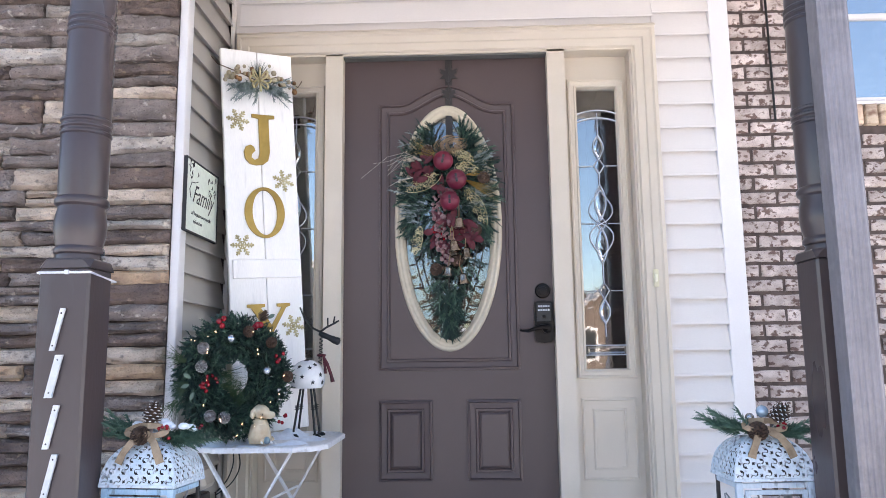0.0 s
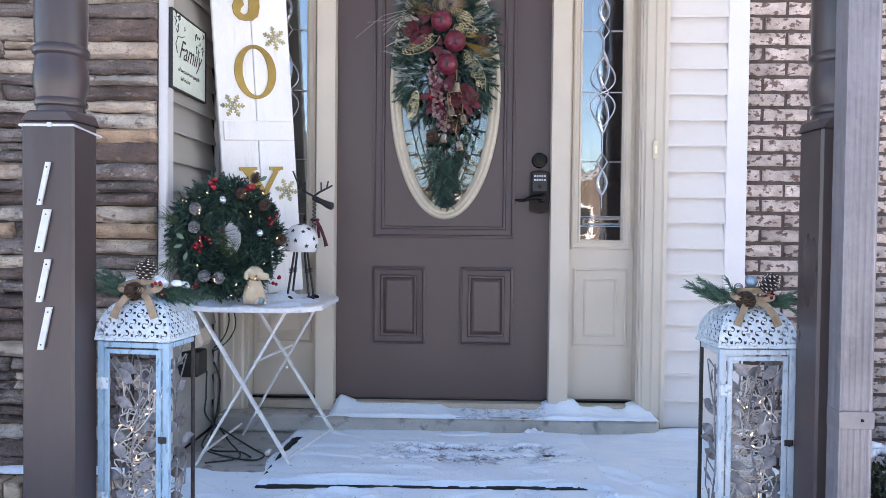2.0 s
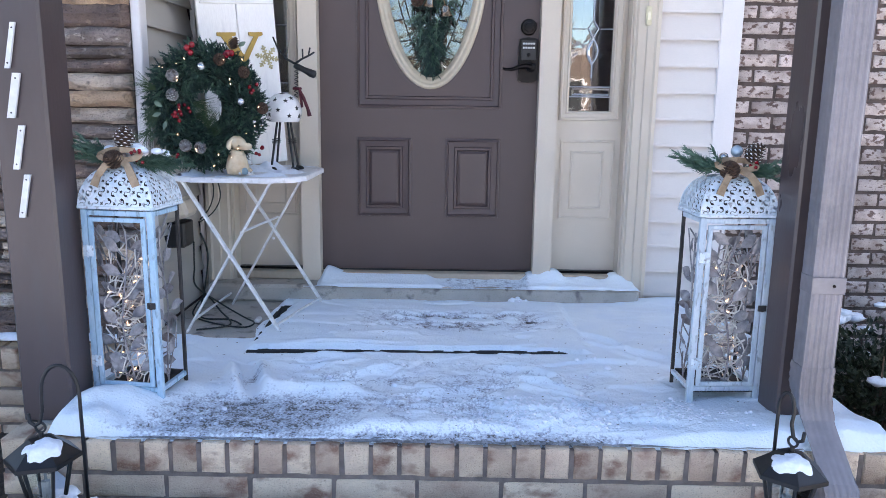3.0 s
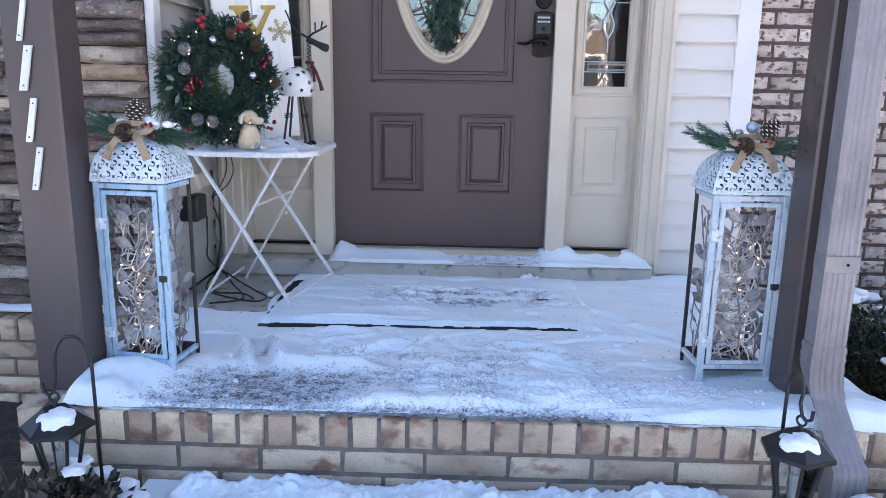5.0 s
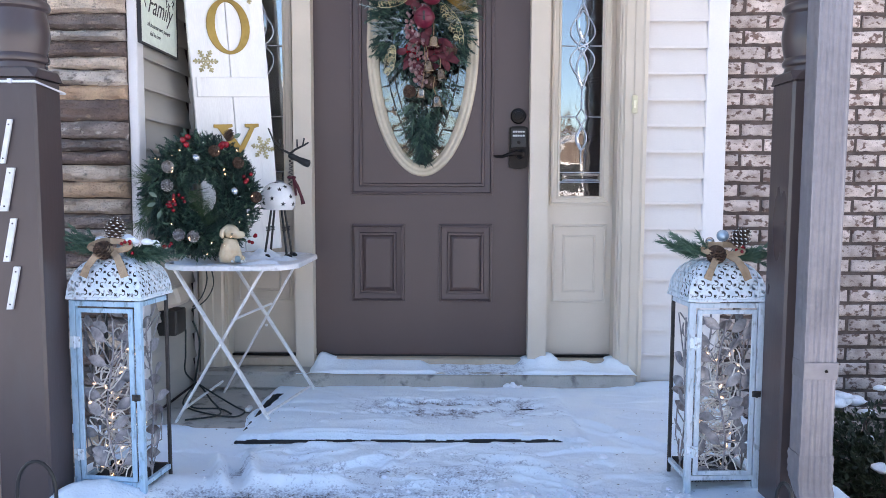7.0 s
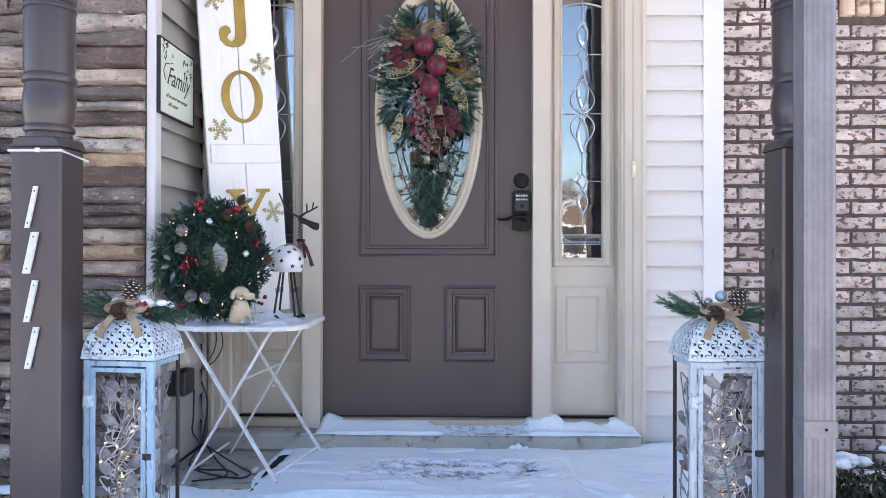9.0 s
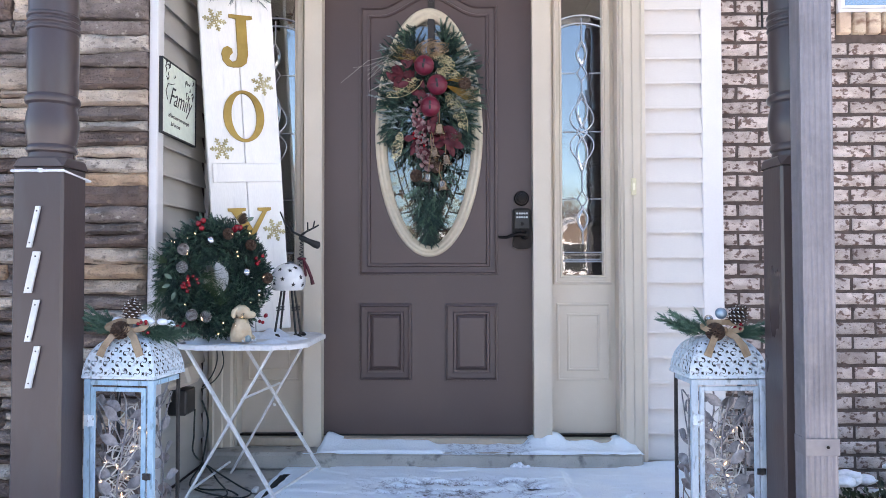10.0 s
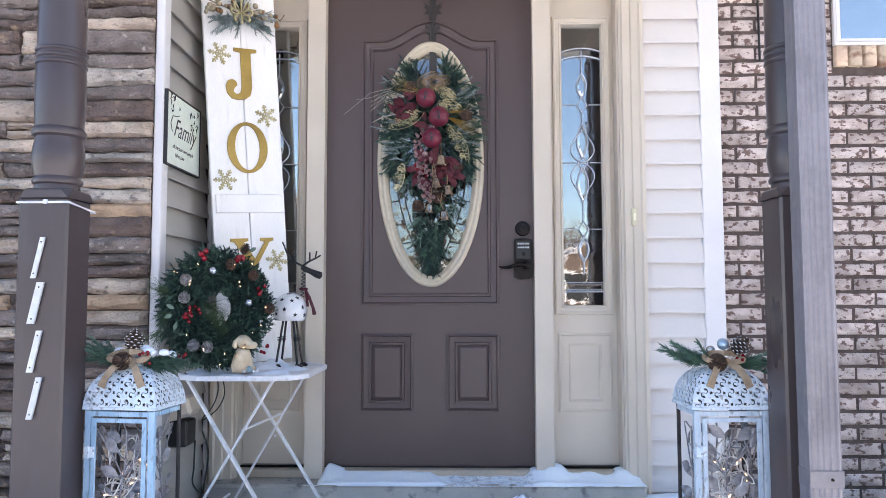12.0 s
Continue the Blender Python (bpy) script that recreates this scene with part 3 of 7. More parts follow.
part("head_weather_strip", M().box(-0.4438, 0.4438, -0.05, -0.003, HEAD_Z - 0.018, HEAD_Z + 0.001, 0.002), HEAD_SHADE, casing)
for x0 in (-0.8, 0.52):
    part("head_weather_strip", M().box(x0, x0 + 0.28, -0.03, 0.019, HEAD_Z - 0.008, HEAD_Z + 0.001), HEAD_SHADE, casing)
part("threshold", M().box(-0.8, 0.8, -0.05, 0.06, 0.074, 0.108, 0.004), material("tan_threshold", (0.5, 0.42, 0.33), rough=0.5), casing)
bell = thing("doorbell", "small cream doorbell button on the casing", "doorbell", (0.858, -0.073, 1.155))
part("plate", M().box(-0.011, 0.011, -0.012, 0.0, -0.036, 0.036, 0.003), material("cream_plastic", (0.72, 0.66, 0.46), rough=0.4, bump=0.03), bell)
part("button", M().box(-0.005, 0.005, -0.016, -0.012, -0.016, 0.016, 0.0015), material("lit_button", (0.85, 0.8, 0.62), rough=0.3, bump=0), bell)

# ---- siding ----
LAP = 0.1043


def lap(length, mat, name):
    """One course of siding, along x from 0 to length, facing -y."""
    prof = [(0.002, LAP + 0.014), (-0.001, LAP + 0.014), (-0.002, LAP + 0.002), (-0.0255, 0.004), (-0.0265, 0.0), (-0.0246, 0.0), (-0.0238, 0.013), (-0.006, 0.0135), (0.002, 0.0135)]
    n = len(prof)
    m = M().add([(x, y, z) for x in (0, length) for y, z in prof], [tuple(range(n))[::-1], tuple(range(n, 2 * n))] + [(i, (i + 1) % n, n + (i + 1) % n, n + i) for i in range(n)])
    return mesh_of(name, m, mat)


siding = thing("wall_siding", "almond vinyl lap siding beside and over the door", "wall", kind="structure")
me_r = lap(0.243, VINYL, "siding_course")
me_t = lap(1.818, VINYL, "siding_course")
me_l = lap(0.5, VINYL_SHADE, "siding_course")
for k in range(-2, 24):
    z = 2.007 - 19 * LAP + LAP * k
    part("siding_course", me_r, None, siding, at=pose(0.908, -0.03, z))
for k in range(7):
    part("siding_course", me_t, None, siding, at=pose(-0.908, -0.03, 2.305 + LAP * k))
siding_l = thing("wall_side", "vinyl lap siding on the recess wall, shade put in its colour", "wall", kind="structure")
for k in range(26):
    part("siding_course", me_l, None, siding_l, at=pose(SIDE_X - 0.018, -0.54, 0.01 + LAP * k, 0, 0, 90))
trims = thing("trim_corner", "white vinyl corner boards", "trim", kind="structure")
part("corner_board", M().box(1.15, 1.237, -0.052, -0.002, -0.4, 3.3, 0.004), WHITE_TRIM, trims)
part("corner_board", M().box(1.197, 1.24, -0.002, 0.07, -0.4, 3.3, 0.002), WHITE_TRIM, trims)
part("corner_board", M().box(-0.968, SIDE_X + 0.0095, CORNER_Y - 0.012, CORNER_Y + 0.045, -0.02, 3.3, 0.004), WHITE_TRIM, trims)
part("inside_corner_trim", M().box(SIDE_X - 0.002, SIDE_X + 0.018, -0.05, -0.03, 0.0, 3.3, 0.003), VINYL, trims)

# ---- posts ----
def settle(z):
    """How far the turnings sit down from their base: 0 at the foot of the shaft, 1 from the second ring on."""
    u = max(0.0, min(1.0, (z - 1.134) / 0.116))
    return u * u * (3 - 2 * u) * (z < 2.25)


def porch_post(name, x, y, label):
    p = thing(name, label, "post", (x, y, 0), group="porch posts")
    h = 0.064
    part("square_base", M().box(-h, h, -h, h - 0.012, -0.005, 1.075, 0.006), POST_PAINT, p)
    eight = lambda k, z: [(sx * h * (1 if e else 1 - k), sy * h * (1 - k if e else 1), z) for sx, sy, e in ((-1, -1, 1), (-1, -1, 0), (1, -1, 0), (1, -1, 1), (1, 1, 1), (1, 1, 0), (-1, 1, 0), (-1, 1, 1))]
    lamb = M()
    lamb.v += eight(0.02, 1.074) + eight(0.3, 1.094) + [(x * 0.96, y * 0.96, z) for x, y, z in eight(0.32, 1.098)]
    for j in (0, 8):
        lamb.f += [(j + i, j + (i + 1) % 8, j + 8 + (i + 1) % 8, j + 8 + i) for i in range(8)]
    lamb.f.append(tuple(range(16, 24)))
    part("chamfer", lamb, POST_PAINT, p)
    r = [(0.055, 1.085), (0.06, 1.1), (0.06, 1.112), (0.066, 1.116), (0.068, 1.122), (0.066, 1.128), (0.062, 1.134), (0.066, 1.15), (0.07, 1.175), (0.071, 1.2), (0.068, 1.23), (0.0635, 1.25), (0.0635, 1.256),
         (0.0715, 1.262), (0.0735, 1.27), (0.0715, 1.277), (0.065, 1.283), (0.0665, 1.3), (0.068, 1.36), (0.0675, 1.44)]
    for z in (1.445, 1.462, 1.479):
        r += [(0.066, z), (0.0705, z + 0.004), (0.0705, z + 0.009), (0.066, z + 0.013)]
    r += [(0.066, 1.5), (0.0655, 1.7)]
    for z in (1.725, 1.742, 1.759):
        r += [(0.064, z), (0.0685, z + 0.004), (0.0685, z + 0.009), (0.064, z + 0.013)]
    r += [(0.064, 1.78), (0.062, 2.2), (0.066, 2.3)]
    r = [(q * (0.9 if z > 1.11 else 0.95), z - 0.02 * settle(z)) for q, z in r]
    part("turned_shaft", M().lathe(r, 36), POST_PAINT, p, smooth=35)
    part("square_top", M().box(-h, h, -h, h, 2.29, 2.33, 0.006), POST_PAINT, p)
    return p


post_l = porch_post("porch_post", -0.917, -1.266, "taupe turned porch post with flaking paint and number bars")
porch_post("porch_post", 0.998, -1.236, "taupe turned porch post beside the downspout")
NUMBER = material("white_number_metal", (0.8, 0.8, 0.79), rough=0.4, bump=0.03)
for z, wide, x in ((0.973, 0.011, -0.005), (0.86, 0.018, -0.007), (0.74, 0.014, -0.006), (0.625, 0.014, -0.003)):
    lean = M().slab([(x - wide / 2 - 0.011, z - 0.103), (x + wide / 2 - 0.011, z - 0.103), (x + wide / 2 + 0.011, z), (x - wide / 2 + 0.011, z)], -0.073, -0.0665)
    bar_ob = part("number_bar", lean, NUMBER, post_l, "plain white metal bar")
    for dz in (-0.012, -0.091):
        part("screw", M().lathe([(0.0022, 0), (0.0016, 0.0012)], 8).moved(pose(x + 0.022 * (dz + 0.0515) / 0.103, -0.073, z + dz, 90)), DARK_METAL, bar_ob)
part("zip_tie", M().tube([(-0.066, -0.066, 1.062), (0.066, -0.066, 1.062), (0.067, 0.066, 1.05), (-0.066, 0.066, 1.05), (-0.066, -0.066, 1.062)], 0.0032, 6).box(0.004, 0.014, -0.074, -0.066, 1.057, 1.068, 0.001),
     material("white_nylon", (0.8, 0.8, 0.82), rough=0.4, bump=0), post_l, "thin white cable tie")
# unseen beam, added with the soffit to hold back light from above
setting(part("porch_beam", M().box(-1.0, 1.08, -1.32, -1.18, 2.32, 2.5, 0.004), TRIM), "unseen beige beam on the porch posts, added for shade", "beam")

# ---- downspout ----
def ribbed(w, d):
    """Outline of a corrugated rectangular pipe, closed, in (x, y)."""
    pts = []
    for i in range(25):
        u = i / 24
        pts.append((-w / 2 + w * u, -d / 2 - 0.0022 * (math.cos(2 * math.pi * u * 5) < 0)))
    for i in range(9):
        pts.append((w / 2 + 0.0015 * (i % 4 > 1), -d / 2 + d * i / 8))
    return pts + [(w / 2, d / 2), (-w / 2, d / 2)] + [(-w / 2 - 0.0015 * (i % 4 > 1), d / 2 - d * i / 8) for i in range(8)]


def downspout():
    sp = thing("downspout", "weathered grey corrugated metal downspout with curved elbow", "downspout", (0.976, -1.372, 0))
    ring = ribbed(0.074, 0.055)

    def sweep(line, name, grow=1.0, crimp=False):
        m, n = M(), len(ring)
        for i, (x, y, z, tilt) in enumerate(line):
            s = grow * (1 + (0.045 if crimp and i % 2 else 0))
            c, w = math.cos(radians(tilt)), math.sin(radians(tilt))
            m.v += [(x + a * s, y + b * s * c, z - b * s * w) for a, b in ring]
        for i in range(len(line) - 1):
            for k in range(n):
                m.f.append((i * n + k, i * n + (k + 1) % n, (i + 1) * n + (k + 1) % n, (i + 1) * n + k))
        return part(name, m, ALUMINIUM, sp, smooth=30)

    sweep([(0, 0, 2.9, 0), (0, 0, 0.2, 0)], "pipe")
    def bend(z0, z1, n):
        """The S-shaped lower run: it steps forward over the brick edge."""
        out = []
        for i in range(n + 1):
            z = z0 + (z1 - z0) * i / n
            u = max(0.0, min(1.0, (0.15 - z) / 0.22))
            e = u * u * (3 - 2 * u)
            out.append((0.026 * e, -0.118 * e, z, -math.degrees(math.atan(0.118 * 6 * u * (1 - u) / 0.22))))
        return out

    sweep(bend(0.2, 0.09, 10), "elbow", 1.05, True)
    sweep(bend(0.095, -0.045, 6), "slant_pipe")
    sweep(bend(-0.03, -0.14, 8), "elbow", 1.05, True)
    sweep([(0.026, -0.118, -0.13, 0), (0.026, -0.118, -0.42, 0)], "pipe")
    for zz in (0.40, 1.93):
        b = M().box(-0.039, 0.039, -0.0325, -0.031, zz - 0.02, zz + 0.02, 0.0008).box(-0.0395, -0.0378, -0.032, 0.025, zz - 0.02, zz + 0.02).box(0.0378, 0.0395, -0.032, 0.025, zz - 0.02, zz + 0.02)
        strap = part("strap", b, ALUMINIUM, sp)
        part("screw", M().lathe([(0.004, 0), (0.003, 0.003)], 8).moved(pose(0.012, -0.0325, zz, 90)), DARK_METAL, strap)


downspout()

# ---- materials of the things ----
FIR = material("fir_needles", (0.024, 0.062, 0.05), (0.013, 0.038, 0.034), 0.55, scale=20, grain=90, bump=0)
# lighter green of the topper sprigs; on wreath and swag it paints needle highlights
FIR_LIGHT = material("light_and_highlit_fir_needles", (0.07, 0.15, 0.105), (0.04, 0.095, 0.07), 0.5, scale=20, grain=90, bump=0)
FIR_FROST = material("frosted_fir_needles", (0.33, 0.39, 0.4), (0.12, 0.17, 0.16), 0.6, scale=30, grain=90, bump=0)
CONE = material("pine_cone", (0.11, 0.06, 0.04), (0.05, 0.03, 0.022), 0.7, scale=60, bump=0.2)
FROST_CONE = material("frosted_pine_cone", (0.34, 0.34, 0.35), (0.12, 0.1, 0.095), 0.7, scale=70, bump=0.2)
CONE_TIP = material("frosted_scale_tips", (0.75, 0.75, 0.76), (0.6, 0.58, 0.57), 0.7, scale=70, bump=0.1)
BERRY = material("red_berry", (0.33, 0.011, 0.02), (0.2, 0.007, 0.014), 0.22, scale=40, bump=0)
CRANBERRY = material("cranberry_enamel", (0.17, 0.012, 0.034), (0.12, 0.009, 0.026), 0.45, scale=12, bump=0.04)
RED_LEAF = material("burgundy_velvet_leaf", (0.11, 0.011, 0.022), (0.06, 0.006, 0.012), 0.7, scale=30, bump=0.2)
BURLAP = material("burlap", (0.42, 0.31, 0.21), (0.3, 0.21, 0.135), 0.95, scale=40, grain=420, bump=0.6, depth=0.002)
GOLD = material("matte_gold_paint", (0.44, 0.28, 0.07), (0.3, 0.18, 0.04), 0.45, metal=0.35, scale=8, bump=0.08)
GOLD_GLITTER = material("gold_glitter", (0.62, 0.55, 0.34), (0.4, 0.34, 0.18), 0.45, metal=0.5, scale=60, grain=500, bump=0.5, depth=0.001)
BRASS = material("aged_brass", (0.42, 0.34, 0.26), (0.2, 0.15, 0.115), 0.2, metal=0.9, scale=30, bump=0.05)
STRAW = material("straw_raffia", (0.3, 0.2, 0.12), (0.2, 0.13, 0.075), 0.8, scale=30, bump=0)
WHITE_WOOD = material("whitewashed_board", (0.9, 0.885, 0.865), (0.86, 0.845, 0.83), 0.6, scale=4, stretch=(4, 4, 0.6), grain=90, bump=0.2, depth=0.002, c=(0.78, 0.77, 0.76), cut=(0.6, 0.72), fleck=0.25)
BARK = material("twig", (0.12, 0.08, 0.06), rough=0.8, scale=40, bump=0.2)
BLUE_PAINT = material("worn_sky_blue_paint", (0.3, 0.5, 0.66), (0.42, 0.6, 0.73), 0.5, scale=30, stretch=(1, 1, 0.4), grain=200, bump=0.15, depth=0.001, c=(0.2, 0.3, 0.38))
PALE_PAINT = material("worn_pale_blue_paint", (0.6, 0.68, 0.74), (0.46, 0.57, 0.66), 0.5, scale=30, stretch=(1, 1, 0.4), grain=200, bump=0.15, depth=0.001, c=(0.3, 0.36, 0.4))
# worn latch and base plate, and the lanterns' unlit back put into colour
DARK_WORN_UNLIT = material("dark_worn_and_unlit_metal", (0.03, 0.03, 0.032), (0.06, 0.055, 0.055), 0.6, metal=0.3, scale=30, bump=0.2)
ROOF_TIN = material("whitewashed_pierced_tin", (0.74, 0.82, 0.89), (0.56, 0.68, 0.76), 0.5, scale=35, grain=160, bump=0.35, depth=0.002, c=(0.34, 0.36, 0.38))
LEAF_TIN = material("grey_glittered_tin_leaf", (0.36, 0.35, 0.37), (0.17, 0.165, 0.18), 0.4, metal=0.3, scale=50, grain=500, bump=0.5, depth=0.001)
WIRE = material("white_wire", (0.72, 0.7, 0.67), (0.6, 0.58, 0.56), 0.5, scale=20, bump=0)
BULB = material("lit_fairy_bulb", (1.0, 0.85, 0.6), rough=0.3, bump=0, glow=(1.0, 0.6, 0.36, 0.95))
CORD = material("dark_green_cord", (0.014, 0.02, 0.018), rough=0.5, bump=0)
CERAMIC = material("white_glazed_ceramic", (0.8, 0.8, 0.8), (0.74, 0.74, 0.75), 0.18, scale=8, bump=0.02)
RNG = random.Random(5)


def rv(s=1.0):
    return Vector((RNG.uniform(-s, s), RNG.uniform(-s, s), RNG.uniform(-s, s)))


def needle(m, p, d, l, w):
    s = d.orthogonal().normalized()
    t = d.cross(s).normalized()
    k = len(m.v)
    m.v += [tuple(p + s * w), tuple(p - s * w * 0.5 + t * w * 0.87), tuple(p - s * w * 0.5 - t * w * 0.87), tuple(p + d * l)]
    m.f += [(k, k + 1, k + 3), (k + 1, k + 2, k + 3), (k + 2, k, k + 3)]


def sprig(m, p, d, l, nl=0.028, n=34, w=0.0011, open_=0.75):
    """A fir tip: a stem with needles all round it."""
    p, d = Vector(p), Vector(d).normalized()
    bend = rv(0.25)
    pts = [p + d * l * u + bend * l * u * u for u in (0, 0.33, 0.66, 1.0)]
    m.tube(pts, 0.0016, 3, cap=False)
    for i in range(n):
        u = (i + RNG.random()) / n
        q = p + d * l * u + bend * l * u * u
        e = rv()
        e = (e - d * e.dot(d)).normalized()
        a = open_ * (1 - 0.5 * u * u)
        needle(m, q, (d * (1 - a * 0.45) + e * a + rv(0.15)).normalized(), nl * RNG.uniform(0.7, 1.15) * (1 - 0.3 * u), w)


def cone_parts(parent, at, l, r, turn, mat, tip=None):
    """A pine cone: a core and rings of scales."""
    core, tips = M(), M()
    core.lathe([(r * 0.25, 0), (r * 0.55, l * 0.25), (r * 0.45, l * 0.6), (r * 0.15, l)], 8)
    rows = 8
    for j in range(rows):
        u = (j + 0.5) / rows
        rr = r * math.sin(math.pi * (0.18 + 0.78 * u)) ** 0.8
        for i in range(9 if u < 0.7 else 6):
            a = 2 * math.pi * (i / (9 if u < 0.7 else 6) + 0.5 * (j % 2))
            c, s = math.cos(a), math.sin(a)
            w, h, z = rr * 0.34, l * 0.05, l * u * 0.92
            base = [(c * rr * 0.4 - s * k * w * 0.5, s * rr * 0.4 + c * k * w * 0.5, z) for k in (-1, 1)]
            outer = [(c * rr - s * k * w, s * rr + c * k * w, z + l * 0.09) for k in (-1, 1)]
            topv = [(c * rr * 0.97, s * rr * 0.97, z + l * 0.09 + h)]
            core.add(base + outer + topv, [(0, 1, 3, 2), (2, 3, 4), (0, 2, 4), (1, 4, 3)])
            if tip:
                q = [(c * rr * 1.02 - s * k * w * 0.6, s * rr * 1.02 + c * k * w * 0.6, z + l * 0.088) for k in (-1, 1)]
                tips.add(q + [(c * rr * 1.03, s * rr * 1.03, z + l * 0.095 + h)], [(0, 1, 2)])
    m = pose(*at, *turn)
    ob = part("pine_cone", core, mat, parent, at=m)
    if tip:
        part("scale_tips", tips, tip, ob, normals=False)
    return ob


def leaf_mesh(name, l, w, mat, curl=0.25, thick=0.0012):
    m = M()
    for s in (1, -1):
        m.grid(6, 4, lambda u, v: (l * u, (v - 0.5) * 2 * w * math.sin(math.pi * min(1, u * 0.96 + 0.02)) ** 0.8, curl * l * (u * (1 - u)) - abs(v - 0.5) * 0.3 * w + s * thick / 2))
    return mesh_of(name, m, mat, smooth=60)


# ---- snow on the porch, mat ----
MAT_C, MAT_T = (-0.03, -0.53), 1.5     # centre and turn of the mat
MAT_W, MAT_D = 0.535, 0.272


def on_mat(x, y):
    c, s = math.cos(radians(MAT_T)), math.sin(radians(MAT_T))
    u, v = (x - MAT_C[0]) * c + (y - MAT_C[1]) * s, -(x - MAT_C[0]) * s + (y - MAT_C[1]) * c
    return u, v


def smooth(a, b, x):
    t = max(0.0, min(1.0, (x - a) / (b - a)))
    return t * t * (3 - 2 * t)


def patch(x, y, cx, cy, rx, ry, power=4):
    return math.exp(-(abs((x - cx) / rx) ** power + abs((y - cy) / ry) ** power))


def scraped(x, y):
    """The gritty place at the front, a slanted patch of ice."""
    n = noise.noise((x * 11, y * 14, 31))
    return patch(x - 0.5 * (y + 1.28) + 0.03 * n, y + 0.012 * n, -0.385, -1.3, 0.27, 0.135, 6)


def trodden(x, y):
    """The smeared icy run from the steps to the mat."""
    n = noise.noise((x * 4.5, y * 7, 12)) + 0.5 * noise.noise((x * 13, y * 19, 3))
    return patch(x + 0.25 * (y + 1.1), y, 0.1, -1.14, 0.46, 0.29, 4) * smooth(-0.35, 0.45, n + 0.15)


def mat_worn(x, y):
    n = noise.noise((x * 9, y * 16, 14)) + 0.5 * noise.noise((x * 26, y * 40, 5))
    return patch(x, y, 0.14, -0.47, 0.36, 0.13, 4) * smooth(-0.4, 0.35, n + 0.1)


def front_strip(x, y):
    return smooth(-1.345, -1.395, y + 0.03 * noise.noise((x * 8, y * 10, 3))) * smooth(-0.3, -0.15, x) * (1 - smooth(0.4, 0.65, x))


def snow_wear(x, y):
    """0 for clean snow, 1 for bare ice and grit."""
    w = max(0.86 * scraped(x, y), 0.54 * trodden(x, y), 0.84 * mat_worn(x, y), 0.8 * front_strip(x, y))
    for fx, fy, rx, ry, turn in ((-0.475, -1.06, 0.03, 0.11, -0.35), (-0.06, -1.03, 0.075, 0.026, 0.55), (0.36, -1.0, 0.07, 0.02, -0.6), (0.62, -0.7, 0.06, 0.018, -0.5)):
        c, q = math.cos(turn), math.sin(turn)
        w = max(w, 0.7 * patch((x - fx) * c + (y - fy) * q, -(x - fx) * q + (y - fy) * c, 0, 0, rx, ry, 2))
    return w


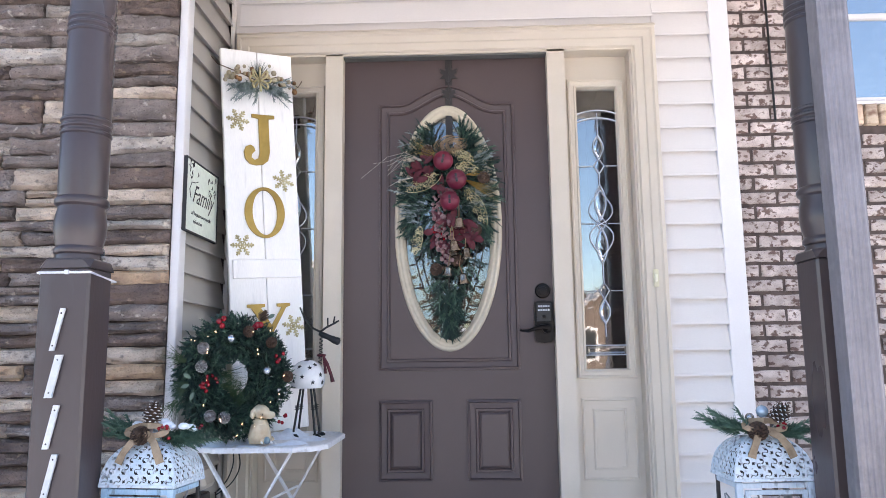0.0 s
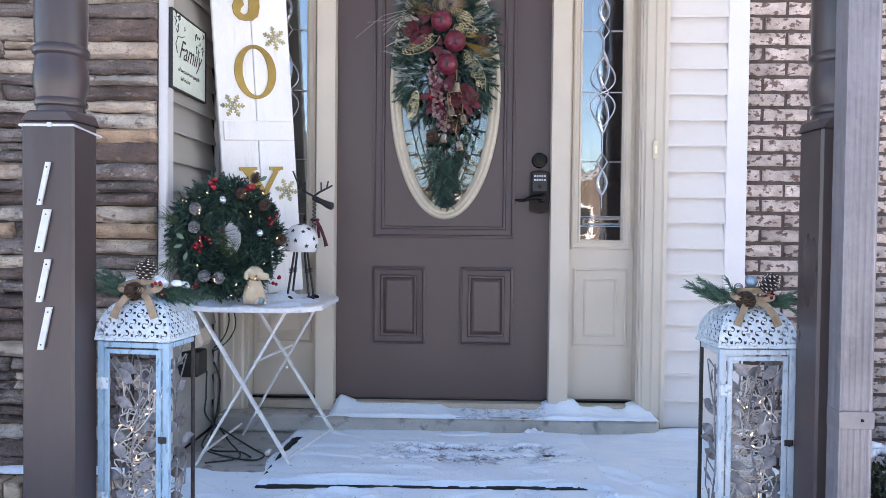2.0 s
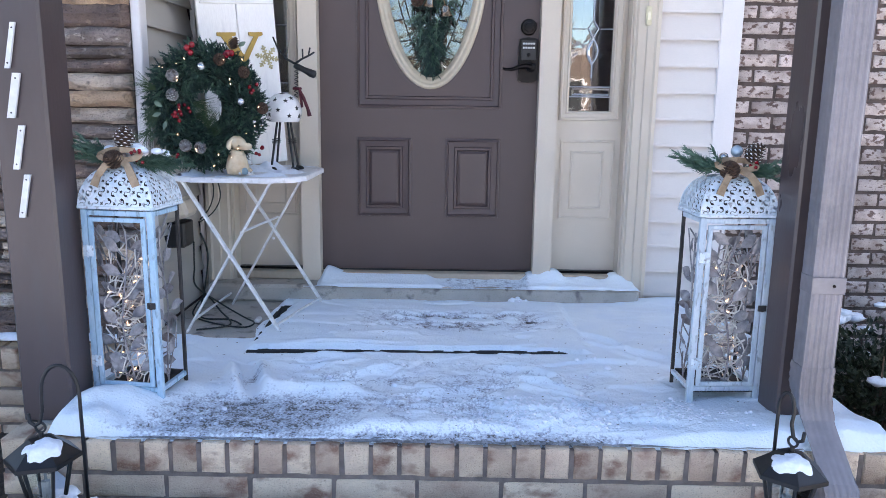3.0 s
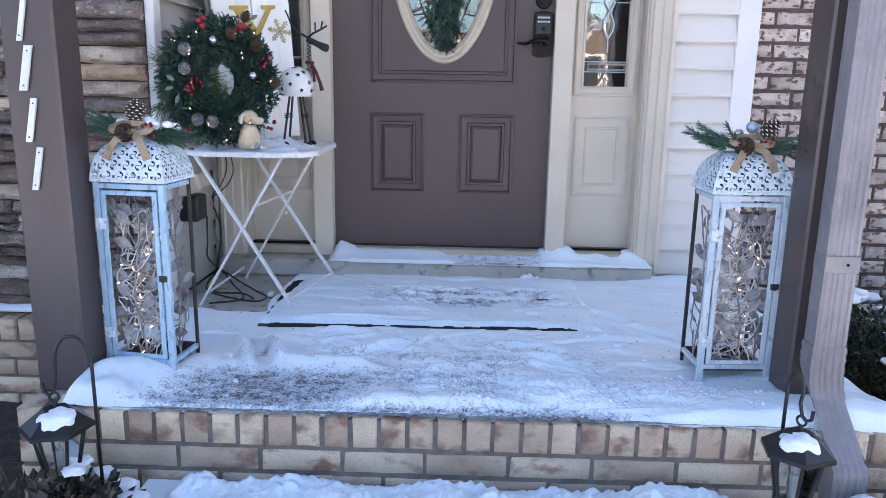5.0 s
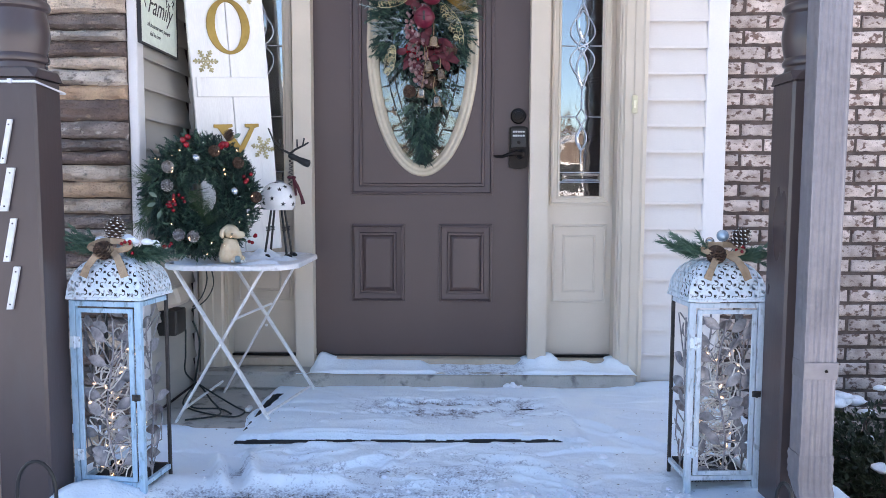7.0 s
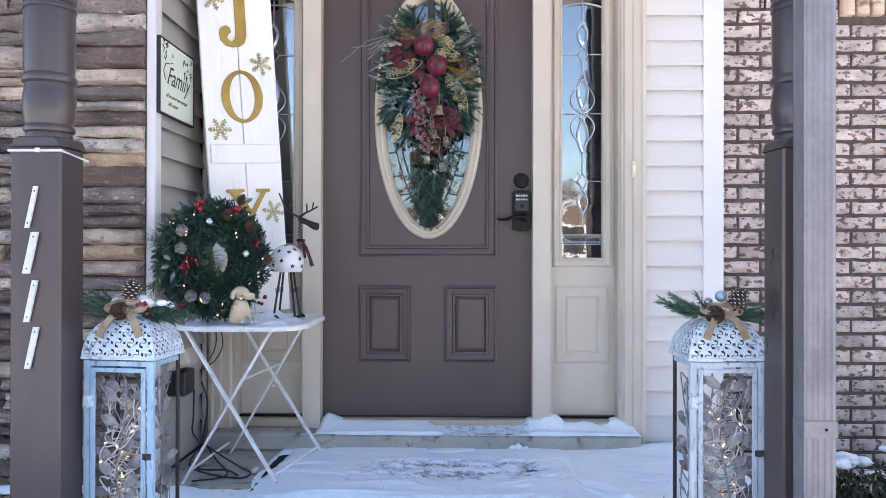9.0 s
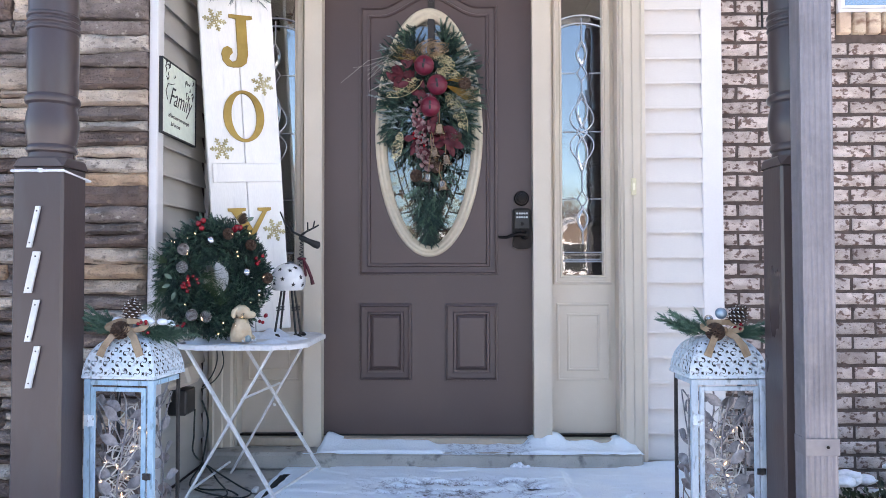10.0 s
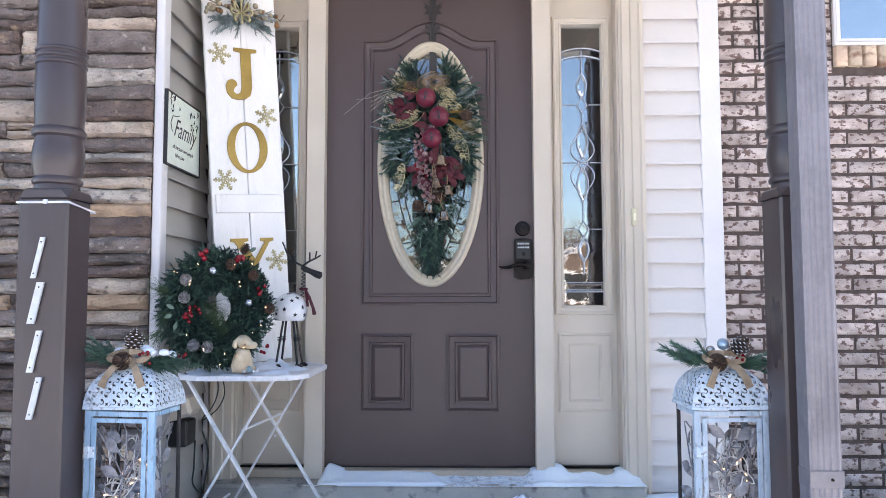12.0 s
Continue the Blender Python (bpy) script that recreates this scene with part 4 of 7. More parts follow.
def snow_height(x, y):
    n1, n2, n3 = noise.noise((x * 2.6, y * 3.4, 0)), noise.noise((x * 8, y * 10, 3)), noise.noise((x * 34, y * 34, 7))
    h = 0.017 + 0.007 * n1 + 0.003 * n2 + 0.0006 * n3
    # trodden middle with wind-packed shelves and low broken edges
    mid = smooth(-0.75, -0.45, x) * (1 - smooth(0.55, 0.85, x)) * (1 - smooth(-0.9, -0.78, y))
    h += mid * (-0.004 + 0.004 * noise.noise((x * 5 + 4, y * 14, 5)) + 0.003 * noise.noise((x * 19, y * 28, 8)) + 0.0015 * noise.noise((x * 45, y * 60, 9)))
    h += (0.35 + 0.65 * mid) * (0.009 * smooth(-0.035, 0.035, noise.noise((x * 2.6 + 2, y * 5.5, 21))) + 0.006 * smooth(-0.03, 0.03, noise.noise((x * 5.5, y * 11, 27))))
    # boot marks and pushed-up ridges, running in from the steps
    for fx, fy, fa, fl in ((-0.12, -1.0, 0.5, 0.07), (0.3, -0.98, -0.4, 0.09), (0.6, -0.66, -0.9, 0.08), (0.1, -1.16, 0.2, 0.1), (0.38, -1.1, -0.6, 0.08), (-0.3, -0.9, 0.2, 0.1), (0.75, -0.85, -0.7, 0.09)):
        c, s = math.cos(fa), math.sin(fa)
        p, q = ((x - fx) * c + (y - fy) * s) / fl, (-(x - fx) * s + (y - fy) * c) / (fl * 0.38)
        d = p * p + q * q + 0.9 * noise.noise((x * 9, y * 9, fx * 9))
        h += 0.009 * math.exp(-((d - 1.7) ** 2) * 1.6) - 0.0105 * math.exp(-max(0, d) ** 2 * 0.9)
    h -= 0.009 * trodden(x, y) * (1 - 0.5 * n2)
    # thick rim of the cleared patch
    h += 0.026 * math.exp(-(((x + 0.28) / 0.13) ** 6 + ((y + 1.125 + 0.012 * n2) / 0.026) ** 2))
    # groove pushed in by a boot beside it, and a bare scuff
    gx, gy = x + 0.475 + 0.35 * (y + 1.07), y + 1.05
    h += 0.026 * math.exp(-((gy / 0.13) ** 4)) * (math.exp(-((abs(gx) - 0.045) / 0.02) ** 2) - 0.85 * math.exp(-(gx / 0.024) ** 2))
    h -= 0.016 * math.exp(-(((x + 0.06 - 0.9 * (y + 1.03)) / 0.06) ** 2 + ((y + 1.03 + 0.01 * n2) / 0.022) ** 2))
    h = max(h, 0.0065 + 0.002 * n2)
    h *= 1 - 0.6 * smooth(-1.35, -1.41, y) * (1 - smooth(0.55, 0.75, x)) * smooth(-0.75, -0.6, x)
    # heaped corners at the front
    h += 0.034 * math.exp(-(((x + 0.8) / 0.18) ** 4 + ((y + 1.34) / 0.1) ** 2)) * (1 + 0.9 * n2 + 0.4 * noise.noise((x * 19, y * 19, 6)))
    h += 0.02 * math.exp(-(((x + 0.7) / 0.16) ** 4 + ((y + 1.25) / 0.07) ** 2)) * (1 + 0.5 * n2)
    h += 0.028 * math.exp(-(((x - 0.95) / 0.26) ** 4 + ((y + 1.36) / 0.09) ** 2)) * (1 + 0.5 * n2)
    h += 0.012 * math.exp(-(((x + 0.62) / 0.2) ** 2 + ((y + 1.14) / 0.05) ** 2))
    h += 0.02 * math.exp(-(((x - 1.0) / 0.16) ** 2 + ((y + 0.14) / 0.06) ** 2))
    # crusty lumps along the front
    crust = math.exp(-(((x - 0.48) / 0.27) ** 2 + ((y + 1.27) / 0.08) ** 2))
    h += 0.013 * crust * (0.7 + 1.2 * abs(noise.noise((x * 34, y * 40, 1))) + 0.5 * noise.noise((x * 80, y * 80, 2)))
    # scraped patch, thin strip along the front
    k = scraped(x, y)
    h -= k * (h - 0.0075 - 0.0028 * noise.noise((x * 30, y * 44, 9)) - 0.003 * noise.noise((x * 90, y * 90, 2)))
    k = front_strip(x, y)
    h -= k * (h - 0.004 - 0.003 * noise.noise((x * 24, y * 40, 4)) - 0.002 * noise.noise((x * 90, y * 90, 4)))
    # bare concrete under and behind the table
    edge = -0.56 + 0.03 * noise.noise((y * 7, 0, 2))
    bare = (1 - smooth(edge - 0.06, edge, x)) * smooth(-0.69, -0.63, y + 0.03 * noise.noise((x * 8, 1, 1)))
    h -= 0.04 * bare
    # the mat
    u, v = on_mat(x, y)
    lip = -MAT_D + 0.014 + 0.008 * noise.noise((x * 6, 3, 3)) + 0.004 * noise.noise((x * 23, 3, 3)) - 0.03 * smooth(0.48, 0.54, u)
    inside = smooth(MAT_W + (0.06 if u > 0 else 0.01), MAT_W + (0.02 if u > 0 else -0.03), abs(u)) * (1 if lip < v else 0) * (1 - smooth(MAT_D + 0.02, MAT_D + 0.06, v))
    if inside > 0:
        top = 0.031 + 0.005 * n1 + 0.004 * noise.noise((x * 5, y * 14, 5)) + 0.0007 * n3
        top += 0.005 * smooth(-0.05, 0.05, noise.noise((x * 3.4, y * 9, 44)))
        top += 0.011 * math.exp(-(((x + 0.28) / 0.16) ** 4 + ((v + 0.235) / 0.028) ** 2)) + 0.009 * math.exp(-(((x + 0.08) / 0.1) ** 2 + ((v + 0.13) / 0.02) ** 2))
        k = mat_worn(x, y)
        top -= k * (top - 0.022 - 0.0012 * noise.noise((x * 14, y * 34, 6)) - 0.0022 * noise.noise((x * 55, y * 75, 6)))
        for hx, hy, r in ((0.19, -0.41, 0.022), (0.41, -0.46, 0.02), (0.35, -0.66, 0.014)):
            top -= 0.014 * patch(x + 0.02 * noise.noise((x * 40, y * 60, 1)), y, hx, hy, r * 1.6, r * 0.7, 2)
        left = smooth(-MAT_W + 0.0, -MAT_W + 0.05, u - 0.12 * v + 0.005 + 0.03 * noise.noise((y * 18, 2, 2)))
        h = h * (1 - inside) + inside * (top * left + (1 - left) * 0.008)
    elif -MAT_D - 0.02 < v <= lip and -MAT_W < u < MAT_W - 0.015 + 0.02 * n2:
        h = min(h, 0.004 + 0.002 * n2 + 0.9 * abs(v + MAT_D - 0.003) * smooth(-MAT_D, -MAT_D - 0.02, v))
    # soft end at the brick edge
    end = smooth(Y_EDGE - 0.004 + 0.012 * noise.noise((x * 9, 0, 0)), Y_EDGE + 0.035, y)
    end *= smooth(-0.905, -0.85, x + 0.03 * noise.noise((y * 12, 4, 4)) + 0.06 * smooth(-1.25, -1.0, y))
    return h * end - 0.03 * (1 - end)


def snow_sheet(name, x0, x1, y0, y1, nx, ny, fn, label, wear=None):
    m = M().grid(nx, ny, lambda u, v: (lambda x, y: (x, y, fn(x, y)))(x0 + (x1 - x0) * u, y0 + (y1 - y0) * v))
    ob = part(name, m, SLUSH, smooth=True)
    at = ob.data.attributes.new("wear", "FLOAT", "POINT")
    at.data.foreach_set("value", [wear(x, y) if wear else 0.0 for x, y, z in m.v])
    return tagged(ob, label, "snow", kind="stuff")


snow_sheet("porch_snow", X_L + 0.006, X_R - 0.004, Y_EDGE + 0.014, -0.1, 520, 360, snow_height, "trodden blue-white snow lying on the porch", snow_wear)


ice = M().grid(120, 60, lambda u, v: (-0.8 + 1.75 * u, Y_EDGE + 0.012 + 0.42 * v, 0.0022 + 0.0022 * noise.noise((u * 60, v * 22, 0)) + 0.001 * noise.noise((u * 190, v * 60, 5))))
tagged(part("ice_crust", ice, ICE, smooth=True), "thin gritty grey ice on the scraped concrete", "ice", kind="stuff")


def step_snow(x, y):
    n = noise.noise((x * 7, y * 9, 3)) + 0.4 * noise.noise((x * 22, y * 26, 1))
    back = smooth(-0.15, -0.03, y)
    full = 1 - smooth(0.02, 0.07, x + 0.5 * (y + 0.1))
    h = full * (0.012 + 0.024 * back + 0.003 * n)
    h += (1 - full) * (0.004 + 0.013 * back + 0.007 * n * smooth(-0.2, 0.2, noise.noise((x * 11, y * 26, 8)) + 0.1))
    h += 0.022 * back * math.exp(-((x + 0.42) / 0.05) ** 2)
    for cx, r, up in ((0.44, 0.035, 0.022), (0.52, 0.045, 0.036), (0.63, 0.07, 0.012), (0.8, 0.035, 0.022)):
        h += up * smooth(-0.12, -0.05, y) * math.exp(-abs((x - cx + 0.012 * n) / r) ** 4)
    h += 0.008 * smooth(0.4, 0.44, x)
    h *= smooth(-0.46, -0.42, x) * (1 - smooth(0.855, 0.875, x)) * smooth(-0.163 + 0.014 * n, -0.143 + 0.014 * n, y)
    return 0.073 + h - 0.0035


snow_sheet("step_snow", -0.5, 0.874, -0.16, -0.012, 220, 36, step_snow, "broken crust of snow along the door step",
           lambda x, y: 0.5 * smooth(0.05, 0.1, x) * (1 - smooth(0.4, 0.45, x)))
lump = M()
for i in range(34):
    lump.ball((0.365 + RNG.gauss(0, 0.016), -0.2 + RNG.gauss(0, 0.01), 0.026 + RNG.uniform(0, 0.014)), RNG.uniform(0.004, 0.011), 8, (RNG.uniform(0.8, 1.5), 1, 0.8))
for i in range(70):
    x, y = RNG.uniform(-0.6, 1.0), RNG.uniform(-1.38, -0.85)
    lump.ball((x, y, max(0, snow_height(x, y)) + 0.002), RNG.uniform(0.002, 0.007) if i else 0.012, 8, (1.2, 1, 0.8))
for i in range(520):
    x, y = RNG.gauss(0.46, 0.2), RNG.gauss(-1.29, 0.05)
    if -1.4 < y < -1.0 and x < 0.85:
        lump.ball((x, y, max(0, snow_height(x, y))), RNG.uniform(0.0015, 0.0055), 6, (RNG.uniform(0.8, 1.5), 1, 0.7))
tagged(part("snow_lumps", lump, SNOW, smooth=True), "small crumbs and clods of snow on the porch", "snow", kind="stuff")
grit = M()
for i in range(260):
    x, y = RNG.uniform(-0.7, 0.95), RNG.uniform(-1.38, -0.45) if i % 3 else RNG.gauss(-1.15, 0.12)
    if -1.4 < y < -0.2:
        s = RNG.uniform(0.0008, 0.0024)
        grit.ball((x, y, max(0, snow_height(x, y)) + s * 0.3), s, 5, (RNG.uniform(0.8, 2.2), 1, 0.5))
tagged(part("grit", grit, SOIL), "dark flecks of dirt and leaf scattered on the snow", "grit", kind="stuff")
mat_ob = thing("door_mat", "black rubber door mat buried under snow", "mat", (*MAT_C, 0.0), MAT_T)
part("rubber", M().box(-MAT_W, MAT_W, -MAT_D, MAT_D, 0.001, 0.0165, 0.004), RUBBER, mat_ob)
rib = M()
for i in range(40):
    rib.box(-MAT_W + 0.02, MAT_W - 0.02, -MAT_D + 0.012 + i * 0.0135, -MAT_D + 0.018 + i * 0.0135, 0.0162, 0.0185)
part("ribs", rib, RUBBER, mat_ob)

# ---- lanterns on the porch ----
LEAVES = [leaf_mesh("leaf", 0.052, 0.014, LEAF_TIN, c) for c in (0.3, -0.25, 0.1)]


def big_lantern(name, at, turn, paint, label, seed):
    global RNG
    RNG = random.Random(seed)
    t = thing(name, label, "lantern", at, turn, group="porch lanterns")
    h, H = 0.095, 0.488
    for i, (sx, sy) in enumerate(((-1, -1), (1, -1), (1, 1), (-1, 1))):
        # back posts and back rail are coloured dark for the unlit side
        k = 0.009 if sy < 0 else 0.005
        part("corner_post", M().box(sx * h - k, sx * h + k, sy * h - k, sy * h + k, 0.0, H, 0.0015), paint if sy < 0 else DARK_WORN_UNLIT, t)
    for z, tag_ in ((0.045, "rail"), (H - 0.014, "rail")):
        for a in range(4):
            part(tag_, M().box(-h + 0.009, h - 0.009, -h - 0.006, -h + 0.006, z, z + 0.012, 0.001).moved(pose(0, 0, 0, 0, 0, 90 * a)), paint if a == 0 else DARK_WORN_UNLIT if a == 2 else paint, t)
    part("base_plate", M().box(-h, h, -h, h, 0.04, 0.045), DARK_WORN_UNLIT, t)
    # hinged door on the front
    d = M()
    w = h - 0.013
    d.box(-w, -w + 0.013, -h - 0.012, -h - 0.004, 0.06, H - 0.018, 0.001).box(w - 0.013, w, -h - 0.012, -h - 0.004, 0.06, H - 0.018, 0.001)
    d.box(-w + 0.013, w - 0.013, -h - 0.012, -h - 0.004, 0.06, 0.07, 0.001).box(-w + 0.013, w - 0.013, -h - 0.012, -h - 0.004, H - 0.028, H - 0.018, 0.001)
    door = part("door", d, paint, t)
    for z in (0.12, 0.39):
        part("hinge", M().box(-h - 0.006, -h + 0.024, -h - 0.015, -h - 0.012, z - 0.013, z + 0.013, 0.001).tube([(-h + 0.008, -h - 0.016, z - 0.015), (-h + 0.008, -h - 0.016, z + 0.015)], 0.003, 6), ROOF_TIN, door)
    part("latch", M().box(h - 0.02, h + 0.004, -h - 0.015, -h - 0.011, 0.255, 0.27, 0.001).tube([(h - 0.008 + 0.006 * math.cos(a), -h - 0.017, 0.262 + 0.007 * math.sin(a)) for a in np.linspace(0, 5.6, 12)], 0.0016, 5), DARK_WORN_UNLIT, door)
    # pierced square dome
    base, top = h + 0.014, 0.1

    def dome(u, v):
        """u across one side, v from eaves to crown."""
        a = v * math.pi / 2
        k = math.cos(a) ** 0.7 if v < 1 else 0.0
        half = base * (0.1 + 0.9 * k)
        rnd_ = 0.16 * v
        x = (2 * u - 1)
        y = -half * (1 - rnd_ * x * x * 0.6)
        return (x * half * (1 - 0.04 * v), y, H + 0.006 + (top - 0.006) * math.sin(a))

    def solid(u, v):
        half = 0.1 + 0.9 * math.cos(v * math.pi / 2) ** 0.7
        x, z = (u - 0.5) * 2 * half * base / 0.037, v * 0.148 / 0.037 + 0.12
        if v < 0.035 or v > 0.95 or abs(u - 0.5) > 0.48:
            return True
        row = math.floor(z / 0.76)
        fx, fz = (x + 0.5 * (row % 2)) % 1 - 0.5, z - row * 0.76 - 0.38
        # curled leaning S holes with round heads, small crosses between them
        sx, sz = fx * 0.82 - fz * 0.57, fx * 0.57 + fz * 0.82
        for k in (1, -1):
            px, pz = -sx * k, sz * k - 0.145
            turn_ = (math.degrees(math.atan2(pz, px)) + 90) % 360
            if turn_ > 110 and abs(math.hypot(px, pz) - 0.145) < 0.02 + 0.075 * ((360 - turn_) / 250) ** 2:
                return False
        g = (abs(fx) - 0.5 - fz) * 0.71, (abs(fx) - 0.5 + fz) * 0.71
        return not ((abs(g[0]) < 0.042 and abs(g[1]) < 0.115) or (abs(g[0]) < 0.115 and abs(g[1]) < 0.042))

    for a in range(4):
        dm = M().grid(180, 110, dome, solid).moved(pose(0, 0, 0, 0, 0, 90 * a))
        part("dome_side", dm, ROOF_TIN, t, smooth=True, normals=False)
    # black shell added for the dark hollow behind the holes
    part("dome_lining", M().lathe([(0.1, H + 0.006), (0.098, H + 0.025), (0.082, H + 0.062), (0.05, H + 0.084), (0.01, H + 0.09)], 16), BLACK, t)
    eave = M()
    for a in range(4):
        k = len(eave.v)
        eave.box(-base, base, -base - 0.002, -base + 0.002, H + 0.002, H + 0.009, 0.001).moved(pose(0, 0, 0, 0, 0, 90 * a), k)
    part("eave_band", eave, ROOF_TIN, t)
    part("crown", M().lathe([(0.02, 0.0), (0.02, 0.008), (0.008, 0.014), (0.006, 0.03)], 14, (0, 0, H + top - 0.002)), ROOF_TIN, t, smooth=40)
    # a leafy tin vine behind each side: a wavy stem, alternate twigs, broad leaves turned outwards
    for a in range(4):
        m = pose(0, 0, 0, 0, 0, 90 * a)
        vine, spots = M(), []
        y0, ph = -h + (0.016 if a == 0 else 0.012), RNG.uniform(0, 6)
        stem = lambda z: Vector((0.014 * math.sin(ph + 17 * z), y0 + 0.003 * math.sin(25 * z + ph), z))
        vine.tube([stem(z) for z in np.linspace(0.05, H - 0.05, 24)], 0.0028, 6)
        for side in (-1, 1):
            vine.tube([stem(0.06), stem(0.1) + Vector((side * 0.03, 0, 0)), (side * 0.075, y0, 0.15 + 0.03 * side), (side * 0.08, y0 + 0.004, 0.2)], 0.0019, 5)
            vine.tube([stem(H - 0.16), stem(H - 0.12) + Vector((side * 0.03, 0, 0)), (side * 0.078, y0, H - 0.045)], 0.0021, 5)
        count = 17 if a == 0 else 12
        for i in range(count):
            z, side = 0.075 + (H - 0.15) * i / (count - 1) + RNG.uniform(-0.006, 0.006), 1 if i % 2 else -1
            p = stem(z)
            rise = RNG.uniform(-0.1, 1.0)
            reach_ = RNG.uniform(0.012, 0.036)
            q = p + Vector((side * reach_, RNG.uniform(-0.006, 0.006), reach_ * rise * 0.8))
            vine.tube([p, (p + q) / 2 + Vector((0, 0, -0.003)), q], 0.0016, 4)
            spots.append((q, math.degrees(math.atan2(rise + RNG.uniform(-0.15, 0.25), side))))
            if a == 0 and i % 3 == 0:
                far = Vector((side * RNG.uniform(0.055, 0.07), y0 + RNG.uniform(0, 0.02), z + RNG.uniform(-0.02, 0.03)))
                vine.tube([p, far], 0.0014, 4)
                spots.append((far, RNG.uniform(40, 140)))
        vo = part("vine", vine, LEAF_TIN, t, "grey tin vine", at=m)
        for q, turn_ in spots:
            part("leaf", RNG.choice(LEAVES), None, vo, at=pose(*q, 90 + RNG.uniform(-28, 28), -turn_, RNG.uniform(-22, 22)))
    # string of lights inside
    glow = []
    for k in range(15):
        c, ax, ay, ph = 0.08 + 0.02 * k + RNG.uniform(-0.02, 0.02), RNG.uniform(0.03, 0.07), RNG.uniform(0.03, 0.065), RNG.uniform(0, 6)
        f1, f2 = RNG.choice((1, 2, 3)), RNG.choice((2, 3))
        line = [(ax * math.sin(f1 * s + ph), ay * math.cos(f2 * s) - 0.03, c + 0.035 * math.sin(2 * s + ph) + 0.02 * math.sin(5 * s)) for s in np.linspace(0, 6.28, 44)]
        part("wire", M().tube(line, 0.002, 5), WIRE, t, smooth=True)
        for i in range(5, 44, 18):
            glow.append(Vector(line[i]))
    for p in glow:
        if p.z < H - 0.04:
            b = part("light_bulb", M().lathe([(0.002, 0), (0.0024, 0.005), (0.0009, 0.012)], 7).moved(Matrix.Translation(p) @ pose(0, 0, 0, RNG.uniform(-90, 90), RNG.uniform(-90, 90), 0)), BULB, t, "small lit warm bulb")
    return t


big_lantern("porch_lantern", (-0.735, -1.178, 0.002), -7, BLUE_PAINT, "sky-blue metal lantern with pierced white dome and tin vines", 21).scale = (0.93, 0.72, 1.083)
big_lantern("porch_lantern", (0.839, -1.104, 0.002), 3, PALE_PAINT, "pale worn metal lantern with pierced white dome and tin vines", 22).scale = (0.955, 0.72, 1.069)


def bow(parent, at, s, turn):
    """A burlap bow: two loops, a knot and two tails."""
    m = M()

    def strip(pts, w, twist):
        k = len(m.v)
        for i, p in enumerate(pts):
            p = Vector(p)
            d = (Vector(pts[min(i + 1, len(pts) - 1)]) - Vector(pts[max(0, i - 1)])).normalized()
            side = d.cross(Vector((0, -1, 0.25))).normalized() if abs(d.y) < 0.9 else Vector((1, 0, 0))
            ww = w * (1 + 0.12 * math.sin(i * 1.7 + twist))
            n = side.cross(d) * 0.0012
            m.v += [tuple(p - side * ww + n), tuple(p + side * ww + n), tuple(p + side * ww - n), tuple(p - side * ww - n)]
        for i in range(len(pts) - 1):
            for j in range(4):
                m.f.append((k + 4 * i + j, k + 4 * i + (j + 1) % 4, k + 4 * i + 4 + (j + 1) % 4, k + 4 * i + 4 + j))

    for sx in (-1, 1):
        strip([(sx * s * 0.85 * math.sin(u) * (1 + 0.2 * math.sin(u)), -s * 0.25 * math.sin(u * 2), s * 0.45 * (1 - math.cos(u)) * 0.55) for u in np.linspace(0, 3.14, 12)], 0.0075, sx)
        strip([(sx * s * 0.1, -s * 0.1, 0), (sx * s * 0.55, -s * 0.5, -s * 0.25), (sx * s * 0.85, -s * 0.75, -s * 0.75), (sx * s * 1.05, -s * 0.8, -s * 1.25)], 0.0095, 3 + sx)
    m.ball((0, -0.008, 0.004), 0.012, 8, (1.2, 0.8, 0.9))
    return part("burlap_bow", m, BURLAP, parent, at=pose(*at, 0, 0, turn))


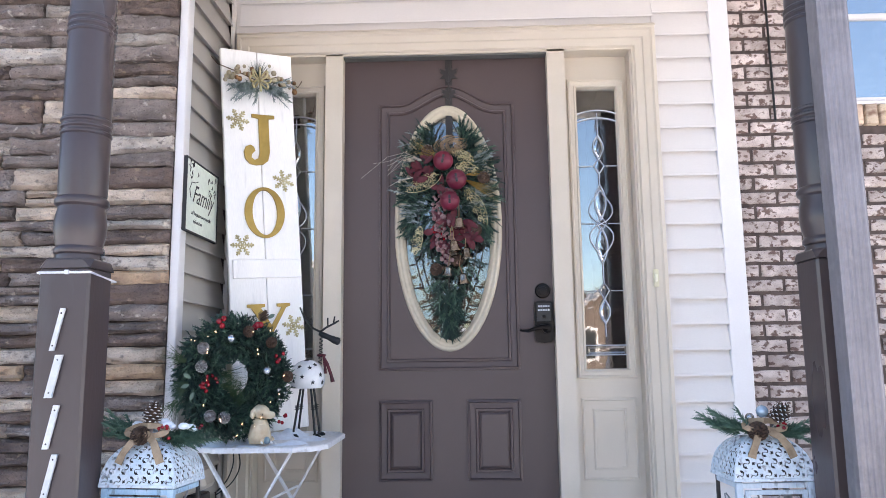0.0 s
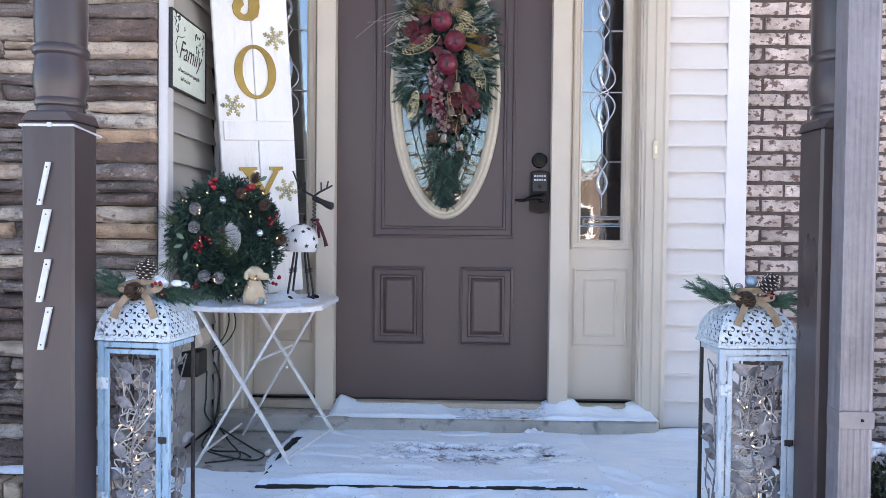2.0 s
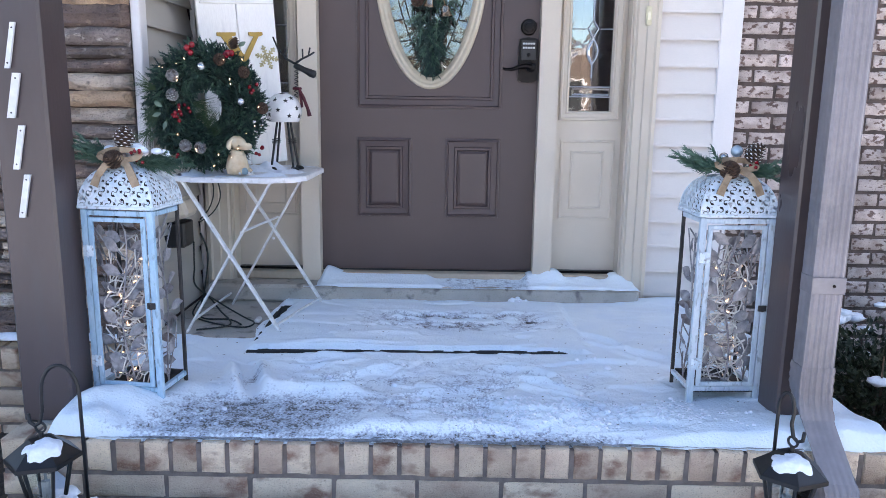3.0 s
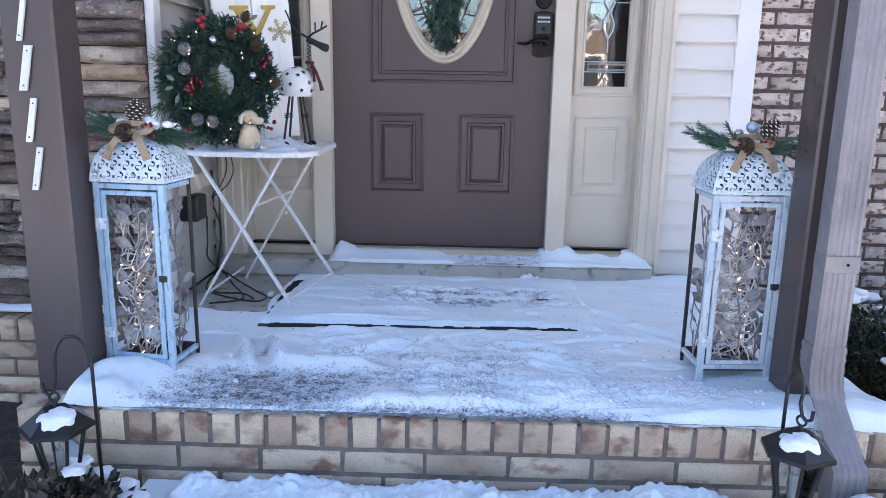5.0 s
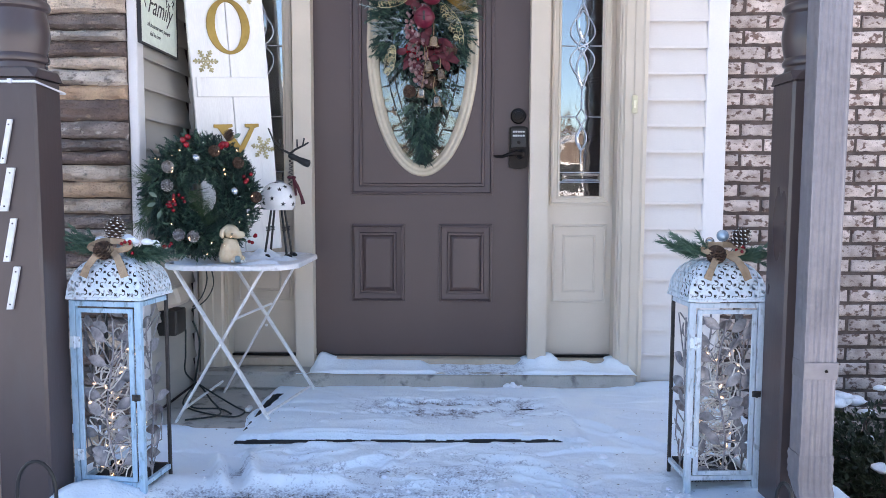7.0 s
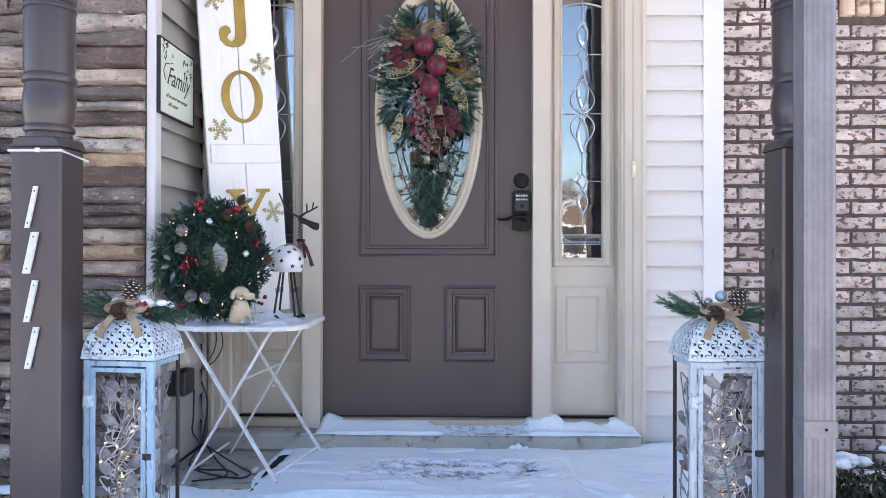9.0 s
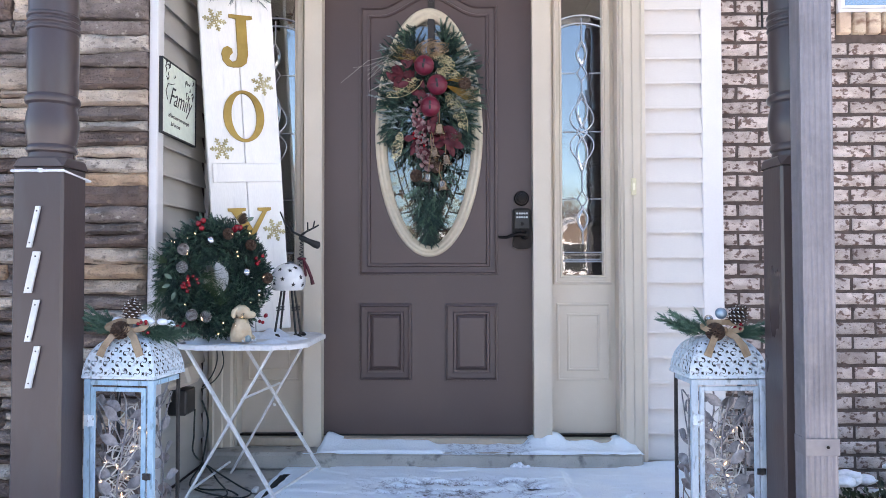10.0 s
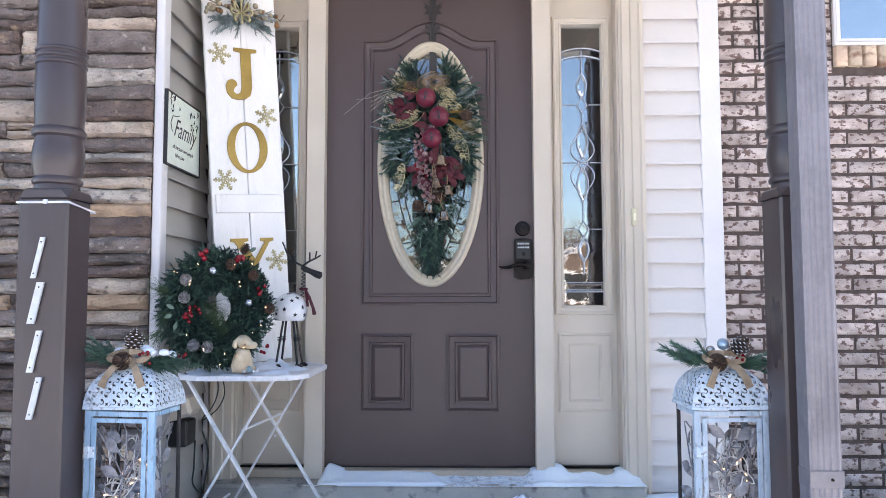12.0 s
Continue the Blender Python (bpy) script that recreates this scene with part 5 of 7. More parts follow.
def topper(name, at, turn, label, seed, cones, extra):
    global RNG
    RNG = random.Random(seed)
    t = thing(name, label, "decoration", at, turn, group="lantern toppers")
    for sx, n in ((-1, 15), (1, 14)):
        m = M()
        for i in range(n):
            u = RNG.uniform(0.0, 1)
            sprig(m, (sx * (0.015 + 0.05 * u), RNG.uniform(-0.02, 0.02), 0.012 + RNG.uniform(0, 0.015)), (sx * 1.0, RNG.uniform(-0.6, 0.3), RNG.uniform(-0.1, 0.4) + (0.35 if sx < 0 else -0.15)), RNG.uniform(0.06, 0.1), 0.026, 80, 0.0017)
        part("fir_sprig", m, FIR_LIGHT, t, normals=False)
    bow(t, (0.0, -0.04, 0.024), 0.05, 0)
    for p, l, r, turn_, tip in cones:
        cone_parts(t, p, l, r, turn_, CONE, CONE_TIP if tip else None)
    m = M()
    for i in range(7):
        m.ball((0.045 + RNG.uniform(-0.012, 0.012), -0.045 + RNG.uniform(-0.01, 0.01), 0.028 + RNG.uniform(-0.012, 0.02)), 0.0048, 8)
    tagged(part("berry_spray", m, BERRY, t, "red berries", smooth=True), kind="stuff")
    if extra == "snow":
        s = M()
        for cx, cz, r in ((-0.04, 0.05, 0.012), (0.026, 0.056, 0.013), (0.04, 0.05, 0.014), (0.052, 0.046, 0.01), (0.086, 0.046, 0.012), (0.1, 0.042, 0.011), (0.11, 0.036, 0.007)):
            s.ball((cx, -0.012 + RNG.uniform(-0.01, 0.01), cz), r, 10, (1.25, 1, 0.75))
        tagged(part("snow", s, SNOW, t, "small cap of snow", smooth=True), kind="stuff")
    else:
        part("ornament", M().ball((0.012, 0.0, 0.07), 0.016, 14), material("pale_blue_bauble", (0.4, 0.55, 0.68), rough=0.2, metal=0.4, bump=0), t, "pale blue bauble", smooth=True)
        part("ornament", M().ball((-0.025, -0.01, 0.055), 0.012, 12), material("silver_bauble", (0.6, 0.58, 0.55), rough=0.2, metal=0.8, bump=0), t, smooth=True)
    return t


topper("lantern_topper", (-0.739, -1.178, 0.63), 0, "pine cones, burlap bow and fir sprigs with snow on a lantern", 31,
       [((0.0, -0.02, 0.047), 0.062, 0.026, (-10, 5, 0), True), ((-0.008, -0.03, 0.012), 0.048, 0.025, (48, -25, 0), False)], "snow")
topper("lantern_topper", (0.839, -1.104, 0.622), 0, "pine cones, burlap bow, baubles and fir sprigs on a lantern", 32,
       [((0.03, -0.02, 0.045), 0.06, 0.026, (15, 40, 0), True), ((-0.012, -0.03, 0.008), 0.052, 0.025, (45, -28, 0), False)], "bauble")

# ---- folding table ----
TZ = 0.557
tbl = thing("folding_table", "white folding metal tray table with snow on top", "table", (-0.64, -0.38, 0))
TWHITE = material("white_enamel", (0.8, 0.8, 0.81), (0.72, 0.72, 0.73), 0.4, scale=20, bump=0.05, c=(0.62, 0.61, 0.6))
X0, X1, Y0, Y1 = -0.225, 0.24, -0.27, 0.28
outline = []
for cx, cy, a0 in ((X1, Y0, -90), (X1, Y1, 0), (X0, Y1, 90), (X0, Y0, 180)):
    sx, sy = (1 if cx > 0 else -1), (1 if cy > 0 else -1)
    pts = [(cx - sx * 0.1, cy), (cx - sx * 0.085, cy - sy * 0.016), (cx - sx * 0.05, cy - sy * 0.026), (cx - sx * 0.026, cy - sy * 0.05), (cx - sx * 0.016, cy - sy * 0.085), (cx, cy - sy * 0.1)]
    outline += pts if (sx * sy < 0) else pts[::-1]
n = len(outline)
m = M()
for z, s in ((TZ - 0.018, 1.0), (TZ - 0.018, 0.985), (TZ - 0.004, 1.0), (TZ, 0.985), (TZ, 0.96), (TZ - 0.004, 0.95)):
    m.v += [(x * s, y * s, z) for x, y in outline]
m.f += [tuple(range(n, 2 * n)), tuple(range(5 * n, 6 * n))[::-1]]
for a, b in ((1, 0), (0, 2), (2, 3), (3, 4), (4, 5)):
    m.f += [(a * n + i, a * n + (i + 1) % n, b * n + (i + 1) % n, b * n + i) for i in range(n)]
part("tabletop", m, TWHITE, tbl, smooth=40)
def bar(a, b, w=0.009, d=0.004):
    a, b = Vector(a), Vector(b)
    q = (b - a).to_track_quat("Z", "Y").to_matrix().to_4x4()
    return M().box(-w, w, -d, d, 0, (b - a).length, 0.001).moved(Matrix.Translation(a) @ q)
for y, rise, fall in ((-0.195, (-0.19, 0.122), (0.165, -0.18)), (0.185, (-0.14, 0.165), (0.25, -0.105))):
    part("leg", bar((rise[0], y, 0.0), (rise[1], y + 0.006, TZ - 0.018)), TWHITE, tbl)
    part("leg", bar((fall[0], y - 0.05, 0.0), (fall[1], y - 0.004, TZ - 0.018)), TWHITE, tbl)
    part("rivet", M().lathe([(0.006, 0), (0.004, 0.003)], 8).moved(pose((rise[0] + rise[1] + fall[0] + fall[1]) / 4, y - 0.034, 0.28, 90)), TWHITE, tbl)
part("cross_bar", M().tube([(-0.165, -0.195, 0.045), (-0.145, 0.185, 0.045)], 0.005, 6), TWHITE, tbl)
part("cross_bar", M().tube([(0.138, -0.24, 0.045), (0.222, 0.14, 0.045)], 0.005, 6), TWHITE, tbl)
part("cross_bar", M().tube([(0.012, -0.19, 0.36), (0.055, 0.185, 0.36)], 0.0045, 6), TWHITE, tbl)
ts = M().grid(60, 60, lambda u, v: (lambda x, y: (-0.64 + x, -0.38 + y, TZ - 0.0075 + 0.029 * smooth(0.24, 0.12, max(abs(x), abs(y * 0.93))) * max(0, 0.6 + 1.2 * noise.noise((x * 9, y * 11, 4)) + 0.5 * noise.noise((x * 30, y * 30, 2)) - 0.5 * smooth(0.05, 0.15, x)
    - 0.2)))(X0 + 0.012 + (X1 - X0 - 0.024) * u, Y0 + 0.012 + (Y1 - Y0 - 0.024) * v),
    lambda u, v: abs(u - 0.5) + abs(v - 0.5) < 0.82)
tagged(part("table_snow", ts, SNOW, smooth=True), "thin patches of snow on the table", "snow", kind="stuff")

# ---- white board with gold letters, leaning on the table against the wall ----
board = thing("joy_sign", "tall whitewashed plank sign with gold letters standing on the table", "sign", (-0.697, -0.146, 0.545))
board.matrix_basis = pose(-0.697, -0.146, 0.545, 0, -3.9, 32) @ Matrix.Scale(1.047, 4)
BH, BZ = 1.503, TZ - 0.004
for x0, x1 in ((-0.142, -0.0012), (0.0012, 0.142)):
    part("plank", M().box(x0, x1, -0.01, 0.01, 0.0165, BH, 0.0025), WHITE_WOOD, board)
part("batten", M().box(-0.13, 0.139, -0.021, -0.0101, 1.149 - BZ, 1.222 - BZ, 0.003), WHITE_WOOD, board)
part("back_batten", M().box(-0.12, 0.12, 0.0101, 0.028, 0.2, 0.26, 0.002).box(-0.12, 0.12, 0.0101, 0.028, 1.3, 1.36, 0.002), BARK, board)


def ring_letter(rx, rz, t0, t1, n=40):
    m = M()
    out = [(rx * math.cos(a), rz * math.sin(a)) for a in np.linspace(0, 2 * math.pi, n, endpoint=False)]
    inn = [((rx - t0) * math.cos(a), (rz - t1) * math.sin(a)) for a in np.linspace(0, 2 * math.pi, n, endpoint=False)]
    for y in (0, -0.008):
        m.v += [(x, y, z) for x, z in out] + [(x, y, z) for x, z in inn]
    for i in range(n):
        j = (i + 1) % n
        m.f += [(2 * n + i, 2 * n + j, 3 * n + j, 3 * n + i), (i, j, 2 * n + j, 2 * n + i), (n + i, n + j, 3 * n + j, 3 * n + i), (i, j, n + j, n + i)]
    return m


L = lambda z: z - BZ
jm = M()
jo = [(-0.038, 0.102), (-0.038, 0.09), (-0.012, 0.086), (-0.012, -0.05), (-0.018, -0.074), (-0.034, -0.082), (-0.046, -0.072), (-0.042, -0.058), (-0.03, -0.046), (-0.034, -0.03), (-0.05, -0.022), (-0.066, -0.03), (-0.074, -0.05),
      (-0.07, -0.078), (-0.052, -0.098), (-0.028, -0.103), (0.0, -0.099), (0.02, -0.084), (0.028, -0.05), (0.028, 0.086), (0.052, 0.09), (0.052, 0.102)]
jm.slab([(x + 0.006, z + L(1.695)) for x, z in jo], -0.0185, -0.0102)
part("letter", jm, GOLD, board, "gold letter J")
part("letter", ring_letter(0.079, 0.1, 0.03, 0.012).moved(Matrix.Translation((0.004, -0.0102, L(1.405)))), GOLD, board, "gold letter O")
yo = [(-0.092, 0.1), (-0.092, 0.089), (-0.076, 0.086), (-0.014, -0.006), (-0.014, -0.088), (-0.034, -0.092), (-0.034, -0.102), (0.036, -0.102), (0.036, -0.092), (0.016, -0.088), (0.016, -0.006), (0.072, 0.084), (0.09, 0.089), (0.09, 0.1), (0.034, 0.1), (0.034, 0.089), (0.054, 0.085), (0.008, 0.018), (-0.036, 0.085), (-0.018, 0.089), (-0.018, 0.1)]
part("letter", M().slab([(x * 0.92 + 0.004, z + L(0.95)) for x, z in yo], -0.0185, -0.0102), GOLD, board, "gold letter Y")


def snowflake(r):
    m = M()
    for k in range(6):
        a = k * math.pi / 3
        c, s = math.cos(a), math.sin(a)
        P = lambda t, o: (c * t - s * o, 0, s * t + c * o)
        m.tube([P(0.0, 0), P(r, 0)], 0.0028, 5)
        for t in (0.45, 0.72):
            for o in (-1, 1):
                m.tube([P(r * t, 0), P(r * (t + 0.16), o * r * 0.2)], 0.003, 5)
        m.ball(P(r * 0.98, 0), 0.005, 6, (1, 0.5, 1))
        m.tube([P(r * 0.38, 0), (math.cos(a + math.pi / 3) * r * 0.38, 0, math.sin(a + math.pi / 3) * r * 0.38)], 0.0026, 5)
    return m


for x, z, a in ((-0.086, 1.77, 8), (0.085, 1.535, 20), (-0.088, 1.278, 0), (0.098, 0.96, 12)):
    part("snowflake", snowflake(0.042).moved(pose(x, -0.0125, L(z), 0, a, 0)), GOLD_GLITTER, board, "gold glitter snowflake")
# spray of berries, ribbon and frosted fir at the top
spray = thing("sign_spray", "spray of gold berries, ribbon and frosted fir on the sign", "decoration")
spray.matrix_basis = pose(-0.697, -0.146, 0.545, 0, -3.9, 32) @ Matrix.Scale(1.047, 4)
RNG = random.Random(44)
m, m2 = M(), M()
zc = L(1.932)
for i in range(48):
    sx = RNG.choice((-1, 1))
    sprig(m, (sx * RNG.uniform(0, 0.08), -0.02, zc - RNG.uniform(0, 0.03)), (sx * RNG.uniform(0.1, 1), -0.3, RNG.uniform(-0.95, 0.0)), RNG.uniform(0.05, 0.09), 0.024, 40, 0.0014)
for i in range(70):
    a = RNG.uniform(0.5, 2.6)
    needle(m2, Vector((0, -0.018, zc + 0.01)), Vector((math.cos(a), -0.35, math.sin(a))).normalized(), RNG.uniform(0.05, 0.085), 0.0014)
part("frosted_fir", m, FIR_FROST, spray, normals=False)
part("pine_needles", m2, FIR, spray, normals=False)
b1, b2, lf = M(), M(), M()
for i in range(46):
    sx = RNG.choice((-1, 1))
    u = RNG.uniform(0.15, 1)
    (b1 if i % 3 else b2).ball((sx * 0.15 * u, -0.025 - RNG.uniform(0, 0.02), zc + 0.02 + 0.03 * (1 - u) - 0.03 * u + RNG.uniform(-0.028, 0.028)), RNG.uniform(0.007, 0.0125), 8)
for sx in (-1, 1):
    lf.tube([(0, -0.02, zc), (sx * 0.08, -0.03, zc + 0.025), (sx * 0.16, -0.028, zc + (0.05 if sx < 0 else -0.01)), (sx * 0.18, -0.02, zc + (0.08 if sx < 0 else 0.02))], 0.0022, 5)
tagged(part("gold_berry_spray", b1, material("champagne_bead", (0.46, 0.4, 0.29), (0.3, 0.25, 0.17), 0.35, metal=0.3, scale=60, bump=0.1), spray, smooth=True), kind="stuff")
tagged(part("copper_berry_spray", b2, material("copper_berry", (0.3, 0.15, 0.07), rough=0.35, metal=0.5, bump=0), spray, smooth=True), kind="stuff")
part("stem", lf, BARK, spray)
for k in range(8):
    part("ribbon_loop", M().tube([(0.042 * math.sin(u) * math.cos(k * 0.785), -0.03 - 0.018 * math.sin(u), zc + 0.042 * math.sin(u) * math.sin(k * 0.785) + 0.012 * math.sin(2 * u)) for u in np.linspace(0, 3.1, 9)], [0.002, 0.0035, 0.004, 0.0045, 0.005, 0.0045, 0.004, 0.0035, 0.002], 6), GOLD_GLITTER, spray, "champagne ribbon", smooth=True)

# ---- small sign on the recess wall ----
SIGN_G = material("pale_green_enamel", (0.76, 0.82, 0.72), (0.7, 0.77, 0.67), 0.5, scale=9, bump=0.05)
INK = material("black_ink", (0.02, 0.02, 0.022), rough=0.6, bump=0)
fam = thing("wall_sign", "pale green metal wall sign with black script", "sign", (SIDE_X + 0.011, -0.385, 1.442), 90)
part("plate", M().box(-0.163, 0.163, -0.01, 0.0, -0.132, 0.132, 0.002), SIGN_G, fam)
part("rim", M().box(-0.168, -0.163, -0.012, 0.002, -0.137, 0.137).box(0.163, 0.168, -0.012, 0.002, -0.137, 0.137).box(-0.163, 0.163, -0.012, 0.002, -0.137, -0.132).box(-0.163, 0.163, -0.012, 0.002, 0.132, 0.137), INK, fam)


def lettering(text, size, x, z, parent, shear=0.35, y=-0.0106, mat=INK, wide=1.0):
    cu = bpy.data.curves.new("lettering", "FONT")
    cu.body, cu.size, cu.shear, cu.extrude, cu.align_x = text, size, shear, 0.0003, "CENTER"
    tmp = bpy.data.objects.new("lettering", cu)
    me = bpy.data.meshes.new_from_object(tmp)
    bpy.data.objects.remove(tmp)
    me.materials.append(mat)
    ob = new("lettering", me)
    ob.parent = parent
    ob.matrix_basis = pose(x, y, z, 90) @ Matrix.Diagonal((wide, 1, 1, 1))
    return ob


lettering("Family", 0.098, 0.0, -0.02, fam, 0.55, wide=0.86)
lettering("all because two people", 0.022, -0.01, -0.068, fam, 0.4)
lettering("fell in love", 0.022, -0.045, -0.098, fam, 0.4)
orn = M()
RNG = random.Random(8)
for sx, cx in ((-1, -0.1), (1, 0.11)):
    for i in range(9):
        a, l = RNG.uniform(0, 6.28), RNG.uniform(0.01, 0.022)
        x, z = cx + RNG.uniform(-0.045, 0.04), (0.1 if sx < 0 else 0.075) + RNG.uniform(-0.03, 0.026)
        orn.tube([(x, -0.0108, z), (x + l * math.cos(a), -0.0108, z + l * math.sin(a)), (x + 1.4 * l * math.cos(a + 0.7), -0.0108, z + 1.4 * l * math.sin(a + 0.7))], [0.0008, 0.0026, 0.0008], 4)
orn.tube([(-0.12, -0.0108, -0.01), (-0.135, -0.0108, 0.02), (-0.115, -0.0108, 0.05), (-0.08, -0.0108, 0.055), (-0.05, -0.0108, 0.065)], 0.0015, 4)
tagged(part("scrollwork", orn, INK, fam), kind="stuff")

# ---- wreath on the table ----
RNG = random.Random(61)
wre = thing("table_wreath", "lit fir wreath with berries and frosted cones against the sign", "wreath", (-0.742, -0.53, 0.785), 30)
wre.scale = (0.96, 1, 1)
m, m_light, core = M(), M(), M()
RM, RN = 0.117, 0.05
core.tube([(RM * math.cos(a), 0, RM * 1.08 * math.sin(a)) for a in np.linspace(0, 2 * math.pi, 33)], 0.06, 10)
for i in range(1900):
    a, b = RNG.uniform(0, 2 * math.pi), RNG.uniform(-2.6, 2.6)
    rad = Vector((math.cos(a), 0, math.sin(a)))
    tang = Vector((-math.sin(a), 0, math.cos(a)))
    out = rad * math.cos(b) * 0.9 + Vector((0, -1, 0)) * abs(math.sin(b)) * 0.8
    p = Vector((rad.x * RM, 0, rad.z * RM * 1.08)) + out * (0.072 if math.cos(b) > 0 else 0.06)
    sprig(m if i % 3 else m_light, p, out * 0.7 + tang * RNG.uniform(-0.3, 1.3) + rv(0.45), RNG.uniform(0.024, 0.044), 0.0155, 36, 0.0011)
part("frame", core, material("dark_frame", (0.012, 0.02, 0.014), rough=0.9, bump=0), wre, smooth=True)
tagged(part("fir_foliage", m, FIR, wre, normals=False), kind="stuff")
# every third sprig is lighter: highlights on the needles put into colour
tagged(part("light_fir_foliage", m_light, FIR_LIGHT, wre, normals=False), kind="stuff")
long_n = M()
for x, z, a0 in ((-0.17, -0.02, 3.6), (-0.18, 0.06, 3.0), (0.0, -0.1, 1.2), (-0.2, -0.08, 4.0), (-0.05, 0.01, -0.3), (-0.045, -0.03, 0.2), (-0.01, -0.06, 1.3)):
    for i in range(56):
        a = a0 + RNG.uniform(-0.7, 0.7)
        needle(long_n, Vector((x, -0.05, z)) + rv(0.01), Vector((math.cos(a), -0.4 + RNG.uniform(-0.3, 0.3), math.sin(a))).normalized(), RNG.uniform(0.06, 0.1), 0.0009)
part("pine_needles", long_n, material("long_pine_needles", (0.03, 0.07, 0.035), (0.05, 0.09, 0.04), 0.5, bump=0), wre, normals=False)
for cx, cz, n_, r in ((-0.058, 0.185, 3, 0.0105), (0.055, 0.17, 3, 0.0115), (0.14, 0.06, 5, 0.007), (-0.115, -0.03, 9, 0.007), (-0.09, 0.0, 5, 0.006), (-0.135, -0.16, 5, 0.006), (0.16, -0.15, 5, 0.0065)):
    one = mesh_of("berry", M().ball((0, 0, 0), r, 10), BERRY, smooth=True)
    for i in range(n_):
        part("berry", one, None, wre, "glossy red berry", at=pose(cx + RNG.uniform(-0.02, 0.02), -0.085 + RNG.uniform(-0.01, 0.01), cz + RNG.uniform(-0.018, 0.018)))
for cx, cz, t_, mt in ((-0.125, 0.1, (95, 0, 0), FROST_CONE), (-0.055, -0.135, (60, 70, 0), FROST_CONE), (-0.085, -0.13, (60, -60, 0), FROST_CONE), (-0.13, 0.02, (30, 10, 0), FROST_CONE), (0.03, 0.15, (80, 20, 0), CONE), (0.08, 0.19, (10, 20, 0), CONE), (0.175, -0.005, (80, 0, 0), CONE), (0.11, 0.11, (70, 30, 0), CONE)):
    cone_parts(wre, (cx, -0.075, cz), 0.042, 0.02, t_, mt, CONE_TIP if mt is FROST_CONE else None)
bd = M()
for i in range(14):
    bd.ball((0.16 + RNG.uniform(-0.02, 0.02), -0.075, -0.075 + RNG.uniform(-0.035, 0.03)), 0.004, 8)
tagged(part("silver_beads", bd, material("silver_bead", (0.7, 0.7, 0.7), rough=0.2, metal=0.7, bump=0), wre, smooth=True), kind="stuff")
for x, z in ((-0.03, 0.13), (0.1, 0.02)):
    part("bell", M().ball((x, -0.09, z), 0.014, 10), material("silver_bell", (0.65, 0.67, 0.7), rough=0.2, metal=0.8, bump=0), wre, smooth=True)
LEAFG = leaf_mesh("leaf", 0.03, 0.007, material("dusty_green_leaf", (0.13, 0.2, 0.15), (0.08, 0.13, 0.1), 0.6, scale=30, bump=0.1), 0.2)
for x, z, a in ((-0.16, 0.0, 150), (-0.165, -0.02, 200), (-0.15, -0.045, 250), (0.1, 0.2, 30)):
    part("leaf", LEAFG, None, wre, at=pose(x, -0.085, z, 90, -a, 0))
for i in range(22):
    a, r = RNG.uniform(0, 2 * math.pi), RNG.uniform(0.09, 0.2)
    part("light_bulb", M().lathe([(0.0013, 0), (0.0017, 0.004), (0.0007, 0.007)], 6).moved(Matrix.Translation((r * math.cos(a), -0.116 + 0.05 * abs(r - 0.145) / 0.06, r * 1.06 * math.sin(a))) @ pose(0, 0, 0, RNG.uniform(0, 180), RNG.uniform(-60, 60), 0)), BULB, wre, "small lit warm bulb")

# ---- reindeer and dog figures on the table ----
STAR = [(math.sin(i * math.pi / 5) * (0.0092 if i % 2 == 0 else 0.0038), math.cos(i * math.pi / 5) * (0.0092 if i % 2 == 0 else 0.0038)) for i in range(10)][::-1]
deer = thing("reindeer_figure", "white ceramic ball reindeer with thin black metal legs and antlers", "figurine", (-0.535, -0.27, TZ - 0.003), 0)
C, R = Vector((0, 0, 0.206)), 0.064
prof = [(R * math.cos(a), R * math.sin(a)) for a in np.linspace(-0.62, math.pi / 2 - 0.001, 18)]
part("body", M().lathe([(R * 0.6, -0.036)] + prof, 32, C), CERAMIC, deer, smooth=40)
for az, el in ((-95, 4), (-60, -14), (-128, -10), (-112, 38), (-70, 34), (-32, 10), (-155, 18), (-90, 72), (-42, 45), (-20, -15)):
    d = Vector((math.cos(radians(az)) * math.cos(radians(el)), math.sin(radians(az)) * math.cos(radians(el)), math.sin(radians(el))))
    s = M().slab(STAR, -0.0012, 0.003).moved(Matrix.Translation(C + d * R) @ (-d).to_track_quat("Y", "Z").to_matrix().to_4x4())
    part("star", s, BLACK, deer, "dark star cut-out")
for sx, sy in ((-0.6, -0.8), (-0.6, 0.7), (0.6, -0.8), (0.6, 0.7)):
    a, b = Vector((sx * 0.03, sy * 0.03, 0.172)), Vector((sx * 0.065, sy * 0.055, 0.008))
    leg = M().tube([a, b], 0.0042, 7).tube([b + Vector((-0.008 if sx < 0 else -0.004, 0.002, 0)), b + Vector((0.012, -0.012, -0.002)), b + Vector((0.022, -0.02, -0.004))], [0.006, 0.008, 0.004], 7)
    k = (a + b) / 2 + Vector((0, 0, 0.012))
    for dz in (-0.006, 0.0, 0.006):
        leg.tube([k + Vector((0.007 * math.cos(t), 0.007 * math.sin(t), dz)) for t in np.linspace(0, 6.28, 9)], 0.0018, 5)
    part("leg", leg, BLACK, deer)
neck = [(0.045 + 0.006 * math.cos(t) + 0.004 * t / 44, 0.006 * math.sin(t), 0.255 + 0.095 * t / 44) for t in np.linspace(0, 44, 110)]
part("spring_neck", M().tube(neck, 0.0016, 5), BLACK, deer)
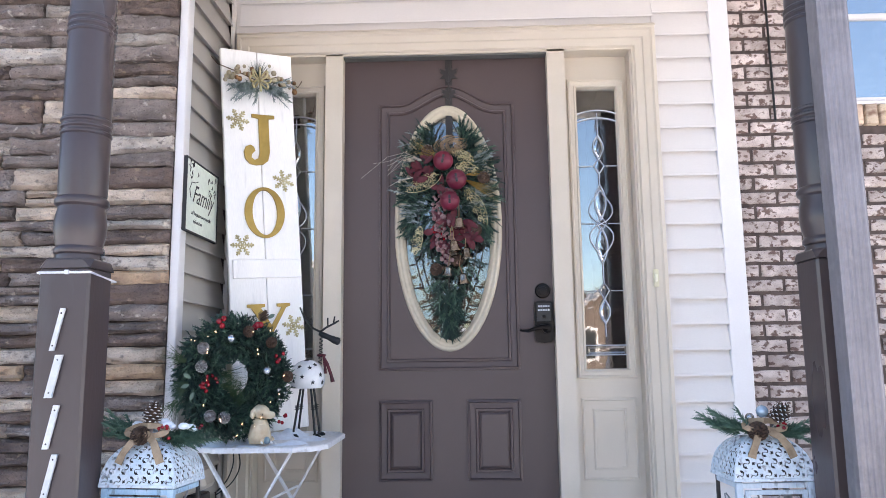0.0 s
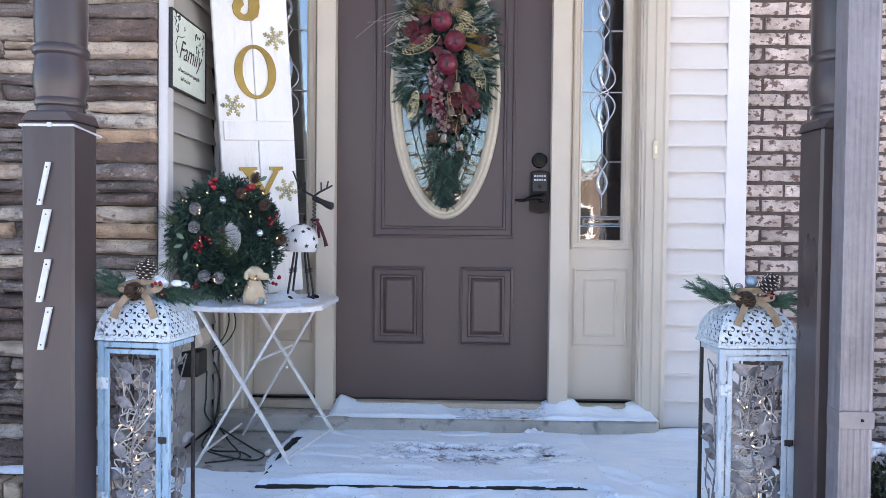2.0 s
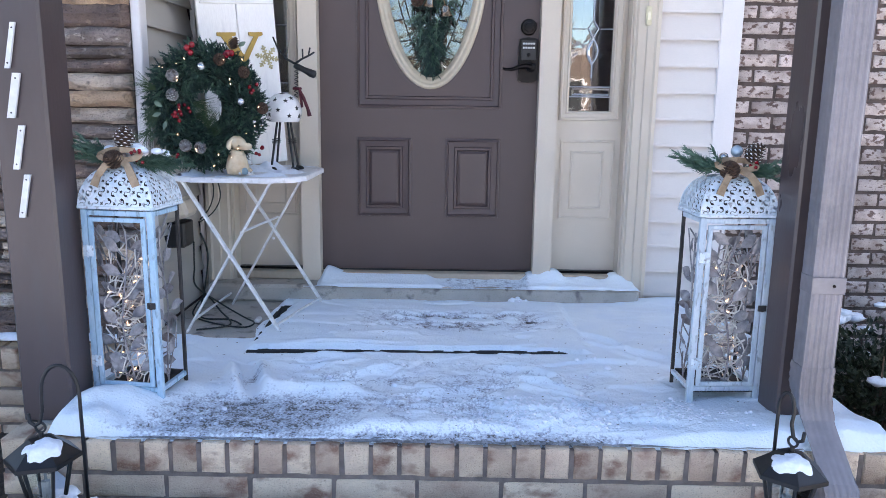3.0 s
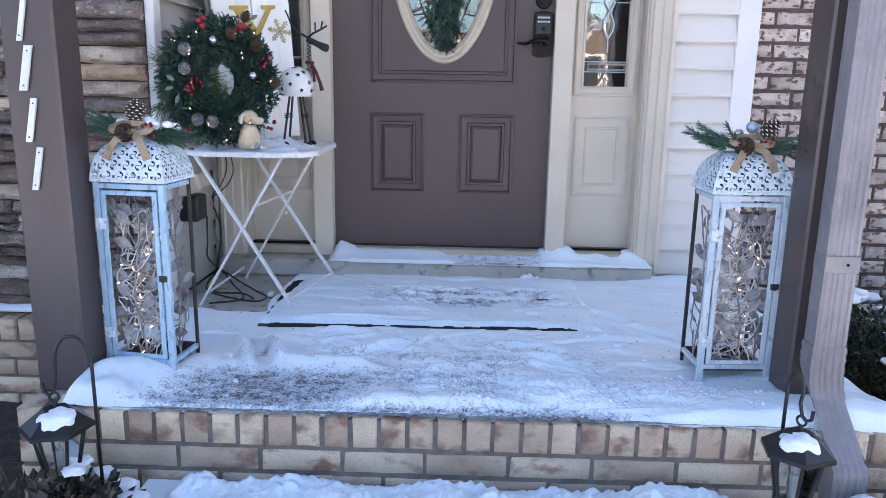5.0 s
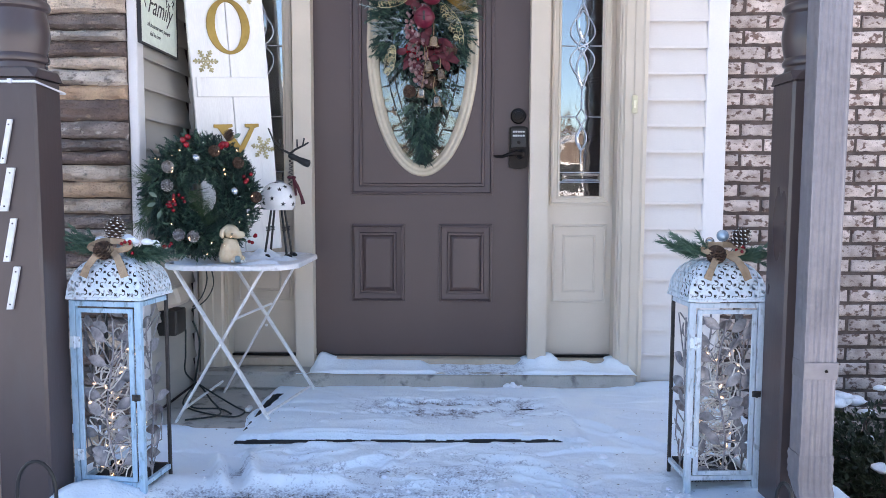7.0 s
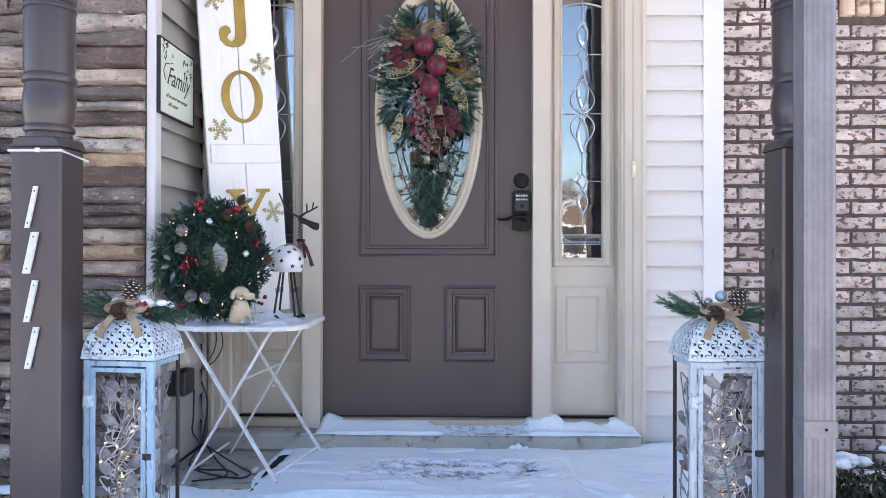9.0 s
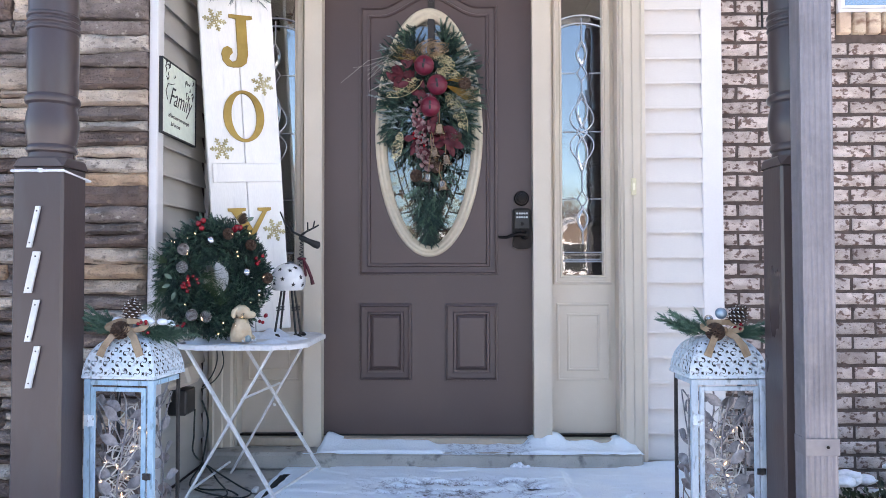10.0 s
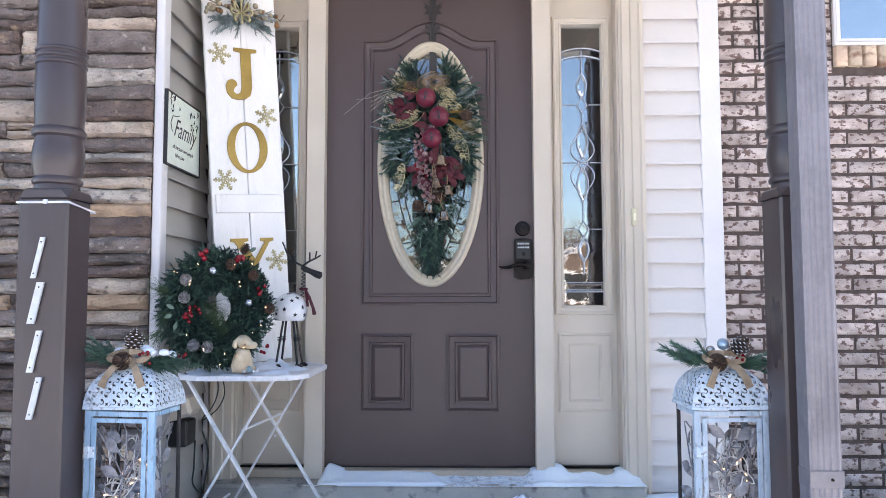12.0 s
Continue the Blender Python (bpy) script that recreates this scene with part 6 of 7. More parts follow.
part("head", M().tube([(0.04, 0, 0.363), (0.052, 0, 0.36), (0.075, 0, 0.35), (0.1, 0, 0.338), (0.113, -0.002, 0.334), (0.118, -0.002, 0.333)], [0.006, 0.011, 0.01, 0.014, 0.014, 0.006], 12), BLACK, deer, smooth=True)
ant = M()
for k in (-1, 1):
    ant.tube([(0.045, 0, 0.37), (0.045 + k * 0.025 - 0.005, 0.004 * k, 0.385), (0.04 + k * 0.055, 0.004, 0.4 if k > 0 else 0.42), (0.04 + k * 0.072, 0.004, 0.41 if k > 0 else 0.46)], [0.0045, 0.004, 0.0035, 0.003], 6)
    ant.tube([(0.042 + k * 0.03, 0, 0.388), (0.042 + k * 0.03, -0.004, 0.42)], 0.003, 5)
    ant.tube([(0.042 + k * 0.05, 0, 0.4), (0.04 + k * 0.058, -0.004, 0.43 if k < 0 else 0.425)], 0.003, 5)
part("antlers", ant, BLACK, deer, smooth=True)
part("scarf", M().tube([(0.05 + 0.012 * math.cos(t), 0.012 * math.sin(t), 0.285) for t in np.linspace(0, 6.28, 12)], 0.005, 6).tube([(0.058, -0.012, 0.285), (0.075, -0.02, 0.255), (0.09, -0.02, 0.215), (0.096, -0.02, 0.19)], [0.004, 0.006, 0.006, 0.008], 5)
     .tube([(0.058, -0.012, 0.285), (0.066, -0.018, 0.25), (0.07, -0.02, 0.22)], [0.003, 0.005, 0.005], 5), RED_LEAF, deer, "dark red ribbon scarf")

dog = M()
dog.tube([(0, 0, 0), (0.0, 0, 0.02), (0.0, 0, 0.042), (0.0, 0, 0.06), (0.002, 0, 0.07)], [0.031, 0.034, 0.029, 0.023, 0.019], 14)
dog.tube([(0.022 * math.cos(a), 0.022 * math.sin(a), 0.056) for a in np.linspace(0, 6.2832, 18)], 0.003, 6)
dog.tube([(-0.022, 0, 0.088), (-0.017, 0, 0.09), (-0.006, 0, 0.092), (0.006, 0, 0.091), (0.016, 0, 0.087), (0.024, 0, 0.082), (0.036, 0, 0.0815), (0.043, 0, 0.083), (0.046, 0, 0.084)], [0.006, 0.015, 0.021, 0.021, 0.0175, 0.0125, 0.0105, 0.0085, 0.004], 14)
for k in (-1, 1):
    dog.tube([(-0.004, k * 0.016, 0.104), (-0.014, k * 0.021, 0.094), (-0.016, k * 0.022, 0.08), (-0.013, k * 0.021, 0.072)], [0.003, 0.007, 0.0075, 0.003], 8)
    dog.ball((0.02, k * 0.018, 0.01), 0.013, 8, (1.5, 1, 0.8))
tagged(part("dog_figurine", dog, material("tan_resin", (0.7, 0.6, 0.44), (0.55, 0.4, 0.26), 0.5, scale=28, bump=0.25), smooth=True, at=pose(-0.636, -0.55, TZ + 0.004, 0, 0, -8) @ Matrix.Scale(1.15, 4)), "small tan and cream resin puppy figurine on the table", "figurine")
bell_o = thing("small_bell_cluster", "tiny frosted bell and beads lying by the puppy", "decoration", (-0.605, -0.575, TZ + 0.006))
part("bell", M().lathe([(0.012, 0), (0.011, 0.008), (0.007, 0.016), (0.002, 0.02)], 12).moved(pose(0, 0, 0.006, 40, 20, 0)), material("verdigris", (0.25, 0.36, 0.4), rough=0.5, bump=0.1), bell_o, smooth=True)
for x, y in ((0.018, -0.006), (0.028, -0.002), (-0.014, -0.008)):
    part("bead", M().ball((x, y, 0.003), 0.0055, 8), CERAMIC, bell_o, smooth=True)

deer.scale = (1.06, 1.06, 1.06)

# ---- outlet and cords ----
out = thing("outlet_box", "weatherproof dark outlet cover with plugs", "outlet", (SIDE_X + 0.013, -0.36, 0.335), 90)
part("box", M().box(-0.05, 0.05, -0.05, 0.03, -0.065, 0.03, 0.006), BLACK, out)
part("lid", M().box(-0.055, 0.055, -0.075, 0.03, 0.0, 0.075, 0.012).moved(pose(0, 0, 0.03, -18)), TRIM, out, "beige flip-up lid")
cd = thing("extension_cord", "dark extension cords hanging from outlet and coiled on concrete", "cord")


def wandering(pts, r, name="cable", mat=CORD):
    line = []
    P = [Vector(p) for p in pts]
    P = [P[0]] + P + [P[-1]]
    for i in range(1, len(P) - 2):
        for u in np.linspace(0, 1, 8, endpoint=False):
            a, b, c, d = P[i - 1], P[i], P[i + 1], P[i + 2]
            line.append(0.5 * ((2 * b) + (c - a) * u + (2 * a - 5 * b + 4 * c - d) * u * u + (3 * b - a - 3 * c + d) * u ** 3))
    line.append(P[-1])
    part(name, M().tube(line, r, 6), mat, cd, smooth=True)


wandering([(-0.86, -0.38, 0.29), (-0.855, -0.4, 0.2), (-0.86, -0.38, 0.12), (-0.78, -0.36, 0.05), (-0.68, -0.4, 0.008), (-0.62, -0.47, 0.007), (-0.64, -0.53, 0.007), (-0.74, -0.5, 0.007), (-0.85, -0.42, 0.007), (-0.88, -0.36, 0.02), (-0.85, -0.3, 0.06), (-0.78, -0.36, 0.02), (-0.7, -0.5, 0.007), (-0.8, -0.57, 0.007)], 0.0032)
wandering([(-0.84, -0.36, 0.32), (-0.82, -0.35, 0.24), (-0.84, -0.33, 0.12), (-0.87, -0.3, 0.03), (-0.83, -0.42, 0.008), (-0.72, -0.44, 0.008), (-0.66, -0.5, 0.008)], 0.0035)
wandering([(-0.8, -0.33, 0.54), (-0.79, -0.34, 0.47), (-0.81, -0.34, 0.41), (-0.84, -0.36, 0.37)], 0.0025)
wandering([(-0.78, -0.34, 0.54), (-0.765, -0.34, 0.46), (-0.79, -0.35, 0.4), (-0.84, -0.37, 0.36)], 0.0025)
part("plug", M().box(-0.62, -0.6, -0.47, -0.43, 0.004, 0.02, 0.004), WIRE, cd, "pale inline plug")

# ---- swag on the door ----
RNG = random.Random(71)
sw = thing("door_swag", "teardrop evergreen swag with cranberry bells and gold trimmings on the door", "wreath", (0.006, -0.012, 0))
HALF = [(0.93, 0.025), (1.0, 0.06), (1.1, 0.1), (1.2, 0.12), (1.3, 0.15), (1.38, 0.205), (1.5, 0.225), (1.62, 0.22), (1.72, 0.2), (1.8, 0.13), (1.85, 0.06)]


def half(z):
    return float(np.interp(z, [p[0] for p in HALF], [p[1] for p in HALF]))


m, m_light = M(), M()
for i in range(1150):
    z = RNG.uniform(0.95, 1.84) if i > 560 else RNG.uniform(1.36, 1.82)
    w = half(z)
    if 1.22 < z < 1.36 and RNG.random() < 0.45:
        continue
    x = RNG.uniform(-1, 1) * max(0.0, w - 0.035)
    if z > 1.73 and abs(x) < 0.05:
        continue
    d = Vector((x * 5 + RNG.uniform(-0.4, 0.4), RNG.uniform(-0.7, -0.1), (z - 1.58) * 2.2 + RNG.uniform(-0.7, 0.7) - (0.7 if z < 1.45 else 0)))
    if z < 1.28:
        d.x += RNG.uniform(-1.1, 1.1)
        d.z *= 0.6
    sprig(m if i % 3 else m_light, (x, -0.018 - RNG.uniform(0, 0.045) * (1 - abs(x) / 0.25), z), d, RNG.uniform(0.04, 0.066), 0.0175, 42, 0.0012)
tagged(part("fir_foliage", m, FIR, sw, normals=False), kind="stuff")
# lighter sprigs again paint the highlights among the needles
tagged(part("light_fir_foliage", m_light, FIR_LIGHT, sw, normals=False), kind="stuff")
m = M()
for i in range(44):
    sx = RNG.choice((-1, 1))
    sprig(m, (sx * RNG.uniform(0.08, 0.17), -0.05, RNG.uniform(1.4, 1.8)), (sx, -0.4, RNG.uniform(-0.4, 0.6)), RNG.uniform(0.045, 0.075), 0.024, 28, 0.001)
tagged(part("frosted_foliage", m, FIR_FROST, sw, normals=False), kind="stuff")
X = lambda cx: (cx - 305) / 1107
Zc = lambda cy: 1.658 - (cy - 308) / 1107
for cx, cy, r, tilt in ((288, 308, 0.0415, 12), (348, 398, 0.0425, -8), (316, 498, 0.0415, 0)):
    x, z = X(cx), Zc(cy)
    b = part("jingle_bell", M().ball((0, 0, 0), r, 28), CRANBERRY, sw, "matte cranberry jingle bell", smooth=True, at=pose(x, -0.105, z, 0, tilt, 0))
    part("band", M().tube([(r * 1.01 * math.cos(a), r * 1.01 * math.sin(a), 0) for a in np.linspace(0, 6.2832, 30)], 0.0017, 5), CRANBERRY, b)
    part("slot", M().box(-0.0045, 0.0045, -r - 0.001, -r + 0.009, -0.019, 0.017, 0.001), BLACK, b)
    part("loop", M().tube([(0.007 * math.cos(a), 0, r + 0.004 + 0.007 * math.sin(a)) for a in np.linspace(0, 6.2832, 12)], 0.0014, 5), BRASS, b)
BELL = [(0.0265, 0.0), (0.0275, 0.002), (0.024, 0.009), (0.0195, 0.02), (0.0175, 0.034), (0.015, 0.042), (0.006, 0.047), (0.004, 0.05)]
for cx, cy, s in ((358, 630, 1.0), (338, 735, 1.0), (390, 768, 0.95), (300, 845, 0.8), (374, 885, 0.95), (335, 755, 0.7)):
    b = part("brass_bell", M().lathe([(r * s, z * s) for r, z in BELL], 22), BRASS, sw, "aged brass bell", smooth=40, at=pose(X(cx), -0.108, Zc(cy), RNG.uniform(-8, 8), RNG.uniform(-8, 8), 0))
    part("cord", M().tube([(0, 0, 0.05 * s), (RNG.uniform(-0.01, 0.01), 0.004, 0.08), (0, 0.012, 0.12)], 0.002, 5), STRAW, b)
RL = [leaf_mesh("velvet_leaf", l, w, RED_LEAF, c) for l, w, c in ((0.05, 0.014, 0.3), (0.042, 0.016, -0.25), (0.055, 0.011, 0.45))]
for cx, cy, n_ in ((185, 350, 8), (205, 330, 7), (270, 420, 5), (350, 565, 6), (385, 600, 6), (400, 690, 7), (285, 590, 6), (350, 690, 5), (250, 660, 5), (320, 620, 5), (300, 700, 4), (150, 390, 4), (410, 640, 4)):
    for i in range(n_):
        part("velvet_leaf", RNG.choice(RL), None, sw, "burgundy velvet leaf", at=pose(X(cx + RNG.uniform(-22, 22)), -0.078 + RNG.uniform(-0.014, 0.01), Zc(cy + RNG.uniform(-25, 25)), 90 + RNG.uniform(-35, 35), RNG.uniform(0, 360), RNG.uniform(-30, 30)))
for cx, cy, t_, tp in ((215, 255, (80, -10, 0), True), (250, 810, (95, 0, 0), True), (475, 385, (90, 30, 0), True), (435, 630, (100, 40, 0), True), (345, 770, (90, 0, 0), False)):
    cone_parts(sw, (X(cx), -0.055, Zc(cy)), 0.05, 0.026, t_, CONE, CONE_TIP if tp else None)
PURPLE = material("frosted_plum_bead", (0.16, 0.06, 0.07), (0.3, 0.2, 0.2), 0.35, scale=60, grain=300, bump=0.3)
bd = M()
for i in range(96):
    u = i / 96
    bd.ball((X(262) + 0.045 * u + RNG.uniform(-0.04, 0.036), -0.082 + RNG.uniform(-0.014, 0.008), Zc(470) - 0.29 * u), RNG.uniform(0.0055, 0.0105), 8)
tagged(part("plum_bead_spray", bd, PURPLE, sw, "frosted plum beads", smooth=True), kind="stuff")
bd = M()
for i in range(18):
    bd.ball((X(RNG.uniform(225, 290)), -0.075, Zc(RNG.uniform(610, 700))), 0.006, 8)
tagged(part("red_bead_spray", bd, BERRY, sw, smooth=True), kind="stuff")
# gold wire lace leaves
def lace(x0, z0, x1, z1, w):
    m = M()
    a, b = Vector((x0, z0)), Vector((x1, z1))
    d = (b - a)
    n = Vector((-d.y, d.x)).normalized()
    for s in (1,):
        m.tube([(*(a + d * u + n * s * w * math.sin(math.pi * u) ** 0.7), 0) for u in np.linspace(0, 1, 14)], 0.0011, 5)
    for i in range(44):
        u = RNG.uniform(0.08, 0.95)
        c = a + d * u + n * RNG.uniform(-0.95, 0.9) * w * math.sin(math.pi * u)
        r = RNG.uniform(0.005, 0.01)
        m.tube([(c.x + r * math.cos(t), c.y + r * math.sin(t), RNG.uniform(-0.001, 0.001)) for t in np.linspace(0, RNG.uniform(3.2, 5.6), 11)], 0.0009, 4)
    m.v = [(x, -0.085 + z, y) for x, y, z in m.v]
    part("gold_lace_leaf", m, GOLD_GLITTER, sw, "gold wire lace leaf")


lace(X(390), Zc(430), X(485), Zc(610), 0.03)
lace(X(280), Zc(370), X(110), Zc(445), 0.03)
lace(X(180), Zc(610), X(150), Zc(745), 0.02)
lace(X(340), Zc(330), X(450), Zc(350), 0.025)
lace(X(330), Zc(250), X(430), Zc(310), 0.022)
g = M()
for cx, cy, a0, n_, l in ((300, 300, 2.7, 30, 0.17), (380, 390, -0.45, 44, 0.17), (390, 370, 0.1, 18, 0.1)):
    for i in range(n_):
        a = a0 + RNG.uniform(-0.22, 0.22)
        needle(g, Vector((X(cx), -0.08, Zc(cy))), Vector((math.cos(a), RNG.uniform(-0.25, 0.1), math.sin(a))).normalized(), l * RNG.uniform(0.7, 1.1), 0.0011)
tagged(part("gold_grass", g, GOLD, sw, "gold grass", normals=False), kind="stuff")
tw = M()
for k in range(5):
    e = (-0.36 + 0.05 * k, 1.60 + 0.035 * k + RNG.uniform(-0.02, 0.02))
    tw.tube([(-0.1, -0.075, 1.67), (-0.18, -0.09, 1.7 - 0.01 * k), (-0.25, -0.1, 1.68 - 0.02 * k), (e[0] if k < 2 else e[0] + 0.03, -0.1, e[1])], [0.0011, 0.0009, 0.0007, 0.0005], 4)
tw.tube([(-0.12, -0.08, 1.6), (-0.2, -0.09, 1.58), (-0.245, -0.09, 1.555)], [0.002, 0.0018, 0.001], 4)
part("twigs", tw, material("pale_twig", (0.5, 0.46, 0.4), rough=0.7, bump=0), sw, "thin pale twigs")
rf = M()
for k in range(34):
    p, ph, s = Vector((X(325), -0.09, Zc(215))), RNG.uniform(0, 6.28), RNG.uniform(0.025, 0.06)
    rf.tube([p + Vector((s * 1.3 * math.cos(ph + t) * (0.4 + 0.6 * math.sin(t)), -0.012 * math.sin(t * 2), s * 0.6 * math.sin(t * 1.1 + ph) - 0.008 * t)) for t in np.linspace(0, 3.3, 9)], 0.0011, 4)
part("raffia_bow", rf, STRAW, sw, "straw raffia bow")

# ---- stake lanterns by the steps ----
CANDLE = material("frosted_candle", (0.3, 0.3, 0.3), rough=0.5, bump=0.02)


def stake_lantern(at, side, label, turn=0, reach=1.0):
    """side: 1 when the stake stands to the right of the lamp, -1 to its left."""
    t = thing("stake_lantern", label, "lantern", at, turn, group="stake lanterns")
    arch = [(side * 0.1 * reach, 0, -0.28), (side * 0.1 * reach, 0, 0.035 + 0.035 * reach)] + [(side * (0.055 + 0.045 * math.cos(a)) * reach, 0, 0.04 + 0.035 * reach + 0.07 * reach ** 0.5 * math.sin(a)) for a in np.linspace(0, math.pi, 12)] + [(side * 0.008, 0, 0.03), (side * 0.0, 0, 0.0), (-side * 0.012, 0, -0.008), (-side * 0.024, 0, 0.0), (-side * 0.026, 0, 0.022)]
    part("hook", M().tube(arch, 0.0045, 8), BLACK, t, smooth=True)
    part("ring", M().tube([(0.012 * math.cos(a), 0, -0.012 + 0.012 * math.sin(a)) for a in np.linspace(0, 6.2832, 16)], 0.003, 6).lathe([(0.006, -0.04), (0.006, -0.024)], 8), BLACK, t)
    hexa = lambda r, z, s=0.3: [(r * math.cos(k * math.pi / 3 + s), r * math.sin(k * math.pi / 3 + s), z) for k in range(6)]
    rf_ = M()
    rings = [hexa(0.012, -0.036), hexa(0.03, -0.04), hexa(0.082, -0.082), hexa(0.086, -0.084), hexa(0.086, -0.094), hexa(0.06, -0.094)]
    for r in rings:
        rf_.v += r
    for j in range(5):
        rf_.f += [(6 * j + k, 6 * j + (k + 1) % 6, 6 * j + 6 + (k + 1) % 6, 6 * j + 6 + k) for k in range(6)]
    rf_.f += [tuple(range(6)), tuple(range(30, 36))]
    part("cap", rf_, BLACK, t)
    top, bot = hexa(0.062, -0.094), hexa(0.036, -0.225)
    for k in range(6):
        part("rib", M().tube([top[k], bot[k]], 0.0042, 6), BLACK, t)
        j = (k + 1) % 6
        part("pane", M().add([Vector(top[k]) * 0.96 + Vector((0, 0, -0.004)), Vector(top[j]) * 0.96 + Vector((0, 0, -0.004)), Vector(bot[j]) * 0.96 + Vector((0, 0, -0.009)), Vector(bot[k]) * 0.96 + Vector((0, 0, -0.009))], [(0, 1, 2, 3)]), LAMP_GLASS, t, "clear glass pane").visible_shadow = False
    part("cup", M().lathe([(0.038, -0.222), (0.04, -0.228), (0.03, -0.236), (0.012, -0.245), (0.008, -0.262), (0.003, -0.268)], 6), BLACK, t)
    part("candle", M().lathe([(0.01, -0.22), (0.01, -0.15), (0.004, -0.148), (0.003, -0.13)], 10), CANDLE, t)
    sn = M()
    sn.grid(40, 40, lambda u, v: (lambda x, y: (x + 0.012, y - 0.016, (lambda r, k, w: w * (-0.036 - 8.5 * r * r + 0.005 * noise.noise((x * 45, y * 45, 3))) + (1 - w) * (-0.045 - 0.8 * max(0, k - 0.022)))(math.hypot(x, y), 1.155 * math.hypot(x + 0.012, y - 0.016), smooth(0.046, 0.038, math.hypot(x, y) + 0.012 * noise.noise((x * 40 + at[0] * 9, y * 40, 0))))))(-0.058 + 0.116 * u, -0.058 + 0.116 * v), lambda u, v: math.hypot(u - 0.5, v - 0.5) < 0.42)
    part("snow", sn, SNOW, t, "cap of snow", smooth=True)
    t.scale = (0.9, 0.9, 0.9)
    return t


stake_lantern((-0.78, -1.6, 0.118), 1, "black stake lantern with glass panes under snow, hung on a hook")
stake_lantern((0.834, -1.6, 0.115), -1, "black stake lantern with snow cap, hung near the downspout", -58, 0.45)

# ---- lower step, planting ----
fs = M().box(-0.6, 0.8, -2.2, Y_EDGE - 0.004, -0.42, -0.175, 0.02)
setting(part("front_step", fs, CONCRETE), "concrete walk step below the porch", "step")


def low_snow(x, y):
    n = noise.noise((x * 6, y * 6, 2)) + 0.7 * noise.noise((x * 17, y * 17, 4)) + 0.6 * abs(noise.noise((x * 40, y * 40, 9))) + 0.25 * noise.noise((x * 90, y * 90, 9))
    e = smooth(-0.62 + 0.03 * n, -0.54 + 0.03 * n, x) * (1 - smooth(0.72 + 0.04 * n, 0.82 + 0.04 * n, x)) * (1 - smooth(-1.5 + 0.02 * n, -1.435, y))
    return -0.178 + (0.034 + 0.026 * n + 0.015 * math.exp(-((x - 0.62) / 0.14) ** 2)) * e


snow_sheet("step_snow_low", -0.66, 0.86, -2.2, Y_EDGE - 0.005, 300, 150, low_snow, "lumpy snow on the lower walk step")
bed = M().grid(60, 60, lambda u, v: (lambda x, y: (x, y, -0.41 + 0.03 * noise.noise((x * 4, y * 4, 0)) + 0.012 * noise.noise((x * 15, y * 15, 0)) + (0.04 if x < 0 else 0.06)))(-2.6 + 6 * u, -2.3 + 2.3 * v), lambda u, v: not (-0.97 < -2.6 + 6 * u < 1.15 and -2.3 + 2.3 * v > -1.44) and not (-0.62 < -2.6 + 6 * u < 0.82))
setting(part("planting_bed", bed, SOIL, smooth=True), "dark mulch beds beside the steps", "ground")


def leafy(name, label, category, at, rx, ry, rz, count, l, w, mat, snow_n, seed, stems=24):
    global RNG
    RNG = random.Random(seed)
    t = thing(name, label, category, at)
    st = M()
    for i in range(stems):
        d = rv()
        d.z = abs(d.z)
        e = Vector((d.x * rx, d.y * ry, d.z * rz)) * 0.85
        st.tube([(0.1 * e.x, 0.1 * e.y, 0), e * 0.5 + rv(0.02), e], [0.006, 0.004, 0.002], 5)
    part("branches", st, BARK, t)
    m = M()
    for i in range(count):
        d = rv().normalized()
        d.z = abs(d.z)
        k = (0.55 + 0.45 * RNG.random() ** 0.4) * (0.85 + 0.3 * noise.noise(d * 3.1 + Vector((seed, 0, 0))))
        p = Vector((d.x * rx, d.y * ry, d.z * rz)) * k
        f = (d + rv(0.9)).normalized()
        s = f.cross(rv()).normalized() * w
        up = f.cross(s).normalized() * w * 0.35
        m.add([p, p + f * l * 0.5 + s + up, p + f * l, p + f * l * 0.5 - s + up, p + f * l * 0.5], [(0, 1, 4), (1, 2, 4), (2, 3, 4), (3, 0, 4)])
    part("leaves", m, mat, t, normals=False)
    for i in range(snow_n):
        d = rv().normalized()
        d.z = abs(d.z) + 0.35
        d.normalize()
        p = Vector((d.x * rx, d.y * ry, d.z * rz)) * 0.98
        q, sx = rv(40), RNG.uniform(0.022, 0.045)
        clump = M().ball((0, 0, 0), 1.0, 14)
        clump.v = [tuple(p + Vector((a * sx * (1 + 0.7 * noise.noise(Vector((a, b, c)) * 1.6 + q)), b * sx * 0.85 * (1 + 0.7 * noise.noise(Vector((a, b, c)) * 1.6 - q)), c * sx * 0.45))) for a, b, c in clump.v]
        part("snow_clump", clump, SNOW, t, "clump of snow", smooth=True)
    return t


BOX_LEAF = material("boxwood_leaf", (0.035, 0.05, 0.022), (0.02, 0.03, 0.016), 0.45, scale=15, bump=0)
RUST_LEAF = material("winter_groundcover_leaf", (0.06, 0.06, 0.045), (0.05, 0.03, 0.025), 0.5, scale=15, bump=0)
leafy("boxwood_shrub", "dark green boxwood shrub with clumps of snow", "shrub", (1.62, -0.62, -0.4), 0.36, 0.42, 0.56, 6500, 0.026, 0.008, BOX_LEAF, 30, 81)
leafy("boxwood_shrub", "dark green boxwood shrub with clumps of snow", "shrub", (2.2, -0.55, -0.4), 0.36, 0.42, 0.55, 4000, 0.026, 0.008, BOX_LEAF, 14, 82)
leafy("groundcover_plant", "low dark winter groundcover with scraps of snow", "plant", (-0.8, -1.63, -0.37), 0.27, 0.16, 0.34, 2000, 0.036, 0.012, RUST_LEAF, 9, 83, 14)
